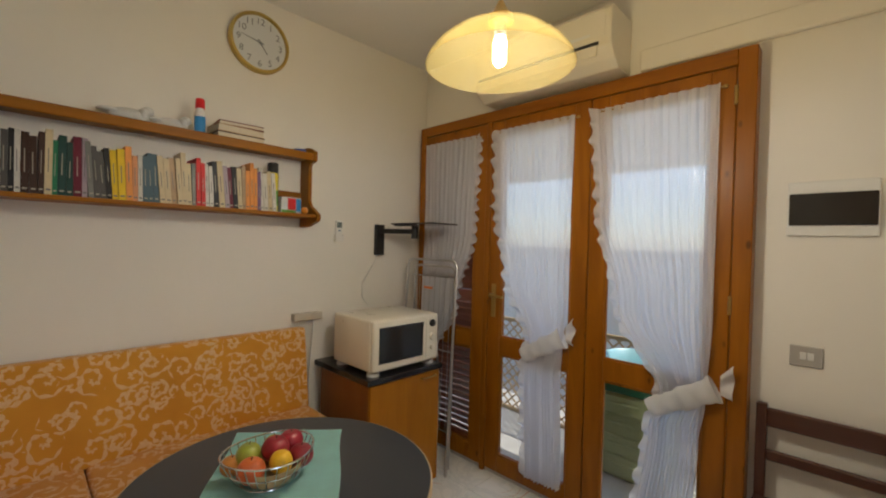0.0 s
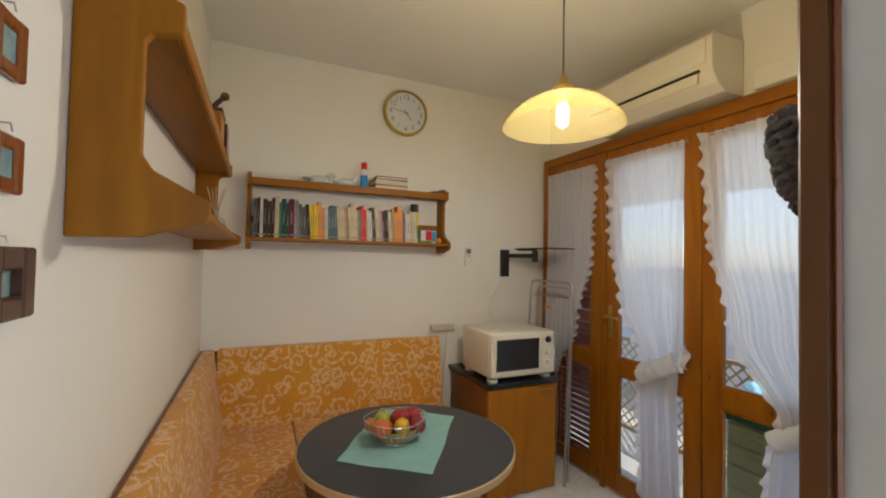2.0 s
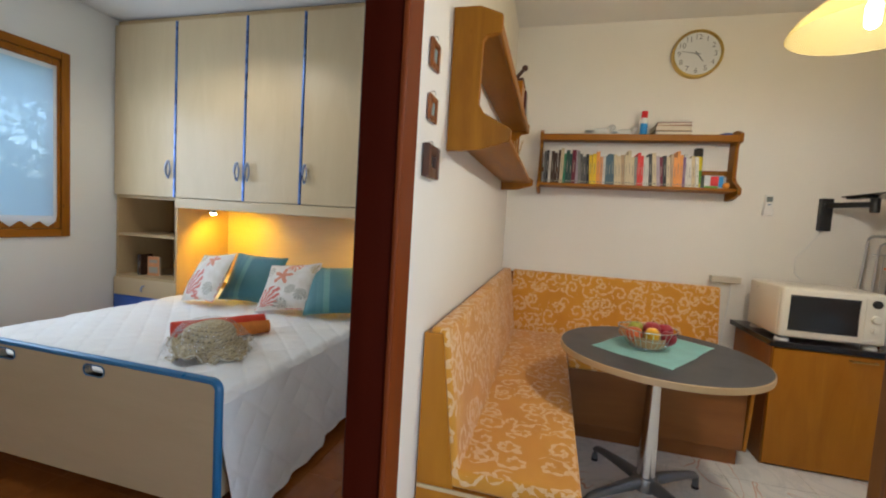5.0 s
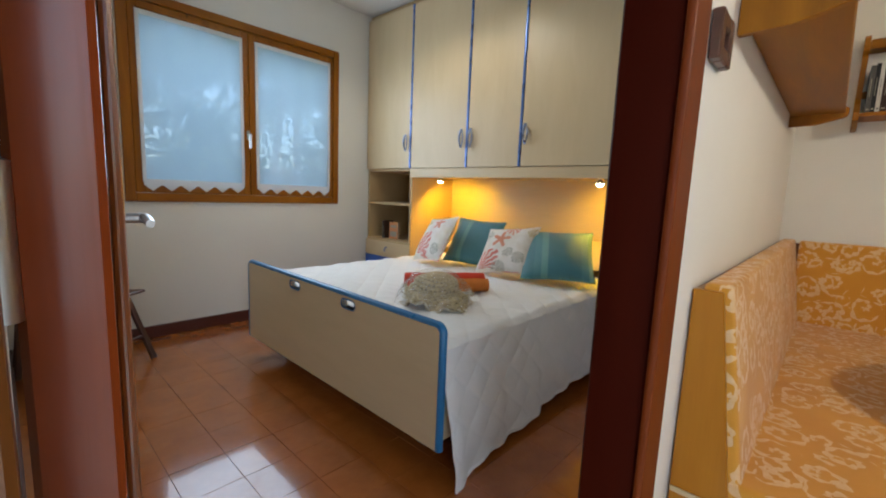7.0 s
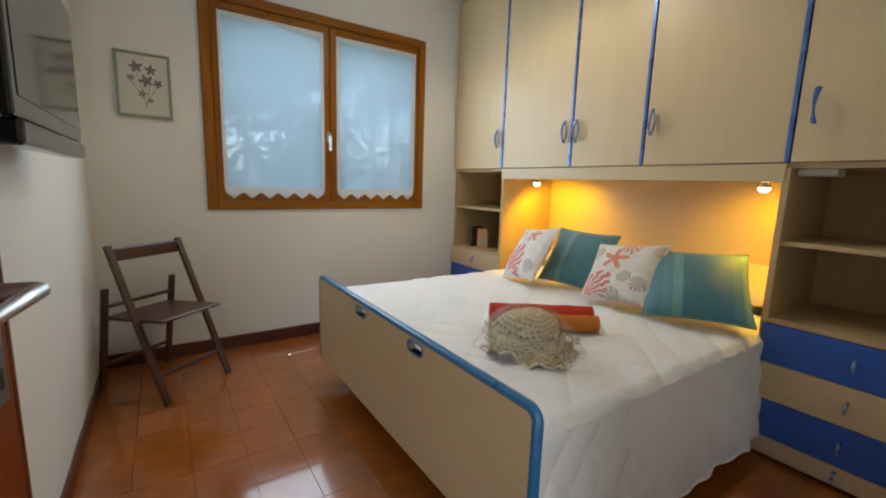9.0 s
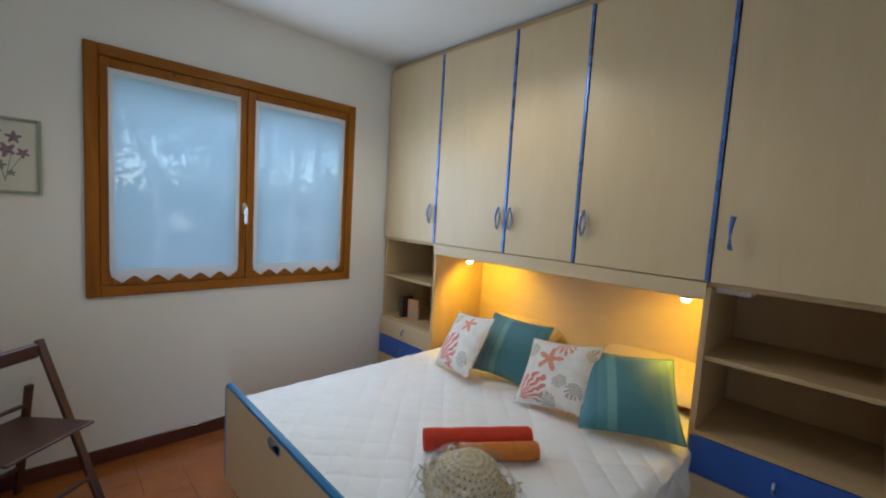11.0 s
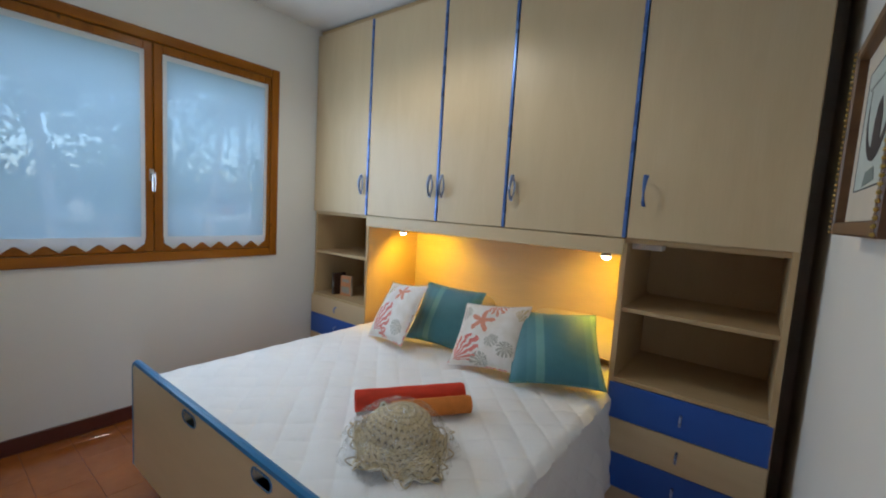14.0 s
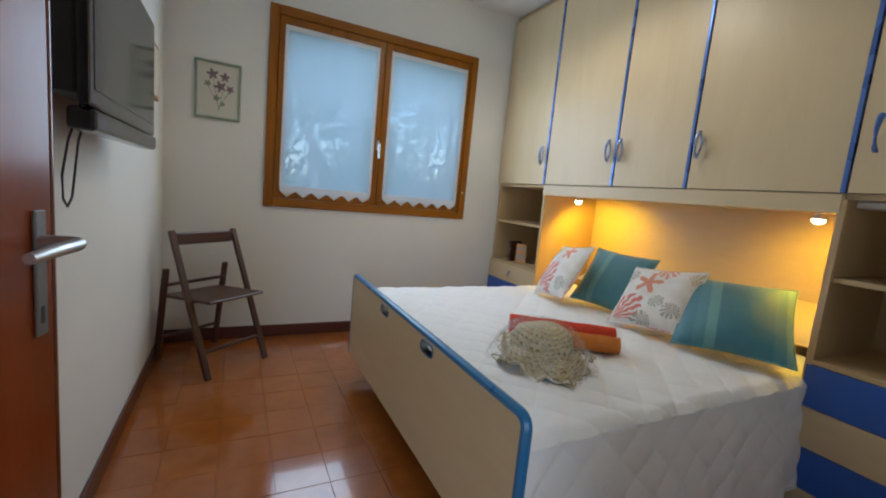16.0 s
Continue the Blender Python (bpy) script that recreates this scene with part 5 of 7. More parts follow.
gb = thing("game_box", (XW + 0.10, 1.035, ZL), "small colourful cardboard game box on the shelf", "box")
part("box_body", box(XW + 0.05, XW + 0.125, 0.975, 1.085, ZL, ZL + 0.085, 0.001), colour("pale_card", (0.60, 0.62, 0.62)), gb)
part("red_panel", box(XW + 0.1252, XW + 0.126, 1.01, 1.055, ZL + 0.02, ZL + 0.08), REDP, gb, "red printed panel")
part("blue_panel", box(XW + 0.1252, XW + 0.126, 1.057, 1.083, ZL + 0.012, ZL + 0.08), BLUEP, gb, "blue printed panel")
part("green_panel", box(XW + 0.1252, XW + 0.126, 0.977, 1.055, ZL + 0.002, ZL + 0.018), GRNP, gb, "green printed strip")
ball = thing("toy_ball", (XW + 0.155, 1.09, ZL), "small orange toy ball on the shelf", "ball")
bm = bmesh.new()
bmesh.ops.create_icosphere(bm, subdivisions=3, radius=0.019)
bmesh.ops.translate(bm, verts=bm.verts, vec=(XW + 0.155, 1.09, ZL + 0.019))
part("ball_skin", bm, colour("orange_rubber", (0.75, 0.28, 0.02)), ball, "", True)

# top tier: bird figurines, air freshener, stacked books, pencil box, tape
GLAZE = plain("pale_grey_ceramic", (0.58, 0.58, 0.56), 0.3, 0, 0.08, 20, 0.05)
for y0, sc in ((0.335, 1.35), (0.485, 1.2)):
    bd = thing("bird_figurine", (XW + 0.09, y0, ZT), "pale grey ceramic bird figurine on the shelf", "figurine", "ceramic birds")
    bm = bmesh.new()
    for (dy, dz, ry, rz) in ((0, 0.026, 0.055, 0.024), (0.048, 0.050, 0.017, 0.016), (0.036, 0.036, 0.016, 0.022), (-0.05, 0.034, 0.030, 0.009)):
        r = bmesh.ops.create_icosphere(bm, subdivisions=3, radius=1.0)
        bmesh.ops.scale(bm, verts=r["verts"], vec=(0.024 * (0.6 if dy > 0.04 else 1) * sc, ry * sc, rz * sc))
        bmesh.ops.translate(bm, verts=r["verts"], vec=(XW + 0.09, y0 + dy * sc, ZT + dz * sc))
    add_lathe(bm, [(0, 0), (0.012, 0), (0.010, 0.008), (0, 0.01)], (XW + 0.09, y0, ZT), 12)
    add_lathe(bm, [(0, 0.0), (0.004, 0.0), (0, 0.014)], (XW + 0.09, y0 + 0.062 * sc, ZT + 0.046 * sc), 8)
    part("bird", bm, GLAZE, bd, "", True)
af = thing("spray_bottle", (XW + 0.115, 0.592, ZT), "white and blue bottle with a red cap on the shelf", "bottle")
part("bottle_body", lathe([(0, 0), (0.020, 0), (0.0225, 0.004), (0.0225, 0.100), (0.017, 0.116), (0.016, 0.124), (0, 0.124)], (XW + 0.115, 0.592, ZT), 24), WHT, af, "", True)
part("bottle_label", lathe([(0.0227, 0.012), (0.0229, 0.012), (0.0229, 0.086), (0.0227, 0.086)], (XW + 0.115, 0.592, ZT), 24), BLUEP, af, "blue printed label", True)
part("bottle_cap", lathe([(0, 0.124), (0.0195, 0.124), (0.0190, 0.164), (0.016, 0.168), (0, 0.168)], (XW + 0.115, 0.592, ZT), 20), REDP, af, "red plastic cap", True)


def flat_book(x, y, z, l, w, t, tone, rot, lab):
    b_ = thing("book", (x, y, z), lab, "book", "stacked books", rot=rot)
    part("cover", boxes([(-w / 2, w / 2, -l / 2, l / 2, 0, 0.0035), (-w / 2, w / 2, -l / 2, l / 2, t - 0.0035, t), (-w / 2, -w / 2 + 0.0025, -l / 2, l / 2, 0.0035, t - 0.0035)]), TONE_MAT[tone], b_, local=True)
    part("pages", box(-w / 2 + 0.002, w / 2 - 0.003, -l / 2 + 0.003, l / 2 - 0.003, 0.0037, t - 0.0037), PAPER, b_, "cream page block", local=True)


flat_book(XW + 0.085, 0.765, ZT, 0.215, 0.13, 0.036, "b", 0, "dark brown book lying flat in a stack")
flat_book(XW + 0.085, 0.760, ZT + 0.0363, 0.215, 0.135, 0.034, "t", 3, "tan book lying flat in a stack")
flat_book(XW + 0.088, 0.770, ZT + 0.0706, 0.20, 0.12, 0.020, "m", -4, "maroon paperback on top of a stack")
pbx = thing("pencil_case", (XW + 0.10, 0.955, ZT), "flat yellow case lying on the shelf", "case")
part("case_body", box(XW + 0.06, XW + 0.135, 0.885, 1.02, ZT, ZT + 0.014, 0.004, 2), YELP, pbx)
tp = thing("adhesive_tape", (XW + 0.115, 1.075, ZT), "roll of blue adhesive tape on the shelf", "tape")
part("roll", lathe([(0.018, 0.0), (0.032, 0.0), (0.034, 0.003), (0.034, 0.022), (0.032, 0.025), (0.018, 0.025), (0.018, 0.0)], (XW + 0.115, 1.075, ZT), 28), colour("dark_blue_tape", (0.01, 0.06, 0.28)), tp, "", True)

# ornaments of the other shelf
Z2, Z3 = S2Z + 0.066, S2Z + 0.388
peg = thing("pepper_mill", (-1.02, YK + 0.075, Z3), "slanting dark turned wooden peg on the shelf", "wooden peg")
bm = tube([(-1.02, YK + 0.085, Z3 + 0.005), (-0.99, YK + 0.13, Z3 + 0.05), (-0.97, YK + 0.165, Z3 + 0.083)], [0.011, 0.009, 0.008], 10)
r = bmesh.ops.create_icosphere(bm, subdivisions=2, radius=0.014)
bmesh.ops.translate(bm, verts=r["verts"], vec=(-0.965, YK + 0.173, Z3 + 0.090))
part("turned_peg", bm, DARKWOOD, peg, "", True)
hb = thing("wooden_box", (-1.22, YK + 0.09, Z3), "small brown wooden box on the shelf", "box")
part("box_body", box(-1.29, -1.15, YK + 0.03, YK + 0.15, Z3, Z3 + 0.10, 0.003), VENEER, hb)
part("box_lid", box(-1.294, -1.146, YK + 0.026, YK + 0.154, Z3 + 0.10, Z3 + 0.112, 0.003), DARKWOOD, hb)
hb2 = thing("wooden_box", (-1.40, YK + 0.09, Z3), "dark maroon lacquered box on the shelf", "box")
part("box_body", box(-1.45, -1.35, YK + 0.03, YK + 0.155, Z3, Z3 + 0.115, 0.003), colour("maroon_lacquer", (0.07, 0.008, 0.012), 0.25), hb2)
SHELLS = tile_mat("mottled_shell_mix", (0.50, 0.42, 0.28), (0.30, 0.34, 0.24), 0.5, 60.0)
jar = thing("glass_jar", (-1.66, YK + 0.095, Z3), "square glass jar filled with pale shells", "jar")
part("shell_fill", box(-1.705, -1.615, YK + 0.055, YK + 0.140, Z3 + 0.004, Z3 + 0.085, 0.008, 2), SHELLS, jar, "mottled pale shells")
pg = part("jar_glass", box(-1.71, -1.61, YK + 0.05, YK + 0.145, Z3, Z3 + 0.10, 0.006, 2), GLASS, jar, "clear glass")
pg.visible_shadow = False
dif = thing("reed_diffuser", (-1.42, YK + 0.12, Z2), "small glass reed diffuser with wooden sticks on the shelf", "reed diffuser")
dg_ = part("bottle", lathe([(0, 0.0), (0.030, 0.0), (0.034, 0.006), (0.034, 0.055), (0.014, 0.068), (0.013, 0.085), (0.011, 0.085), (0.012, 0.066), (0.031, 0.053), (0.031, 0.008), (0, 0.006)], (-1.42, YK + 0.12, Z2), 24), GLASS, dif, "clear glass bottle", True)
dg_.visible_shadow = False
part("scented_oil", lathe([(0, 0.007), (0.030, 0.008), (0.030, 0.038), (0, 0.038)], (-1.42, YK + 0.12, Z2), 24), colour("pale_oil", (0.62, 0.52, 0.36), 0.1), dif, "pale scented oil", True)
for k in range(5):
    a = k * 1.25
    part("reed", tube([(-1.42 - 0.008 * math.cos(a), YK + 0.12 - 0.008 * math.sin(a), Z2 + 0.03), (-1.42 + 0.035 * math.cos(a), YK + 0.12 + 0.035 * math.sin(a), Z2 + 0.185)], 0.0022, 6), EDGEBAND, dif, "thin wooden reed", True)

# three small framed pictures
PRINT = tile_mat("small_blue_green_print", (0.10, 0.22, 0.26), (0.34, 0.42, 0.40), 0.4, 30.0)


def small_frame(x, z, w, h, d, fw, mat, label):
    p = thing("picture_frame", (x, YK, z), label, "picture", "small framed pictures")
    y0, y1 = YK + 0.002, YK + d
    part("frame", boxes([(x - w / 2, x - w / 2 + fw, y0, y1, z - h / 2, z + h / 2), (x + w / 2 - fw, x + w / 2, y0, y1, z - h / 2, z + h / 2), (x - w / 2 + fw, x + w / 2 - fw, y0, y1 - 0.001, z - h / 2, z - h / 2 + fw), (x - w / 2 + fw, x + w / 2 - fw, y0, y1 - 0.001, z + h / 2 - fw, z + h / 2)], 0.003), mat, p)
    part("print", box(x - w / 2 + fw, x + w / 2 - fw, y0, y0 + 0.006, z - h / 2 + fw, z + h / 2 - fw), PRINT, p, "small blue-green print")
    part("hook", tube([(x, YK + 0.001, z + h / 2 + 0.012), (x, YK + 0.012, z + h / 2 + 0.012), (x, YK + 0.014, z + h / 2 + 0.002)], 0.0012, 6), STEEL, p, "small metal hook", True)


small_frame(-0.140, 1.665, 0.072, 0.074, 0.013, 0.018, CASING, "small brown wooden picture frame on the wall")
small_frame(-0.144, 1.525, 0.070, 0.070, 0.013, 0.018, CASING, "small brown wooden picture frame on the wall")
small_frame(-0.145, 1.382, 0.104, 0.088, 0.022, 0.028, DARKWOOD, "deep dark wooden picture frame on the wall")

# wall clock
CK = (XW + 0.003, 0.888, 2.408)
GOLD = plain("brushed_gold_rim", (0.55, 0.40, 0.12), 0.3, 0.8, 0.06, 20, 0.03)
FACE = plain("white_clock_face", (0.66, 0.68, 0.70), 0.4, 0, 0.02, 5, 0.0)
INKB = plain("grey_numeral_ink", (0.20, 0.22, 0.25), 0.5)
clock = thing("wall_clock", CK, "round wall clock with a gold rim and white face", "clock")
clock.rotation_euler = (0, radians(90), 0)
# local axes: z out of the wall, -x up, y along the wall
part("rim", lathe([(0.152, 0.0), (0.153, 0.030), (0.149, 0.040), (0.142, 0.041), (0.136, 0.034), (0.136, 0.022), (0.150, 0.002), (0.152, 0.0)], (0, 0, 0), 72), GOLD, clock, "gold metal rim", True, True)
part("dial", lathe([(0, 0.020), (0.137, 0.020), (0.137, 0.024), (0, 0.024)], (0, 0, 0), 72), FACE, clock, "", False, True)


def lettering(text, size, mat, name, parent, m, label="", depth=0.0006):
    cu = bpy.data.curves.new(name, "FONT")
    cu.body, cu.size, cu.align_x, cu.align_y, cu.extrude = text, size, "CENTER", "CENTER", depth
    tmp = new(name, cu)
    bpy.context.view_layer.update()
    me = bpy.data.meshes.new_from_object(tmp.evaluated_get(bpy.context.evaluated_depsgraph_get()))
    bpy.data.objects.remove(tmp)
    me.transform(m)
    me.materials.append(mat)
    ob = new(name, me)
    ob.parent = parent
    return tagged(ob, label)


upright = Matrix(((0, -1, 0, 0), (1, 0, 0, 0), (0, 0, 1, 0), (0, 0, 0, 1)))
for k in range(1, 13):
    a = radians(30 * k)
    lettering(str(k), 0.047, INKB, "numeral", clock, Matrix.Translation((-0.107 * math.cos(a), 0.107 * math.sin(a), 0.0246)) @ upright, "grey numeral")


def clock_hand(ang, ln, w, z, name):
    a = radians(ang)
    d = Vector((-math.cos(a), math.sin(a), 0))
    n_ = Vector((d.y, -d.x, 0))
    pts = [d * -0.02 + n_ * w, d * ln + n_ * w * 0.5, d * ln - n_ * w * 0.5, d * -0.02 - n_ * w]
    part(name, prism([(p.x, p.y) for p in pts], "z", z, z + 0.0012), INKB, clock, "dark clock pointer", local=True)


clock_hand(143, 0.062, 0.004, 0.0265, "hour_pointer")
clock_hand(280, 0.098, 0.003, 0.0285, "minute_pointer")
part("pivot", lathe([(0, 0.024), (0.006, 0.024), (0.006, 0.031), (0, 0.032)], (0, 0, 0), 16), INKB, clock, "", True, True)

# remote control in its holder
rm = thing("remote_control", (XW, 1.388, 1.445), "white air conditioner remote control in a wall holder", "remote control")
part("holder", boxes([(XW + 0.002, XW + 0.006, 1.360, 1.416, 1.385, 1.470), (XW + 0.006, XW + 0.026, 1.360, 1.364, 1.385, 1.425), (XW + 0.006, XW + 0.026, 1.412, 1.416, 1.385, 1.425), (XW + 0.022, XW + 0.026, 1.364, 1.412, 1.385, 1.420), (XW + 0.006, XW + 0.022, 1.364, 1.412, 1.385, 1.389)], 0.001), WHITE_PL, rm)
part("body", box(XW + 0.007, XW + 0.021, 1.365, 1.411, 1.390, 1.515, 0.004, 2), WHITE_PL, rm)
part("display", box(XW + 0.0212, XW + 0.022, 1.371, 1.405, 1.470, 1.503), colour("grey_display", (0.16, 0.19, 0.18), 0.2), rm, "grey display")
part("button", box(XW + 0.0212, XW + 0.0228, 1.379, 1.397, 1.448, 1.458, 0.001), colour("blue_grey_button", (0.25, 0.32, 0.42)), rm, "grey button")

# television bracket with its glass plate
bk = thing("wall_bracket", (XW, 1.70, 1.41), "black metal swivel wall bracket with a thin plate", "bracket")
part("wall_plate", box(XW + 0.002, XW + 0.035, 1.660, 1.725, 1.305, 1.505, 0.004), BLACK, bk)
part("arm", bar((XW + 0.03, 1.695, 1.462), (-1.93, 1.80, 1.462), 0.03, 0.045), BLACK, bk)
part("arm_joint", lathe([(0, -0.045), (0.022, -0.045), (0.022, 0.035), (0, 0.035)], (-1.925, 1.803, 1.462), 16), BLACK, bk, "", True)
part("top_bar", box(-2.06, -1.90, 1.74, 1.80, 1.498, 1.506), BLACK, bk)
part("plate", box(-2.07, -1.69, 1.72, 1.955, 1.5065, 1.515, 0.003), BLACK_GLOSS, bk, "thin dark plate")

# cabinet with the microwave oven
CX, CY0, CY1 = -1.625, 1.262, 1.758
cabn = thing("base_cabinet", (-1.88, 1.51, 0.0), "honey wood cabinet with a black worktop", "cabinet")
part("body", box(XW + 0.06, CX - 0.020, CY0, CY1, 0.0, 0.660, 0.003), VENEER_RED, cabn)
cd = part("door", box(CX - 0.0195, CX, CY0 + 0.002, CY1 - 0.002, 0.012, 0.656, 0.003), VENEER, cabn)
part("handle", tube([(CX, CY1 - 0.155, 0.632), (CX + 0.022, CY1 - 0.152, 0.632), (CX + 0.024, CY1 - 0.10, 0.632), (CX + 0.022, CY1 - 0.048, 0.632), (CX, CY1 - 0.045, 0.632)], 0.005, 8), BRASS, cd, "small brass bar handle", True)
part("worktop", box(XW + 0.02, CX + 0.012, CY0 - 0.022, CY1 + 0.012, 0.661, 0.692, 0.005, 2), BLACK_STONE, cabn, "black worktop")
mwv = thing("microwave_oven", (-1.83, 1.51, 0.692), "cream microwave oven with a dark window on the cabinet", "microwave oven")
MX, MY0, MY1, MZ0, MZ1 = -1.632, 1.278, 1.748, 0.715, 0.985
part("housing", box(-2.005, MX - 0.03, MY0, MY1, MZ0, MZ1, 0.012, 3), CREAM, mwv, "", True)
part("front_frame", box(MX - 0.031, MX, MY0 + 0.001, MY1 - 0.001, MZ0 + 0.001, MZ1 - 0.001, 0.016, 4), CREAM, mwv, "", True)
part("window", box(MX - 0.004, MX + 0.002, MY0 + 0.040, MY0 + 0.345, MZ0 + 0.045, MZ1 - 0.042, 0.006, 2), SCREEN, mwv, "dark glossy door window")
part("window_rim", tube([(MX + 0.0, MY0 + 0.04, MZ0 + 0.045), (MX + 0.0, MY0 + 0.345, MZ0 + 0.045), (MX + 0.0, MY0 + 0.345, MZ1 - 0.042), (MX + 0.0, MY0 + 0.04, MZ1 - 0.042)], 0.004, 6, True), BLACK, mwv, "", True)
part("control_panel", box(MX - 0.002, MX + 0.002, MY0 + 0.368, MY1 - 0.022, MZ0 + 0.025, MZ1 - 0.022, 0.003), CREAM, mwv)
for zc, rr_, mt in ((MZ1 - 0.052, 0.020, GREEN_D), (MZ1 - 0.130, 0.019, CREAM), (MZ1 - 0.190, 0.014, CREAM)):
    bm = lathe([(0, 0.0), (rr_, 0.0), (rr_, 0.010), (rr_ * 0.85, 0.013), (0, 0.014)], (0, 0, 0), 24)
    bm.transform(Matrix.Translation((MX + 0.002, MY0 + 0.412, zc)) @ Euler((0, radians(90), 0)).to_matrix().to_4x4())
    part("dial", bm, mt if mt is CREAM else BLACK, mwv, "control dial", True)
for xx in (-1.97, -1.68):
    for y_ in (MY0 + 0.04, MY1 - 0.04):
        part("foot", lathe([(0, 0.692 - 0.692), (0.034, 0.0), (0.031, 0.014), (0.018, 0.024), (0, 0.024)], (xx, y_, 0.692), 20), WHITE_PL, mwv, "round white foot", True)

# multiple socket on the wall beside the microwave, with its cable
sk = thing("wall_socket", (XW, 1.20, 0.955), "beige plastic multi-way wall socket with a cable", "wall socket")
part("socket_body", box(XW + 0.002, XW + 0.045, 1.10, 1.275, 0.930, 0.972, 0.005, 2), colour("beige_plastic", (0.55, 0.50, 0.40), 0.4), sk)
for k in range(3):
    for dz in (-0.008, 0.0, 0.008):
        part("socket_hole", lathe([(0, 0), (0.0028, 0), (0.0028, 0.0008), (0, 0.0008)], (XW + 0.030, 1.125 + 0.055 * k + dz, 0.9722), 8), BLACK, sk)
part("cable", tube([(XW + 0.03, 1.22, 0.931), (XW + 0.03, 1.222, 0.85), (XW + 0.025, 1.21, 0.70), (XW + 0.02, 1.20, 0.5), (XW + 0.02, 1.20, 0.3)], 0.004, 8), WHITE_PL, sk, "pale cable", True)
cb = thing("wall_cable", (XW, 1.62, 1.1), "thin white cable hanging on the wall behind the microwave", "cable")
part("wire", tube([(XW + 0.006, 1.70, 1.31), (XW + 0.008, 1.64, 1.22), (XW + 0.008, 1.57, 1.12), (XW + 0.008, 1.575, 1.03), (XW + 0.010, 1.62, 0.98)], 0.003, 8), WHITE_PL, cb, "", True)

# folded clothes airer leaning behind the cabinet
air = thing("clothes_airer", (-1.80, 1.86, 0.0), "folded grey metal clothes airer leaning beside the terrace door", "clothes airer")


def hoop(x0, x1, yb, yt, zt, name, r=0.008):
    pts = [(x0, yb, 0.01), (x0 + 0.01, (yb + yt) / 2, zt * 0.5), (x0 + 0.012, yt, zt - 0.04), (x0 + 0.022, yt, zt - 0.012), (x0 + 0.05, yt, zt), (x1 - 0.05, yt, zt), (x1 - 0.022, yt, zt - 0.012), (x1 - 0.012, yt, zt - 0.04), (x1 - 0.01, (yb + yt) / 2, zt * 0.5), (x1, yb, 0.01)]
    part(name, tube(pts, r, 10), STEEL, air, "grey enamelled steel tube", True)


hoop(-2.06, -1.595, 1.80, 1.865, 1.285, "outer_frame")
hoop(-2.03, -1.64, 1.87, 1.905, 1.245, "inner_frame", 0.007)
for k in range(9):
    x = -2.02 + 0.047 * k
    part("line_wire", tube([(x, 1.885, 0.22 + 0.01 * (k % 2)), (x + 0.004, 1.89, 0.70), (x, 1.905, 1.18)], 0.0022, 6), STEEL, air, "", True)
for z in (0.22, 0.72, 1.18):
    part("cross_bar", tube([(-2.035, 1.886, z), (-1.635, 1.886, z)], 0.004, 6), STEEL, air, "", True)
part("wing", tube([(-1.68, 1.80, 0.12), (-1.66, 1.795, 0.5), (-1.70, 1.80, 0.80), (-1.72, 1.81, 0.86), (-1.85, 1.82, 0.88), (-1.97, 1.82, 0.86), (-1.99, 1.82, 0.5), (-1.98, 1.82, 0.12)], 0.006, 8), STEEL, air, "", True)
part("label_tag", box(-1.88, -1.80, 1.852, 1.8535, 1.10, 1.115), colour("orange_label", (0.75, 0.25, 0.08)), air, "small orange label")

# pendant lamp
LX, LY = -0.650, 0.970
pl = thing("pendant_lamp", (LX, LY, 1.9), "hanging lamp with a yellow-white glass shade and lit bulb", "pendant lamp")


def shade_mat(name):
    m, n, l, b = nodes_of(name)
    ge = n.new("ShaderNodeTexCoord").outputs["Object"]
    f = noise_of(n, l, ge, 9.0, 4)
    col = ramp(n, l, f, [(0.3, (0.88, 0.74, 0.34)), (0.7, (0.92, 0.82, 0.48))])
    l.new(col, b.inputs["Base Color"])
    b.inputs["Roughness"].default_value = 0.25
    tl = n.new("ShaderNodeBsdfTranslucent")
    l.new(col, tl.inputs[0])
    frost = n.new("ShaderNodeMixShader")
    frost.inputs[0].default_value = 0.5
    l.new(b.outputs[0], frost.inputs[1])
    l.new(tl.outputs[0], frost.inputs[2])
    tr = n.new("ShaderNodeBsdfTransparent")
    tr.inputs[0].default_value = (0.84, 0.78, 0.60, 1)
    mx = n.new("ShaderNodeMixShader")
    mx.inputs[0].default_value = 0.075
    l.new(tr.outputs[0], mx.inputs[1])
    l.new(frost.outputs[0], mx.inputs[2])
    l.new(mx.outputs[0], n["Material Output"].inputs[0])
    return m


SHADE = shade_mat("yellow_white_frosted_glass")
prof_o = [(0.030, 0.122), (0.06, 0.116), (0.10, 0.101), (0.145, 0.076), (0.18, 0.047), (0.203, 0.018), (0.211, 0.0)]
prof_i = [(r - 0.005, z - 0.002) for r, z in prof_o][::-1]
part("shade", lathe(prof_o + prof_i + [prof_o[0]], (LX, LY, 1.895), 72), SHADE, pl, "yellow-white frosted glass shade", True)
part("cap", lathe([(0, 0.120), (0.034, 0.124), (0.036, 0.142), (0.024, 0.152), (0.018, 0.165), (0.008, 0.185), (0, 0.185)], (LX, LY, 1.895), 28), colour("ochre_lamp_cap", (0.50, 0.33, 0.10), 0.4), pl, "ochre cap", True)
part("cord", tube([(LX, LY, 2.068), (LX, LY, HC - 0.05)], 0.003, 8), colour("grey_cord", (0.16, 0.14, 0.12)), pl, "", True)
part("ceiling_rose", lathe([(0, 0.0), (0.02, 0.0), (0.045, 0.035), (0.045, 0.048), (0, 0.048)], (LX, LY, HC - 0.05), 24), WHITE_PL, pl, "", True)
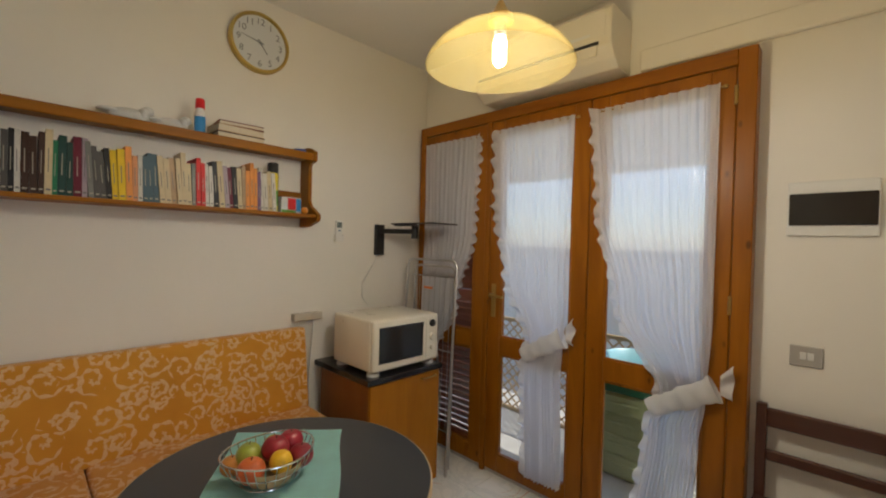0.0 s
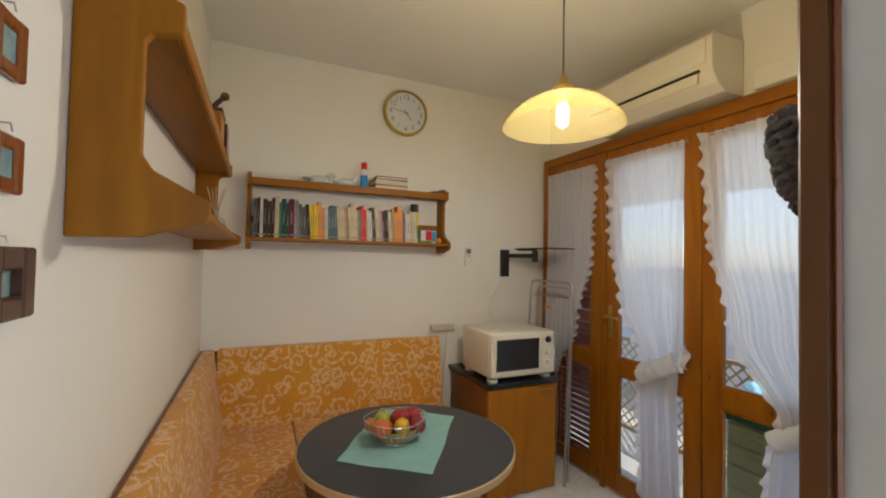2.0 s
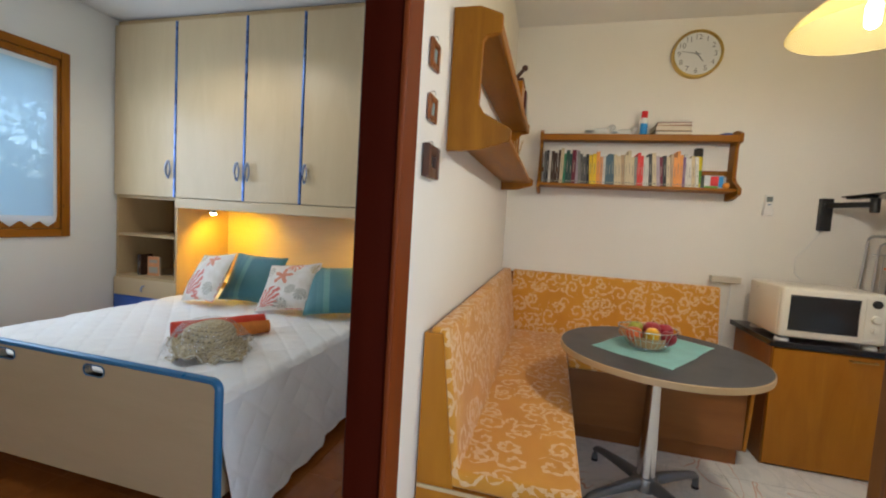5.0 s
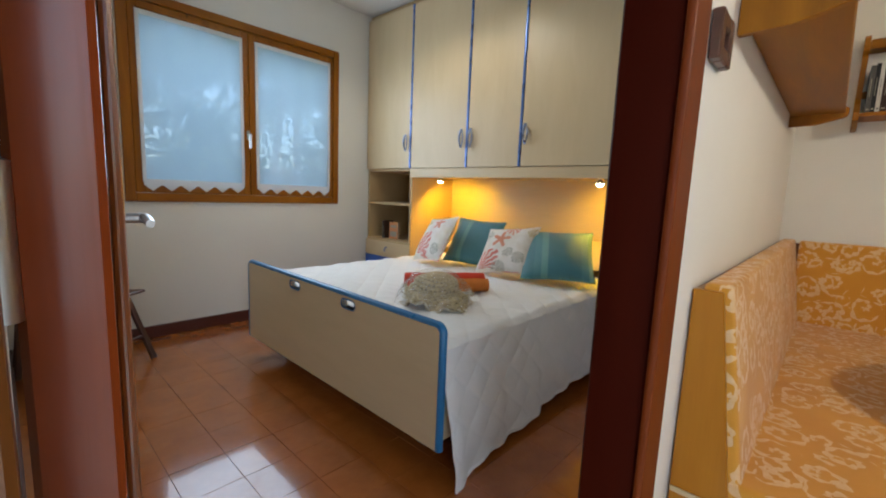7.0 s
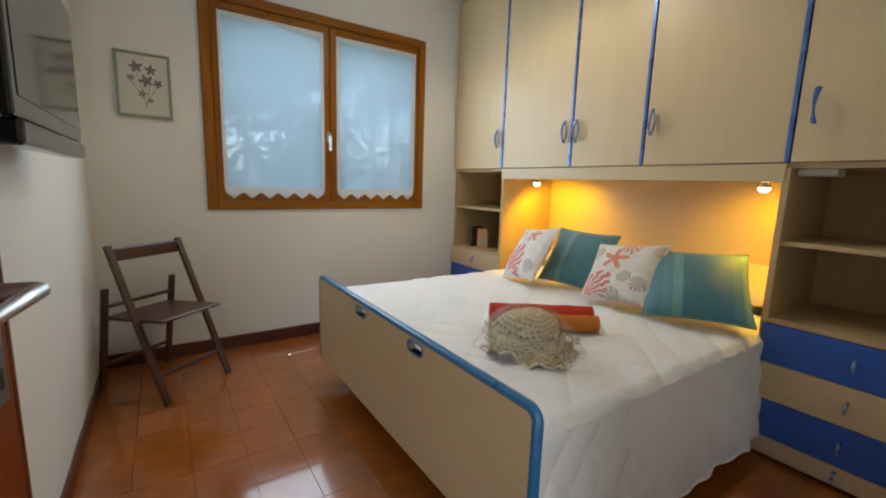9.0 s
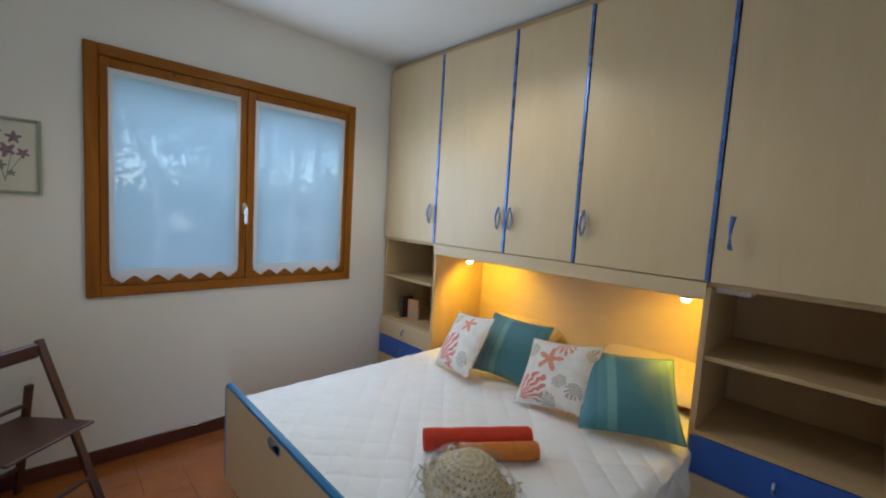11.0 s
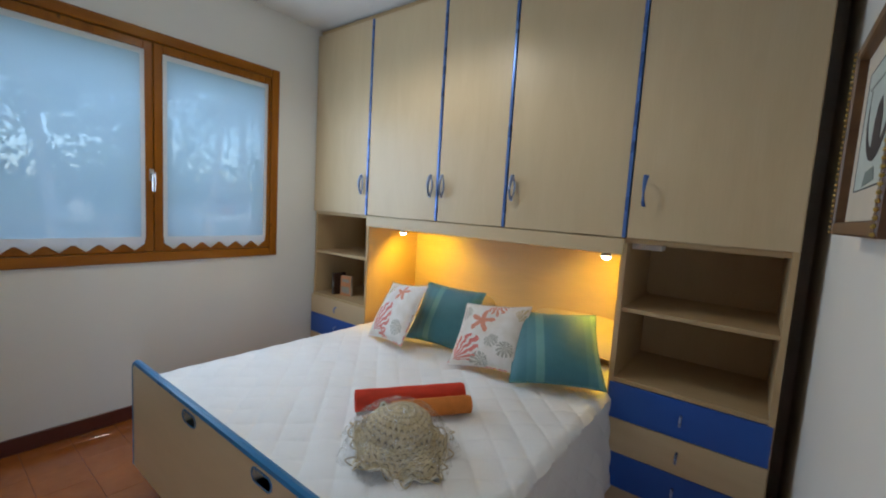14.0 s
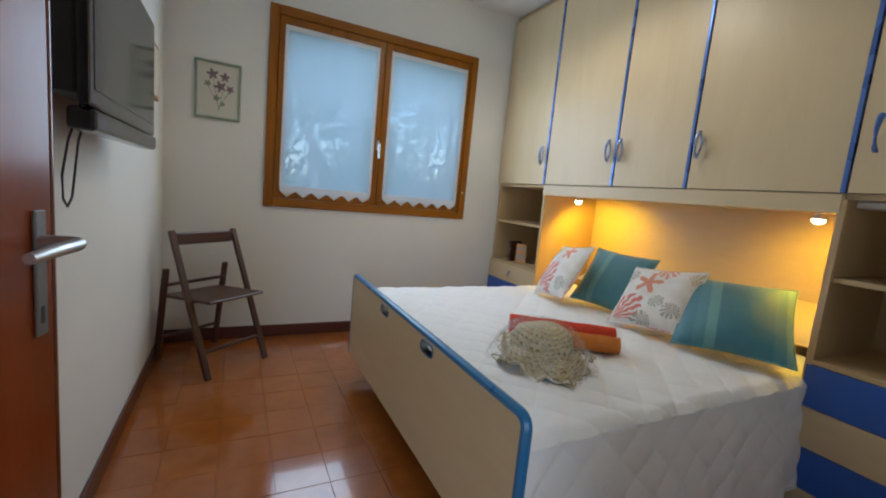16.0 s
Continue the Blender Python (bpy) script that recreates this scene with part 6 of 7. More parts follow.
part("socket", lathe([(0, 0.085), (0.017, 0.085), (0.017, 0.124), (0, 0.124)], (LX, LY, 1.895), 20), WHITE_PL, pl, "", True)
part("bulb", lathe([(0, 0.002), (0.010, 0.003), (0.0185, 0.012), (0.0195, 0.03), (0.0195, 0.07), (0.014, 0.084), (0, 0.086)], (LX, LY, 1.895), 24), glow("lit_bulb", (1.0, 0.80, 0.48), 14.0), pl, "lit frosted bulb", True)

# air conditioner
ac = thing("air_conditioner", (-1.08, YN, 2.28), "cream wall-mounted air conditioner above the terrace door", "air conditioner")
AX0, AX1, AZ0 = -1.52, -0.712, 2.232
apf = [(YN - 0.003, 0.0), (YN - 0.14, 0.0), (YN - 0.195, 0.035), (YN - 0.232, 0.085), (YN - 0.238, 0.12), (YN - 0.238, 0.245), (YN - 0.225, 0.265), (YN - 0.003, 0.270)]
part("housing", prism([(y, AZ0 + z) for y, z in apf], "x", AX0, AX1, 0.004), CREAM, ac)
part("front_panel", box(AX0 + 0.03, AX1 - 0.03, YN - 0.2425, YN - 0.2385, AZ0 + 0.125, AZ0 + 0.245, 0.0015), CREAM, ac)
part("vane", bar((AX0 + 0.05, YN - 0.236, AZ0 + 0.066), (AX1 - 0.07, YN - 0.236, AZ0 + 0.066), 0.05, 0.006, 0.001), CREAM, ac)
part("outlet", box(AX0 + 0.04, AX1 - 0.06, YN - 0.2405, YN - 0.225, AZ0 + 0.092, AZ0 + 0.106), BLACK, ac, "dark air outlet slot")
part("display", box(AX1 - 0.21, AX1 - 0.10, YN - 0.2427, YN - 0.2425 + 0.0, AZ0 + 0.135, AZ0 + 0.15), WHITE_PL, ac)

# fuse box, light switch
fz = thing("fuse_box", (0.03, YN, 1.55), "white wall fuse box with a smoked cover", "fuse box")
part("frame", box(-0.098, 0.152, YN - 0.014, YN - 0.001, 1.452, 1.658, 0.005, 2), WHITE_PL, fz)
part("cover", box(-0.092, 0.148, YN - 0.024, YN - 0.0145, 1.492, 1.612, 0.004, 2), colour("smoked_plastic", (0.025, 0.020, 0.015), 0.18), fz, "smoked brown plastic cover")
ou = thing("light_switch", (-0.03, YN, 0.995), "grey wall switch plate with two buttons", "light switch")
part("plate", box(-0.076, 0.020, YN - 0.010, YN - 0.001, 0.958, 1.036, 0.003), GREY_PL, ou)
for k in range(2):
    part("button", box(-0.046 + 0.022 * k, -0.028 + 0.022 * k, YN - 0.0135, YN - 0.0102, 0.984, 1.012, 0.001), WHITE_PL, ou, "white switch button")

# place mat, wire basket, fruit
MATF = plain("turquoise_napkin_cloth", (0.50, 0.88, 0.84), 0.9, 0, 0.07, 14, 0.4, 500)
mat_t = thing("place_mat", (-1.02, 0.56, 0.7037), "turquoise cloth napkin spread on the table", "place mat")
pa, pb, pc = Vector((-0.775, 0.555)), Vector((-0.985, 0.275)), Vector((-1.225, 0.845))


def mat_fn(u, v):
    p = pa + (pb - pa) * u + (pc - pa) * v
    e = 0.006 * math.sin(v * 9 + 1) * (u - 0.5) + 0.004 * math.sin(u * 11)
    return (p.x + e, p.y + e * 0.6, 0.7072 + 0.0012 * math.sin(u * 8 + v * 5) + 0.001 * math.sin(v * 23))


mb = sheet(mat_fn, 30, 40)
bmesh.ops.solidify(mb, geom=mb.faces[:], thickness=0.0012)
part("cloth", mb, MATF, mat_t, "", True)
BXc, BYc, BZc = -1.075, 0.520, 0.7098
bw = thing("fruit_basket", (BXc, BYc, BZc), "oval steel wire fruit basket on the napkin", "fruit basket")


def oval(r, z, n=40, wob=0.0):
    return [(BXc + r * 1.0 * (1 + wob * math.cos(3 * a)) * math.cos(a), BYc + r * 1.15 * (1 + wob * math.cos(3 * a)) * math.sin(a), BZc + z) for a in (2 * math.pi * i / n for i in range(n))]


part("rim", tube(oval(0.108, 0.086, wob=0.04), 0.0028, 8, True), CHROME, bw, "", True)
part("base_ring", tube(oval(0.062, 0.003), 0.0025, 8, True), CHROME, bw, "", True)
part("middle_ring", tube(oval(0.092, 0.045, wob=0.03), 0.0018, 6, True), CHROME, bw, "", True)
for k in range(28):
    a = 2 * math.pi * k / 28
    pts = [(BXc + r * (1 + w * math.cos(3 * a)) * math.cos(a), BYc + r * 1.15 * (1 + w * math.cos(3 * a)) * math.sin(a), BZc + z) for r, z, w in ((0.062, 0.003, 0), (0.080, 0.022, 0.01), (0.092, 0.045, 0.03), (0.104, 0.070, 0.04), (0.108, 0.086, 0.04))]
    part("wire", tube(pts, 0.0013, 5), CHROME, bw, "", True)
part("paper_liner", lathe([(0, 0.004), (0.060, 0.006), (0.084, 0.036), (0.090, 0.056), (0.088, 0.056), (0.081, 0.036), (0.058, 0.009), (0, 0.007)], (BXc, BYc, BZc), 36), colour("tan_paper_liner", (0.55, 0.38, 0.20), 0.8), bw, "tan paper liner", True)


def fruit(name, x, y, z, r, c, label, sy=1.0, cat="fruit"):
    t = thing(name, (BXc + x, BYc + y, BZc + z), label, cat, "fruit in the basket")
    prof = [(r * math.sin(math.pi * i / 14) * (1 + 0.06 * math.sin(math.pi * i / 14)), -r * sy * math.cos(math.pi * i / 14) - (0.18 * r * math.exp(-(((14 - i) / 1.6) ** 2)))) for i in range(15)]
    prof[0], prof[-1] = (0, prof[0][1]), (0, prof[-1][1])
    m = tile_mat(name + "_skin", scaled(c, 0.8), scaled(c, 1.15), 0.28, 40.0)
    part("flesh", lathe(prof, (BXc + x, BYc + y, BZc + z), 22), m, t, "", True)
    if name != "lemon":
        part("stalk", tube([(BXc + x, BYc + y, BZc + z + r * sy * 0.7), (BXc + x + 0.003, BYc + y + 0.002, BZc + z + r * sy * 1.1)], 0.0015, 6), DARKWOOD, t, "thin brown stalk", True)


fruit("apple", 0.0, 0.015, 0.083, 0.036, (0.30, 0.02, 0.03), "dark red apple in the wire basket")
fruit("apple", -0.03, 0.075, 0.075, 0.034, (0.33, 0.02, 0.035), "dark red apple in the wire basket")
fruit("apple", 0.035, 0.075, 0.058, 0.033, (0.26, 0.02, 0.03), "dark red apple in the wire basket")
fruit("peach", 0.025, -0.062, 0.058, 0.035, (0.62, 0.14, 0.04), "red and orange peach in the wire basket")
fruit("pear", -0.035, -0.045, 0.068, 0.033, (0.36, 0.40, 0.05), "green pear in the wire basket", 1.2)
fruit("pear", -0.045, 0.03, 0.07, 0.028, (0.33, 0.42, 0.05), "small green pear in the wire basket", 1.15)
fruit("lemon", 0.058, 0.005, 0.070, 0.029, (0.80, 0.46, 0.02), "yellow-orange lemon in the wire basket", 1.15)
fruit("peach", -0.05, -0.085, 0.05, 0.028, (0.60, 0.25, 0.05), "orange peach in the wire basket")

# dark wooden chair against the wall
kc = thing("dining_chair", (0.05, 1.86, 0.0), "dark-stained wooden chair standing against the wall", "chair")
for x in (-0.150, 0.225):
    part("back_post", bar((x, 2.045, 0.0), (x, 2.062, 0.80), 0.030, 0.034), DARKWOOD, kc)
    part("leg", bar((x, 1.68, 0.0), (x, 1.68, 0.43), 0.032, 0.032), DARKWOOD, kc)
part("top_rail", box(-0.134, 0.209, 2.046, 2.070, 0.715, 0.785, 0.005), DARKWOOD, kc)
part("lower_rail", box(-0.134, 0.209, 2.044, 2.066, 0.585, 0.625, 0.005), DARKWOOD, kc)
part("seat", box(-0.165, 0.240, 1.66, 2.03, 0.43, 0.452, 0.006), DARKWOOD, kc)
part("apron", box(-0.134, 0.209, 1.672, 1.690, 0.375, 0.428, 0.003), DARKWOOD, kc)

# woven heart hanging on the corner casing
GREYW = tile_mat("grey_braided_fibre", (0.085, 0.075, 0.068), (0.19, 0.165, 0.15), 0.8, 40.0)
hx, hy = XP - 0.043, YH + 0.045
wk = thing("woven_ornament", (hx, hy, 1.55), "hanging ornament woven from dark grey braided cord", "ornament")
for k in range(15):
    f = k / 14
    z = 1.492 + 0.108 * f
    r = 0.008 + 0.028 * math.sin(math.pi * min(1, 0.04 + 0.58 * f)) ** 0.8 if f < 0.85 else 0.034 - 0.10 * (f - 0.85)
    pts = [(hx + r * math.cos(a) * 0.98, hy + r * math.sin(a) * 0.95, z + 0.006 * math.sin(a * 2 + k) + 0.003 * math.sin(a * 9 + k * 2)) for a in (2 * math.pi * i / 36 for i in range(36))]
    part("braid", tube(pts, [0.0056 + 0.0018 * math.sin(i * 2.1 + k) for i in range(36)], 7, True), GREYW, wk, "", True)
part("core", lathe([(0, 1.498), (0.017, 1.512), (0.032, 1.560), (0.030, 1.594), (0.015, 1.606), (0, 1.606)], (hx, hy, 0), 20), GREYW, wk, "", True)
part("peg", tube([(hx + 0.002, hy + 0.012, 1.598), (hx, hy + 0.010, 1.640)], 0.0055, 12), DARKWOOD, wk, "dark wooden peg", True)
wh = thing("passage_picture", (0.44, YH, 1.32), "narrow dark picture frame on the passage wall", "picture")
part("frame", box(0.418, 0.60, YH - 0.016, YH - 0.001, 1.235, 1.42, 0.003), DARKWOOD, wh)
part("print", box(0.436, 0.582, YH - 0.0175, YH - 0.0162, 1.253, 1.402), PRINT, wh, "small blue-green print")

# ================================================================ bedroom things
def cushion_mat_coral(name, motifs):
    """Pale cotton printed with sea motifs; each is (kind, x, y, size, turn, colour) on the unit square of the cushion's face."""
    m, n, l, b = nodes_of(name)
    uv = uv_of(n, l, 1 / 0.39, 1 / 0.36, False)
    wob = n.new("ShaderNodeTexNoise")
    wob.inputs["Scale"].default_value = 16.0
    l.new(uv, wob.inputs["Vector"])
    wv = n.new("ShaderNodeVectorMath")
    wv.operation = "MULTIPLY_ADD"
    l.new(wob.outputs["Color"], wv.inputs[0])
    wv.inputs[1].default_value = (0.06, 0.06, 0)
    l.new(uv, wv.inputs[2])
    speck = noise_of(n, l, uv, 55.0, 3, 0.6)
    col = ramp(n, l, noise_of(n, l, uv, 5.0, 3), [(0.35, (0.70, 0.65, 0.58)), (0.65, (0.79, 0.76, 0.72))])
    for kind, x, y, size, turn, c in motifs:
        mp = n.new("ShaderNodeMapping")
        mp.vector_type = "TEXTURE"
        mp.inputs["Location"].default_value = (x + 0.03, y + 0.03, 0)
        mp.inputs["Rotation"].default_value = (0, 0, radians(turn))
        mp.inputs["Scale"].default_value = (size, size, 1)
        l.new(wv.outputs[0], mp.inputs["Vector"])
        sp = n.new("ShaderNodeSeparateXYZ")
        l.new(mp.outputs[0], sp.inputs[0])
        rad = maths(n, l, "SQRT", maths(n, l, "ADD", maths(n, l, "POWER", sp.outputs[0], 2.0), maths(n, l, "POWER", sp.outputs[1], 2.0)))
        ang = maths(n, l, "ARCTAN2", sp.outputs[1], sp.outputs[0])
        if kind == "coral":        # a fan of forking twigs round the local x axis
            fork = maths(n, l, "COSINE", maths(n, l, "ADD", maths(n, l, "MULTIPLY", ang, 22.0), maths(n, l, "MULTIPLY", maths(n, l, "SINE", maths(n, l, "MULTIPLY", rad, 26.0)), 0.7)))
            on = maths(n, l, "GREATER_THAN", maths(n, l, "ADD", fork, maths(n, l, "MULTIPLY", maths(n, l, "SUBTRACT", 1.0, rad), 0.7)), 0.05)
            edge = maths(n, l, "SUBTRACT", maths(n, l, "SUBTRACT", 1.0, rad), maths(n, l, "MULTIPLY", maths(n, l, "ABSOLUTE", ang), 0.42))
            on = maths(n, l, "MULTIPLY", on, maths(n, l, "GREATER_THAN", edge, 0.12))
            on = maths(n, l, "MULTIPLY", on, maths(n, l, "LESS_THAN", maths(n, l, "ABSOLUTE", ang), 0.85))
        elif kind == "star":
            arm = maths(n, l, "POWER", maths(n, l, "ABSOLUTE", maths(n, l, "COSINE", maths(n, l, "MULTIPLY", ang, 2.5))), 2.2)
            on = maths(n, l, "LESS_THAN", rad, maths(n, l, "MULTIPLY_ADD", arm, 0.68, 0.28))
        else:                      # a ribbed shell
            rib = maths(n, l, "GREATER_THAN", maths(n, l, "SINE", maths(n, l, "MULTIPLY", ang, 14.0)), -0.3)
            on = maths(n, l, "MULTIPLY", rib, maths(n, l, "LESS_THAN", maths(n, l, "ADD", rad, maths(n, l, "MULTIPLY", maths(n, l, "COSINE", ang), 0.25)), 0.75))
        tone = ramp(n, l, speck, [(0.35, scaled(c, 0.75)), (0.65, scaled(c, 1.25))])
        col = mixc(n, l, maths(n, l, "MULTIPLY", on, 0.88), col, tone)
    l.new(col, b.inputs["Base Color"])
    b.inputs["Roughness"].default_value = 0.9
    bump_of(n, l, b, maths(n, l, "ADD", noise_of(n, l, uv, 300.0, 1), maths(n, l, "MULTIPLY", noise_of(n, l, uv, 5.0, 3), 4.0)), 0.3, 0.002)
    return m


def cushion_mat_teal(name):
    m, n, l, b = nodes_of(name)
    uv = uv_of(n, l, 1, 1, False)
    sp = n.new("ShaderNodeSeparateXYZ")
    l.new(uv, sp.inputs[0])
    t = maths(n, l, "FRACT", maths(n, l, "MULTIPLY_ADD", sp.outputs[0], 3.6, 0.15))
    st = ramp(n, l, t, [(0.0, (0.060, 0.215, 0.265)), (0.40, (0.060, 0.215, 0.265)), (0.42, (0.085, 0.265, 0.300)), (0.56, (0.085, 0.265, 0.300)), (0.58, (0.170, 0.380, 0.370)), (0.70, (0.170, 0.380, 0.370)), (0.72, (0.060, 0.215, 0.265))])
    l.new(mixc(n, l, maths(n, l, "MULTIPLY", noise_of(n, l, uv, 30, 3), 0.3), st, (0.01, 0.09, 0.13)), b.inputs["Base Color"])
    b.inputs["Roughness"].default_value = 0.48
    b.inputs["Sheen Weight"].default_value = 0.4
    bump_of(n, l, b, maths(n, l, "ADD", noise_of(n, l, uv, 600.0, 1), maths(n, l, "MULTIPLY", noise_of(n, l, uv, 9.0, 3), 5.0)), 0.3, 0.003)
    return m


RED_C, ORA_C, TAN_C, GREY_C = (0.62, 0.13, 0.10), (0.66, 0.22, 0.12), (0.52, 0.42, 0.20), (0.36, 0.35, 0.29)
CORAL_A = cushion_mat_coral("coral_print_cotton", (("coral", 0.24, 0.10, 0.66, 58, RED_C), ("star", 0.64, 0.80, 0.17, 20, ORA_C), ("coral", 0.22, 0.74, 0.30, 80, TAN_C), ("shell", 0.84, 0.26, 0.16, 60, GREY_C), ("star", 0.50, 0.07, 0.12, 40, RED_C), ("shell", 0.12, 0.62, 0.12, 0, TAN_C)))
CORAL_B = cushion_mat_coral("coral_and_starfish_cotton", (("coral", 0.07, 0.05, 0.55, 48, RED_C), ("star", 0.38, 0.66, 0.20, 10, ORA_C), ("coral", 0.52, 1.05, 0.36, -80, ORA_C), ("shell", 0.58, 0.40, 0.12, 90, GREY_C), ("shell", 0.80, 0.30, 0.15, 70, GREY_C), ("coral", 0.88, 0.72, 0.28, 75, TAN_C), ("shell", 0.10, 0.80, 0.16, 20, GREY_C), ("shell", 0.50, 0.06, 0.17, 0, GREY_C)))
TEAL = cushion_mat_teal("teal_striped_satin")
CREAMC = plain("cream_cotton", (0.68, 0.58, 0.40), 0.9, 0, 0.06, 9, 0.4, 400)


def cushion(bottom, along, lean, w, h, t, mat, label, name="cushion", group="cushions on the bed", seed=0, spin=0.0):
    """A pillow whose lower edge is centred at bottom, runs at the angle along, leans back by lean and is turned by spin degrees."""
    a = Vector((math.sin(radians(along)), math.cos(radians(along)), 0))
    back = Vector((-a.y, a.x, 0))
    up = Vector((0, 0, 1)) * math.sin(radians(lean)) + back * math.cos(radians(lean))
    nrm = a.cross(up)
    if nrm.x < 0:
        nrm = -nrm
    cs, sn = math.cos(radians(spin)), math.sin(radians(spin))
    o = Vector(bottom) + up * (w / 2 * abs(sn) * 0.35)
    a, up = a * cs + up * sn, up * cs - a * sn
    c = thing(name, bottom, label, name, group)
    rnd = random.Random(seed)
    p1, p2 = rnd.uniform(0, 6), rnd.uniform(0, 6)
    for nm, sg in (("front", 1), ("back", -1)):
        def fn(u, v):
            x, y = 2 * u - 1, 2 * v - 1
            puff = max(0.0, (1 - abs(x) ** 2.6)) ** 0.62 * max(0.0, (1 - abs(y) ** 2.6)) ** 0.62
            pin = 1 - 0.07 * (1 - y * y) * abs(x) ** 3
            pin2 = 1 - 0.07 * (1 - x * x) * abs(y) ** 3
            q = o + a * (x * w / 2 * pin) + up * (h / 2 + y * h / 2 * pin2) + nrm * (t / 2 + sg * t / 2 * puff * (1 + 0.10 * math.sin(3 * x + p1) * math.cos(2 * y + p2)))
            return q
        bm = sheet(fn, 26, 26)
        lay = bm.loops.layers.uv.verify()
        bm.verts.index_update()
        for f in bm.faces:
            for lp in f.loops:
                i, j = divmod(lp.vert.index, 27)
                lp[lay].uv = (i / 26 * w, j / 26 * h)
        if sg < 0:
            bmesh.ops.reverse_faces(bm, faces=bm.faces)
        part(nm, bm, mat, c, "", True)
    rim = []
    for k in range(80):
        f = k / 20
        s, g = int(f), f - int(f)
        x, y = [(2 * g - 1, -1), (1, 2 * g - 1), (1 - 2 * g, 1), (-1, 1 - 2 * g)][s]
        pin = 1 - 0.07 * (1 - y * y) * abs(x) ** 3
        pin2 = 1 - 0.07 * (1 - x * x) * abs(y) ** 3
        rim.append(o + a * (x * w / 2 * pin) + up * (h / 2 + y * h / 2 * pin2) + nrm * (t / 2))
    part("piping", tube(rim, 0.004, 6, True), mat, c, "", True)


ZQ = 0.541
cushion((-1.92, -1.38, ZQ), 0, 24, 0.62, 0.36, 0.13, CREAMC, "cream bed pillow behind the cushions", "pillow", "bed pillows", 9)
cushion((-1.92, -2.28, ZQ), 0, 24, 0.62, 0.36, 0.13, CREAMC, "cream bed pillow behind the cushions", "pillow", "bed pillows", 10)
cushion((-1.335, -2.200, ZQ), 20.8, 60, 0.395, 0.36, 0.11, CORAL_A, "white cushion printed with red corals and shells", seed=1, spin=8.7)
cushion((-1.505, -1.975, ZQ), -6.5, 57, 0.400, 0.37, 0.11, TEAL, "teal satin cushion with lighter stripes", seed=2, spin=-1.5)
cushion((-1.365, -1.575, ZQ), 0.5, 50, 0.375, 0.36, 0.11, CORAL_B, "white cushion printed with red corals and a starfish", seed=3, spin=9.0)
cushion((-1.428, -1.224, ZQ), -27.9, 40, 0.425, 0.41, 0.12, TEAL, "teal satin cushion with lighter stripes", seed=4, spin=1.8)


def towel_roll(p, q, r, mat, label):
    p, q = Vector(p), Vector(q)
    t = thing("rolled_towel", tuple(p.lerp(q, 0.5) - Vector((0, 0, r))), label, "towel", "rolled towels on the bed")
    d = (q - p).normalized()
    s = d.cross(Vector((0, 0, 1)))
    bm = bmesh.new()
    prof = []
    for i in range(64):
        a = i / 63 * 6.283 * 3.2
        rr_ = r * (0.25 + 0.75 * i / 63)
        prof.append((math.cos(a) * rr_, math.sin(a) * rr_))
    rows = []
    for k in range(9):
        o = p.lerp(q, k / 8)
        rows.append([bm.verts.new(o + s * x * (1 + 0.03 * math.sin(k * 1.7)) + Vector((0, 0, 1)) * (z * (0.93 + 0.03 * math.sin(k * 2.3)))) for x, z in prof])
    for k in range(8):
        for i in range(63):
            bm.faces.new((rows[k][i], rows[k + 1][i], rows[k + 1][i + 1], rows[k][i + 1]))
    bmesh.ops.recalc_face_normals(bm, faces=bm.faces)
    bmesh.ops.solidify(bm, geom=bm.faces[:], thickness=0.005)
    part("terry_cloth", bm, mat, t, "", True)


TRED = plain("red_terry", (0.62, 0.055, 0.025), 0.95, 0, 0.12, 30, 0.9, 260)
TORG = plain("orange_terry", (0.62, 0.20, 0.035), 0.95, 0, 0.12, 30, 0.9, 260)
towel_roll((-0.675, -1.735, ZQ + 0.052), (-1.035, -1.480, ZQ + 0.052), 0.052, TRED, "rolled red terry towel on the bedspread")
towel_roll((-0.730, -1.590, ZQ + 0.044), (-0.985, -1.410, ZQ + 0.044), 0.043, TORG, "rolled orange terry towel on the bedspread")


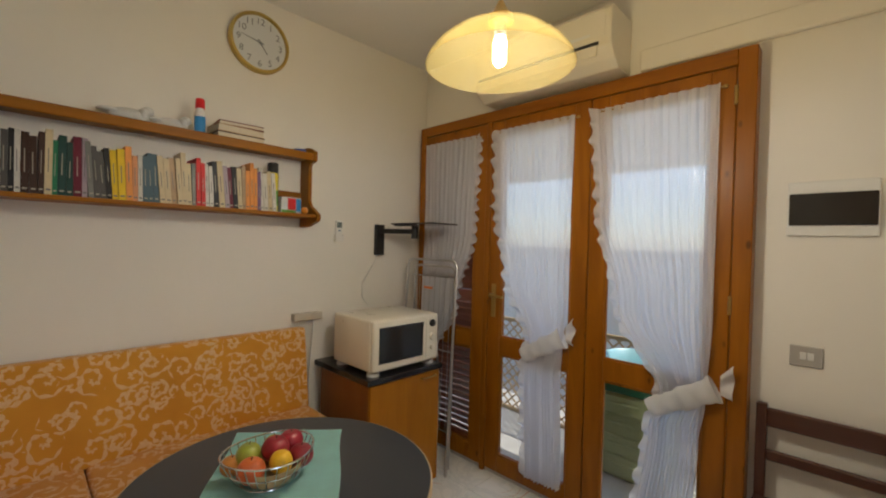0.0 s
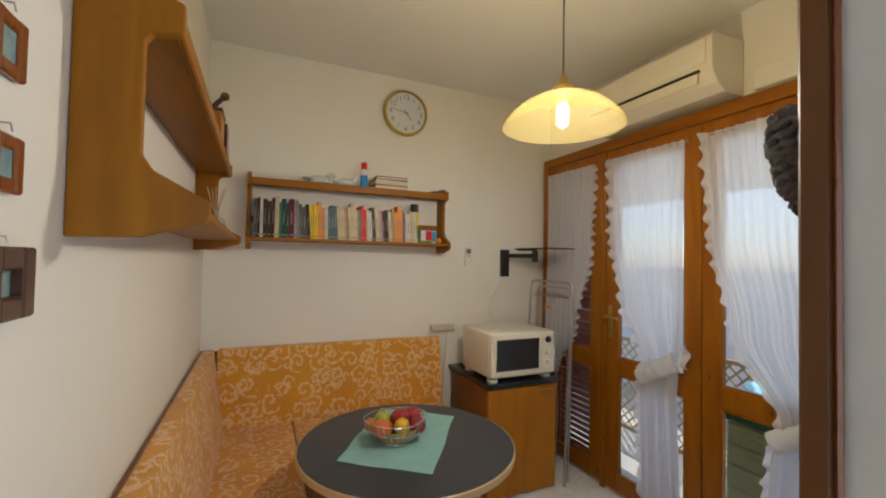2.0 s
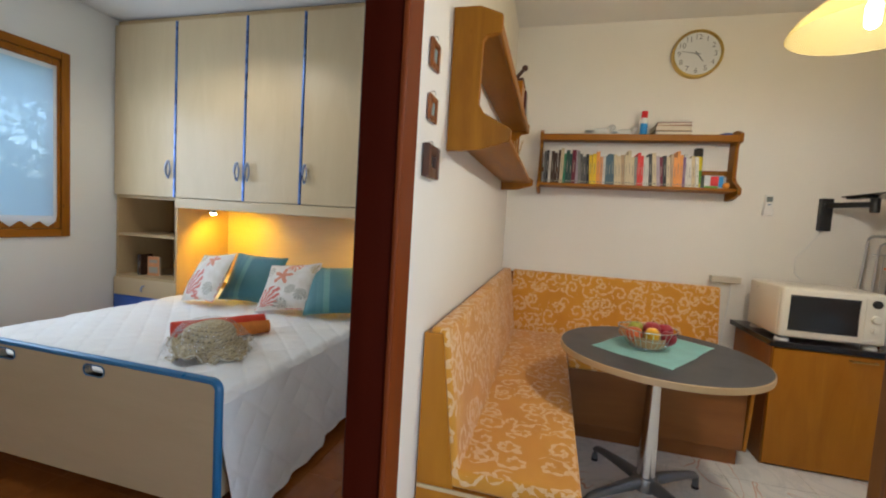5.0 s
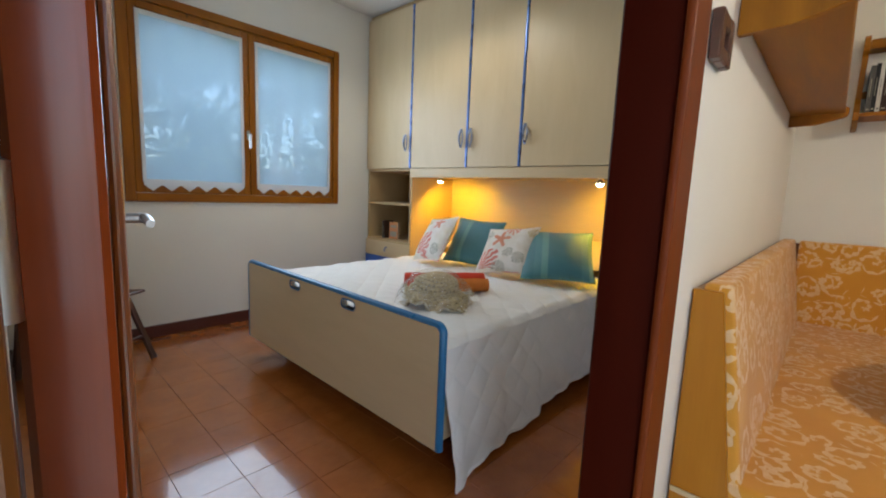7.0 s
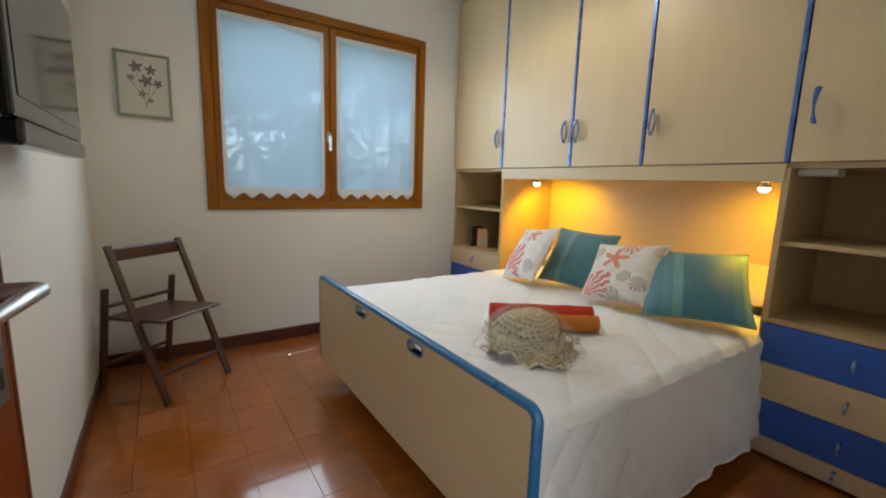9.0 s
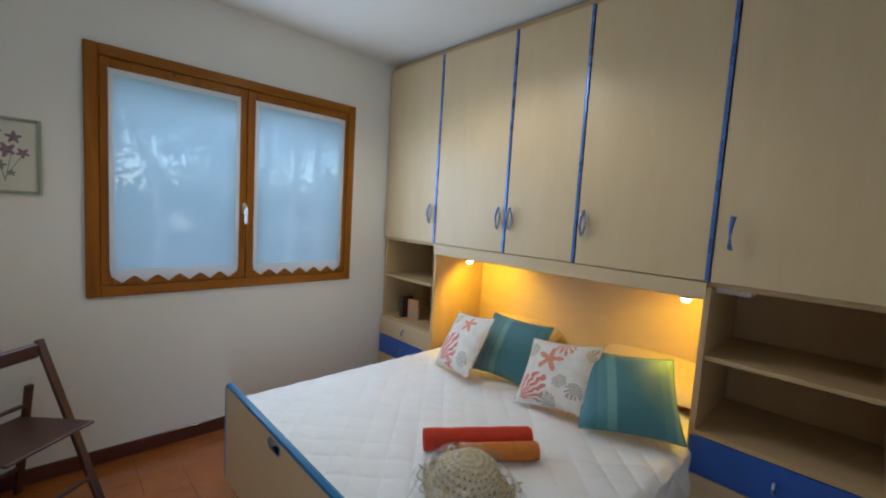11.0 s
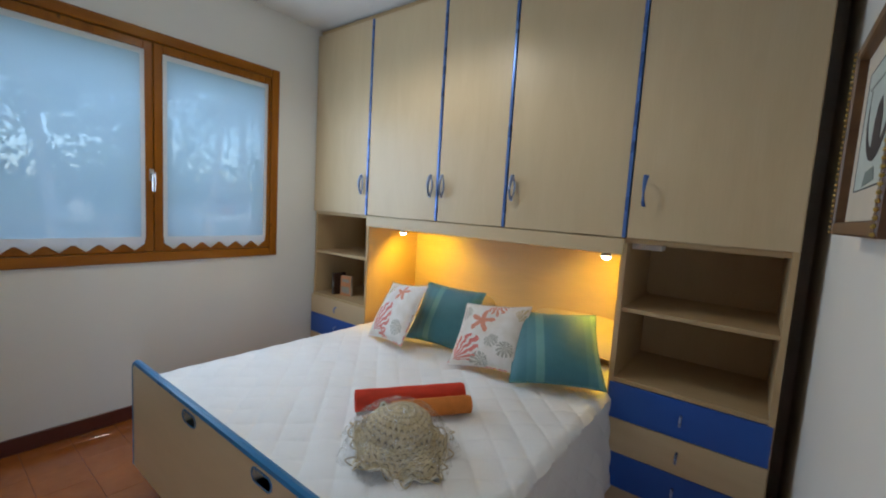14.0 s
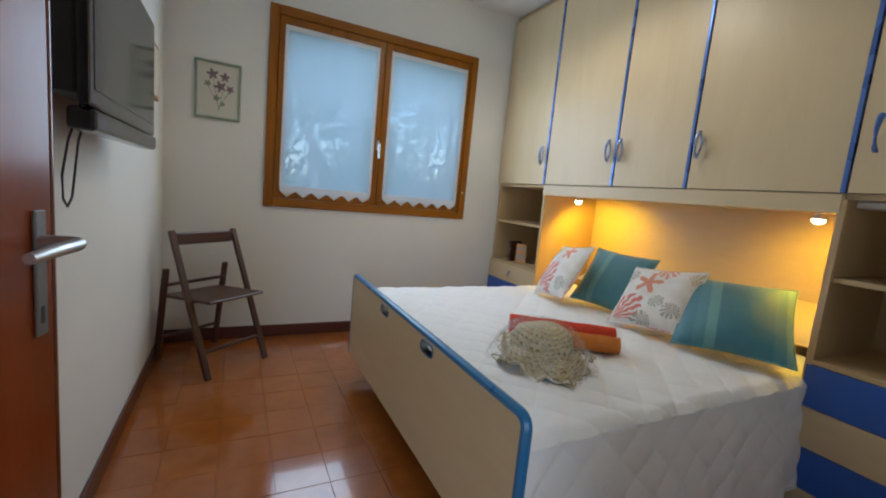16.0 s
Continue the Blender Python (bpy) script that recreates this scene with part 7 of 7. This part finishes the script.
def straw(name):
    """Beige mesh worked in rows of small dark V stitches."""
    m, n, l, b = nodes_of(name)
    uv = uv_of(n, l, 1, 1, False)
    sp = n.new("ShaderNodeSeparateXYZ")
    l.new(uv, sp.inputs[0])
    nz = noise_of(n, l, uv, 14.0, 3)
    v = maths(n, l, "ADD", maths(n, l, "MULTIPLY", sp.outputs[1], 60.0), maths(n, l, "MULTIPLY", nz, 0.9))
    row = maths(n, l, "FLOOR", v)
    u = maths(n, l, "ADD", maths(n, l, "MULTIPLY", sp.outputs[0], 50.0), maths(n, l, "MULTIPLY", row, 0.5))
    x = maths(n, l, "SUBTRACT", maths(n, l, "FRACT", u), 0.5)
    y = maths(n, l, "SUBTRACT", maths(n, l, "FRACT", v), 0.5)
    d = maths(n, l, "ABSOLUTE", maths(n, l, "SUBTRACT", maths(n, l, "ADD", y, 0.22), maths(n, l, "MULTIPLY", maths(n, l, "ABSOLUTE", x), 1.1)))
    mark = maths(n, l, "MULTIPLY", maths(n, l, "LESS_THAN", d, 0.13), maths(n, l, "LESS_THAN", maths(n, l, "ABSOLUTE", x), 0.30))
    base = ramp(n, l, noise_of(n, l, uv, 60.0, 3), [(0.3, (0.40, 0.31, 0.16)), (0.7, (0.60, 0.50, 0.31))])
    l.new(mixc(n, l, maths(n, l, "MULTIPLY", mark, 0.9), base, (0.085, 0.055, 0.025)), b.inputs["Base Color"])
    b.inputs["Roughness"].default_value = 0.7
    bump_of(n, l, b, maths(n, l, "SUBTRACT", noise_of(n, l, uv, 160.0, 2), mark), 0.6, 0.003)
    return m


STRAW = straw("woven_straw")
HXc, HYc = -0.605, -1.435
hat = thing("straw_hat", (HXc, HYc, ZQ), "woven straw sun hat wrapped in cellophane on the bed", "hat")


def hat_fn(u, v):
    a = 6.283 * u
    # the brim is crumpled and pushed up on the side of the towels
    up = 0.5 + 0.5 * math.cos(a - 4.25)
    if v < 0.45:
        f = v / 0.45
        r = 0.108 * math.sin(f * math.pi / 2) ** 0.85
        z = 0.150 - 0.080 * f ** 2.2 + 0.012 * math.sin(2 * a + 4 * f) * f
    else:
        f = (v - 0.45) / 0.55
        r = 0.108 + (0.066 - 0.040 * up) * f + 0.012 * f * math.sin(5 * a + 1)
        z = 0.070 - 0.062 * f + (0.060 * up ** 1.5) * f + 0.024 * f * math.sin(6 * a + 0.5) + 0.014 * f * math.sin(13 * a + 2) + 0.020 * math.sin(f * 6.3 + 3 * a) * f
    r += 0.006 * math.sin(5 * a + 9 * v) * v + 0.004 * math.sin(11 * a + 17 * v) * v
    return (HXc + r * math.cos(a), HYc + r * math.sin(a) * 1.05, ZQ + max(0.003 + 0.002 * math.sin(9 * a), z))


hbm = sheet(hat_fn, 144, 44)
hl = hbm.loops.layers.uv.verify()
hbm.verts.index_update()
for f in hbm.faces:
    for lp in f.loops:
        i, j = divmod(lp.vert.index, 45)
        lp[hl].uv = (i / 144 * 0.60 + j / 44 * 0.05, j / 44 * 0.26)
part("hat_body", hbm, STRAW, hat, "", True)
part("brim_binding", tube([hat_fn(i / 120, 1.0) for i in range(120)], 0.0035, 6, True), colour("pale_raffia", (0.72, 0.66, 0.52), 0.6), hat, "pale raffia edge of the brim", True)
for k in range(26):
    a0 = k / 26 + 0.013 * math.sin(k * 5.1)
    p0, p1 = Vector(hat_fn(a0, 1.0)), Vector(hat_fn(a0 + 0.035, 1.0))
    out = (p0 - Vector((HXc, HYc, p0.z))).normalized()
    lp_ = [p0.lerp(p1, q / 10) + out * (0.020 + 0.008 * math.sin(k * 2.7)) * math.sin(math.pi * q / 10) + Vector((0, 0, 0.012 * math.sin(k * 1.9) * math.sin(math.pi * q / 10) + 0.004)) for q in range(11)]
    part("lace_loop", tube([(p.x, p.y, max(p.z, ZQ + 0.003)) for p in lp_], 0.0022, 5), STRAW, hat, "", True)


def cello(name):
    m, n, l, b = nodes_of(name)
    tr = n.new("ShaderNodeBsdfTransparent")
    gl = n.new("ShaderNodeBsdfGlossy")
    gl.inputs["Roughness"].default_value = 0.12
    ge = n.new("ShaderNodeNewGeometry").outputs["Position"]
    h = noise_of(n, l, ge, 42.0, 4, 0.6, 1.2)
    t = n.new("ShaderNodeBump")
    t.inputs["Strength"].default_value, t.inputs["Distance"].default_value = 0.9, 0.012
    l.new(h, t.inputs["Height"])
    l.new(t.outputs[0], gl.inputs["Normal"])
    df = n.new("ShaderNodeBsdfDiffuse")
    df.inputs[0].default_value = (0.75, 0.73, 0.68, 1)
    m0, mx = n.new("ShaderNodeMixShader"), n.new("ShaderNodeMixShader")
    m0.inputs[0].default_value = 0.5
    l.new(gl.outputs[0], m0.inputs[1])
    l.new(df.outputs[0], m0.inputs[2])
    fac = ramp(n, l, h, [(0.46, (0.05, 0.05, 0.05)), (0.70, (0.45, 0.45, 0.45))])
    l.new(fac, mx.inputs[0])
    l.new(tr.outputs[0], mx.inputs[1])
    l.new(m0.outputs[0], mx.inputs[2])
    l.new(mx.outputs[0], n["Material Output"].inputs[0])
    return m


def wrap_fn(u, v):
    a = 6.283 * u
    f = v
    r = 0.012 + 0.178 * f ** 0.9 + 0.012 * math.sin(9 * a) * f ** 2 + 0.008 * math.sin(17 * a + 2) * f ** 2
    z = 0.160 * (1 - f ** 2.6) + 0.010 * f * math.sin(11 * a + 1) + 0.008 * math.sin(23 * a) * f * f
    if f < 0.2:
        z += 0.012 * math.sin(6 * a) * f
    return (HXc + r * math.cos(a), HYc + r * math.sin(a) * 1.05, ZQ + max(0.006, z + 0.004))


cw = part("cellophane", sheet(wrap_fn, 90, 24), cello("crinkled_cellophane"), hat, "crinkled clear cellophane wrapping", True)
cw.visible_shadow = False

# books in the wardrobe's open shelf
book((-1.70, -3.215, 0.6222), 0.020, 0.165, 0.11, "d", 0, "dark paperback standing in the wardrobe shelf")
book((-1.69, -3.190, 0.6222), 0.022, 0.17, 0.11, "b", 0, "brown paperback standing in the wardrobe shelf")
lb_ = thing("book", (-1.735, -3.10, 0.6222), "pale paperback facing out in the wardrobe shelf", "book", "books in the wardrobe", rot=8)
part("cover", boxes([(-0.0015, 0.0, -0.052, 0.052, 0, 0.155), (-0.022, -0.0205, -0.052, 0.052, 0, 0.155), (-0.0205, -0.0015, -0.052, -0.0505, 0, 0.155)]), TONE_MAT["p"], lb_, local=True)
part("pages", box(-0.020, -0.002, -0.050, 0.0515, 0.002, 0.153), PAPER, lb_, "cream page block", local=True)
part("cover_print", boxes([(0.0002, 0.001, -0.04, 0.04, 0.02, 0.07), (0.0002, 0.001, -0.035, 0.035, 0.105, 0.13)]), INK[False], lb_, "pale printed panels", local=True)

LCX, LCY = -0.815, -2.085      # ceiling lamp

# two reading spots in the niche and the ceiling light
for y in (-2.52, -1.15):
    sp_ = thing("reading_spot", (-1.78, y, 1.205), "small lit reading spotlight under the wardrobe bridge", "spotlight", "niche spotlights")
    part("spot_body", lathe([(0, 0.0), (0.014, 0.0), (0.021, -0.014), (0.026, -0.026), (0.025, -0.025), (0.022, -0.016), (0.014, -0.004), (0, -0.003)], (-1.745, y, 1.196), 24), WHITE_PL, sp_, "", True)
    part("spot_lens", lathe([(0, -0.046), (0.012, -0.044), (0.020, -0.037), (0.0235, -0.028), (0.021, -0.019), (0, -0.018)], (-1.745, y, 1.196), 24), glow("lit_spot_lens", (1.0, 0.84, 0.52), 18.0), sp_, "bright warm lens", True)
jb = thing("cable_box", (-1.75, -0.955, 1.225), "small white cable box under the wardrobe shelf", "cable box")
part("box_body", box(-1.80, -1.70, -1.026, -0.90, 1.222, 1.2495, 0.003), WHITE_PL, jb)
cl = thing("ceiling_lamp", (LCX, LCY, HC), "round yellowish glass ceiling lamp, lit", "ceiling lamp")
part("lamp_base", lathe([(0, 0.0), (0.165, 0.0), (0.168, -0.006), (0.166, -0.014), (0, -0.014)], (LCX, LCY, HC), 48), colour("pale_green_enamel", (0.55, 0.66, 0.45), 0.3), cl, "", True)
part("glass_dish", lathe([(0.152, -0.015), (0.160, -0.026), (0.150, -0.048), (0.125, -0.072), (0.085, -0.092), (0.04, -0.102), (0, -0.104)], (LCX, LCY, HC), 48), glow("lit_opal_glass", (1.0, 0.86, 0.34), 1.25), cl, "lit opal glass", True)

# framed gondola drawing on the partition
FRG = wood("carved_brown_frame", (0.12, 0.055, 0.022), (0.22, 0.11, 0.045), 0.4, 12)
MATC = plain("cream_mount_card", (0.62, 0.55, 0.44), 0.9, 0, 0.04, 8, 0.1)
WASH = tile_mat("grey_green_wash", (0.50, 0.56, 0.52), (0.62, 0.66, 0.62), 0.6, 9.0)
gp = thing("framed_drawing", (-0.82, YB, 1.57), "framed grey-green drawing of a dark boat", "picture")
gx0, gx1, gz0, gz1 = -1.085, -0.550, 1.352, 1.803
ya, yb2 = YB - 0.060, YB - 0.002
FW = 0.03
part("frame", boxes([(gx0, gx0 + FW, ya, yb2, gz0, gz1), (gx1 - FW, gx1, ya, yb2, gz0, gz1), (gx0 + FW, gx1 - FW, ya + 0.001, yb2, gz0, gz0 + FW), (gx0 + FW, gx1 - FW, ya + 0.001, yb2, gz1 - FW, gz1)], 0.004), FRG, gp)
bead_pts = [(gx0 + 0.004, z) for z in np.linspace(gz0 + 0.006, gz1 - 0.006, 34)] + [(gx1 - 0.004, z) for z in np.linspace(gz0 + 0.006, gz1 - 0.006, 34)]
bm = bmesh.new()
for x, z in bead_pts:
    r = bmesh.ops.create_icosphere(bm, subdivisions=1, radius=0.0042)
    bmesh.ops.translate(bm, verts=r["verts"], vec=(x, ya - 0.001, z))
tagged(part("gilt_beading", bm, GOLD, gp, "row of gilt beads", True), kind="stuff")
part("mount", box(gx0 + FW, gx1 - FW, YB - 0.0380, YB - 0.0320, gz0 + FW, gz1 - FW), MATC, gp, "cream mount")
dx0, dx1, dz0, dz1 = gx0 + 0.10, gx1 - 0.10, gz0 + 0.10, gz1 - 0.085
part("drawing", box(dx0, dx1, YB - 0.0395, YB - 0.0382, dz0, dz1), WASH, gp, "pale grey-green wash drawing")
INKG = plain("brown_black_ink", (0.05, 0.04, 0.04), 0.7)


def crescent(cx, cz, r1, r2, a0, a1, lift):
    out = [(cx + r1 * math.cos(radians(a)), cz + r1 * math.sin(radians(a))) for a in np.linspace(a0, a1, 18)]
    inn = [(cx + r2 * math.cos(radians(a)), cz + lift + r2 * math.sin(radians(a))) for a in np.linspace(a1, a0, 18)]
    return out + inn


mx_, mz_ = (dx0 + dx1) / 2, (dz0 + dz1) / 2
part("boat_drawing", prism(crescent(mx_, mz_ + 0.035, 0.115, 0.112, 195, 350, 0.022), "y", YB - 0.0405, YB - 0.0398), INKG, gp, "dark inked boat hull")
part("canopy_drawing", prism([(mx_ - 0.035, mz_ - 0.06), (mx_ + 0.045, mz_ - 0.05), (mx_ + 0.04, mz_ + 0.01), (mx_ + 0.015, mz_ + 0.045), (mx_ - 0.015, mz_ + 0.035), (mx_ - 0.03, mz_)], "y", YB - 0.0404, YB - 0.0399), INKG, gp, "dark inked canopy")
part("water_drawing", prism([(mx_ - 0.07, dz0 + 0.005), (mx_ + 0.05, dz0 + 0.012), (mx_ + 0.03, dz0 + 0.04), (mx_ - 0.05, dz0 + 0.035)], "y", YB - 0.0403, YB - 0.0398), plain("grey_ink_wash", (0.20, 0.24, 0.22), 0.7), gp, "grey reflection wash")
INKL = plain("pale_grey_ink", (0.30, 0.33, 0.30), 0.7)
part("stern_drawing", prism([(mx_ + 0.098, mz_ + 0.01), (mx_ + 0.112, mz_ + 0.012), (mx_ + 0.122, mz_ + 0.115), (mx_ + 0.117, mz_ + 0.115)], "y", YB - 0.0406, YB - 0.0399), INKG, gp, "dark inked stern")
part("prow_drawing", prism([(mx_ - 0.115, mz_ + 0.0), (mx_ - 0.104, mz_ + 0.002), (mx_ - 0.108, mz_ + 0.05), (mx_ - 0.113, mz_ + 0.05)], "y", YB - 0.0406, YB - 0.0399), INKG, gp, "dark inked prow")
part("shore_drawing", boxes([(dx0 + 0.03, dx1 - 0.02, YB - 0.0404, YB - 0.0397, mz_ + 0.088, mz_ + 0.093), (dx0 + 0.055, dx0 + 0.059, YB - 0.0404, YB - 0.0397, mz_ + 0.02, mz_ + 0.084)]), INKL, gp, "pale inked shore line")
part("border_line", boxes([(dx0, dx0 + 0.002, YB - 0.0402, YB - 0.0396, dz0, dz1), (dx1 - 0.002, dx1, YB - 0.0402, YB - 0.0396, dz0, dz1), (dx0 + 0.002, dx1 - 0.002, YB - 0.0402, YB - 0.0396, dz0, dz0 + 0.002), (dx0 + 0.002, dx1 - 0.002, YB - 0.0402, YB - 0.0396, dz1 - 0.002, dz1)]), INKG, gp, "dark border line")

# botanical print beside the window
GRF = plain("sage_green_frame_paint", (0.26, 0.31, 0.23), 0.5, 0, 0.08, 12, 0.1)
MAUVE, STEM = plain("mauve_flower_print", (0.22, 0.15, 0.17), 0.7, 0, 0.3, 60, 0), plain("grey_green_leaf_print", (0.22, 0.24, 0.17), 0.7, 0, 0.3, 60, 0)
bp = thing("botanical_print", (0.541, YS, 1.64), "botanical flower print in a sage green frame", "picture")
bx0, bx1, bz0, bz1 = 0.412, 0.671, 1.464, 1.815
part("frame", boxes([(bx0, bx0 + 0.014, YS + 0.002, YS + 0.020, bz0, bz1), (bx1 - 0.014, bx1, YS + 0.002, YS + 0.020, bz0, bz1), (bx0 + 0.014, bx1 - 0.014, YS + 0.002, YS + 0.019, bz0, bz0 + 0.014), (bx0 + 0.014, bx1 - 0.014, YS + 0.002, YS + 0.019, bz1 - 0.014, bz1)], 0.002), GRF, bp)
part("paper", box(bx0 + 0.014, bx1 - 0.014, YS + 0.003, YS + 0.009, bz0 + 0.014, bz1 - 0.014), plain("ivory_paper", (0.62, 0.60, 0.51), 0.9, 0, 0.04, 6, 0.1), bp, "ivory paper")
rf = random.Random(5)
for k, (fx, fz, fr) in enumerate(((0.505, 1.725, 0.030), (0.575, 1.735, 0.034), (0.53, 1.665, 0.036), (0.475, 1.655, 0.026), (0.60, 1.675, 0.022), (0.55, 1.595, 0.022), (0.515, 1.56, 0.016))):
    out = [(fx + fr * (0.75 + 0.30 * math.sin(5 * a + k) + rf.uniform(-0.1, 0.1)) * math.cos(a), fz + fr * (0.75 + 0.30 * math.sin(5 * a + k)) * math.sin(a)) for a in (6.283 * i / 26 for i in range(26))]
    part("flower_print", prism(out, "y", YS + 0.0092, YS + 0.0098), MAUVE if k < 4 else STEM, bp, "printed flower head" if k < 4 else "printed leaf")
for k, (xa, za, xb, zb) in enumerate(((0.535, 1.52, 0.505, 1.70), (0.535, 1.52, 0.57, 1.71), (0.535, 1.54, 0.48, 1.64), (0.54, 1.56, 0.60, 1.66))):
    part("stem_print", bar((xa, YS + 0.0095, za), (xb, YS + 0.0095, zb), 0.003, 0.0006, 0), STEM, bp, "printed stem")
sm = thing("small_wall_picture", (XE, -3.02, 1.62), "small pale picture in a thin wooden frame", "picture")
part("frame", box(XE - 0.016, XE - 0.001, -3.12, -2.92, 1.48, 1.76, 0.003), PINE, sm)
part("paper", box(XE - 0.0175, XE - 0.0162, -3.10, -2.94, 1.50, 1.74), MATC, sm)

# television on its wall arm
tv = thing("television", (0.76, -1.93, 1.45), "black flat television mounted on the wall", "television")
part("back_case", box(0.724, 0.790, -2.15, -1.47, 1.26, 1.60, 0.012, 2), BLACK, tv)
part("bezel", box(0.700, 0.7235, -2.20, -1.435, 1.235, 1.632, 0.008, 2), BLACK_GLOSS, tv)
part("screen", box(0.6985, 0.6998, -2.165, -1.47, 1.275, 1.60), SCREEN, tv, "dark glossy screen")
part("speaker_bar", box(0.692, 0.745, -2.19, -1.445, 1.185, 1.234, 0.010, 2), BLACK_GLOSS, tv, "black glossy speaker bar")
part("wall_mount", boxes([(0.79, XE - 0.001, -1.90, -1.74, 1.34, 1.52)], 0.003), STEEL, tv)
tc_ = thing("television_cable", (0.80, -1.62, 1.1), "black cable looping under the television", "cable")
part("wire", tube([(0.77, -1.66, 1.27), (0.80, -1.665, 1.17), (0.812, -1.66, 1.08), (0.815, -1.675, 1.02), (0.815, -1.705, 0.998), (0.815, -1.74, 1.02), (0.812, -1.755, 1.09), (0.80, -1.74, 1.17), (0.77, -1.72, 1.27)], 0.003, 8), BLACK, tc_, "", True)


# folding chair in the corner
def folding_chair(at, rot, label):
    c = thing("folding_chair", at, label, "chair", rot=rot)
    W2 = 0.195
    for x in (-W2, W2):
        part("front_leg", bar((x, 0.0, 0.0), (x, -0.325, 0.785), 0.022, 0.034), DARKWOOD, c, local=True)
        xi = x * 0.97
        part("rear_leg", bar((xi, -0.455, 0.0), (xi, -0.375, 0.56), 0.022, 0.032), DARKWOOD, c, local=True)
    part("back_rail", box(-W2 + 0.012, W2 - 0.012, -0.330, -0.306, 0.705, 0.772, 0.006), DARKWOOD, c, local=True)
    seat = box(-W2 + 0.012, W2 - 0.012, -0.40, 0.0, -0.008, 0.008, 0.005)
    bmesh.ops.rotate(seat, verts=seat.verts, cent=(0, 0, 0), matrix=Euler((radians(4), 0, 0)).to_matrix())
    bmesh.ops.translate(seat, verts=seat.verts, vec=(0, -0.02, 0.425))
    part("seat", seat, DARKWOOD, c, local=True)
    part("seat_rail", bar((-W2, -0.178, 0.405), (W2, -0.178, 0.405), 0.022, 0.022), DARKWOOD, c, local=True)
    part("stub_rail", bar((-W2 * 0.97, -0.385, 0.465), (W2 * 0.97, -0.385, 0.465), 0.018, 0.018), DARKWOOD, c, local=True)
    part("rung", bar((-W2, -0.058, 0.14), (W2, -0.058, 0.14), 0.018, 0.018), DARKWOOD, c, local=True)
    part("rung", bar((-W2 * 0.97, -0.435, 0.14), (W2 * 0.97, -0.435, 0.14), 0.018, 0.018), DARKWOOD, c, local=True)
    return c


folding_chair((0.378, -2.872, 0.0), 39.8, "dark-stained wooden folding chair standing in the corner")

# ---------------------------------------------------------------- pieces of the floors
def tile_mesh(w, h, t=0.006, bev=0.0007):
    bm = box(-w / 2, w / 2, -h / 2, h / 2, -t, 0, 0)
    es = [e for e in bm.edges if all(v.co.z > -0.001 for v in e.verts)]
    bmesh.ops.bevel(bm, geom=es, offset=bev, segments=1, affect="EDGES")
    box_uv(bm)
    me = bpy.data.meshes.new("tile")
    bm.to_mesh(me)
    bm.free()
    return me


def lay_tiles(parent, mat, x0, x1, y0, y1, px, py, ox, oy, joint, seed):
    rnd = random.Random(seed)
    whole = tile_mesh(px - joint, py - joint)
    whole.materials.append(mat)
    i0, i1 = math.floor((x0 - ox) / px), math.ceil((x1 - ox) / px)
    j0, j1 = math.floor((y0 - oy) / py), math.ceil((y1 - oy) / py)
    for i in range(i0, i1):
        for j in range(j0, j1):
            a, b = max(x0, ox + i * px), min(x1, ox + (i + 1) * px)
            c, d = max(y0, oy + j * py), min(y1, oy + (j + 1) * py)
            if b - a < 0.012 or d - c < 0.012:
                continue
            if b - a > px - 1e-4 and d - c > py - 1e-4:
                me = whole
            else:
                me = tile_mesh(b - a - joint, d - c - joint)
                me.materials.append(mat)
            ob = new("tile", me)
            ob.location = ((a + b) / 2, (c + d) / 2, rnd.uniform(-0.0006, 0.0004))
            ob.rotation_euler = (rnd.uniform(-0.0012, 0.0012), rnd.uniform(-0.0012, 0.0012), 0)
            ob.parent = parent


lay_tiles(fl, TERRACOTTA, XW + 0.55, XE, YS, YB, 0.195, 0.195, 0.262, -1.742, 0.0011, 4)
lay_tiles(fk, MARBLE, XW, XP, YK, YN + 0.03, 0.40, 0.40, -0.62, 0.22, 0.003, 5)
lay_tiles(fk, MARBLE, XP, XQ, YB, YH, 0.40, 0.40, -0.62, 0.22, 0.003, 6)
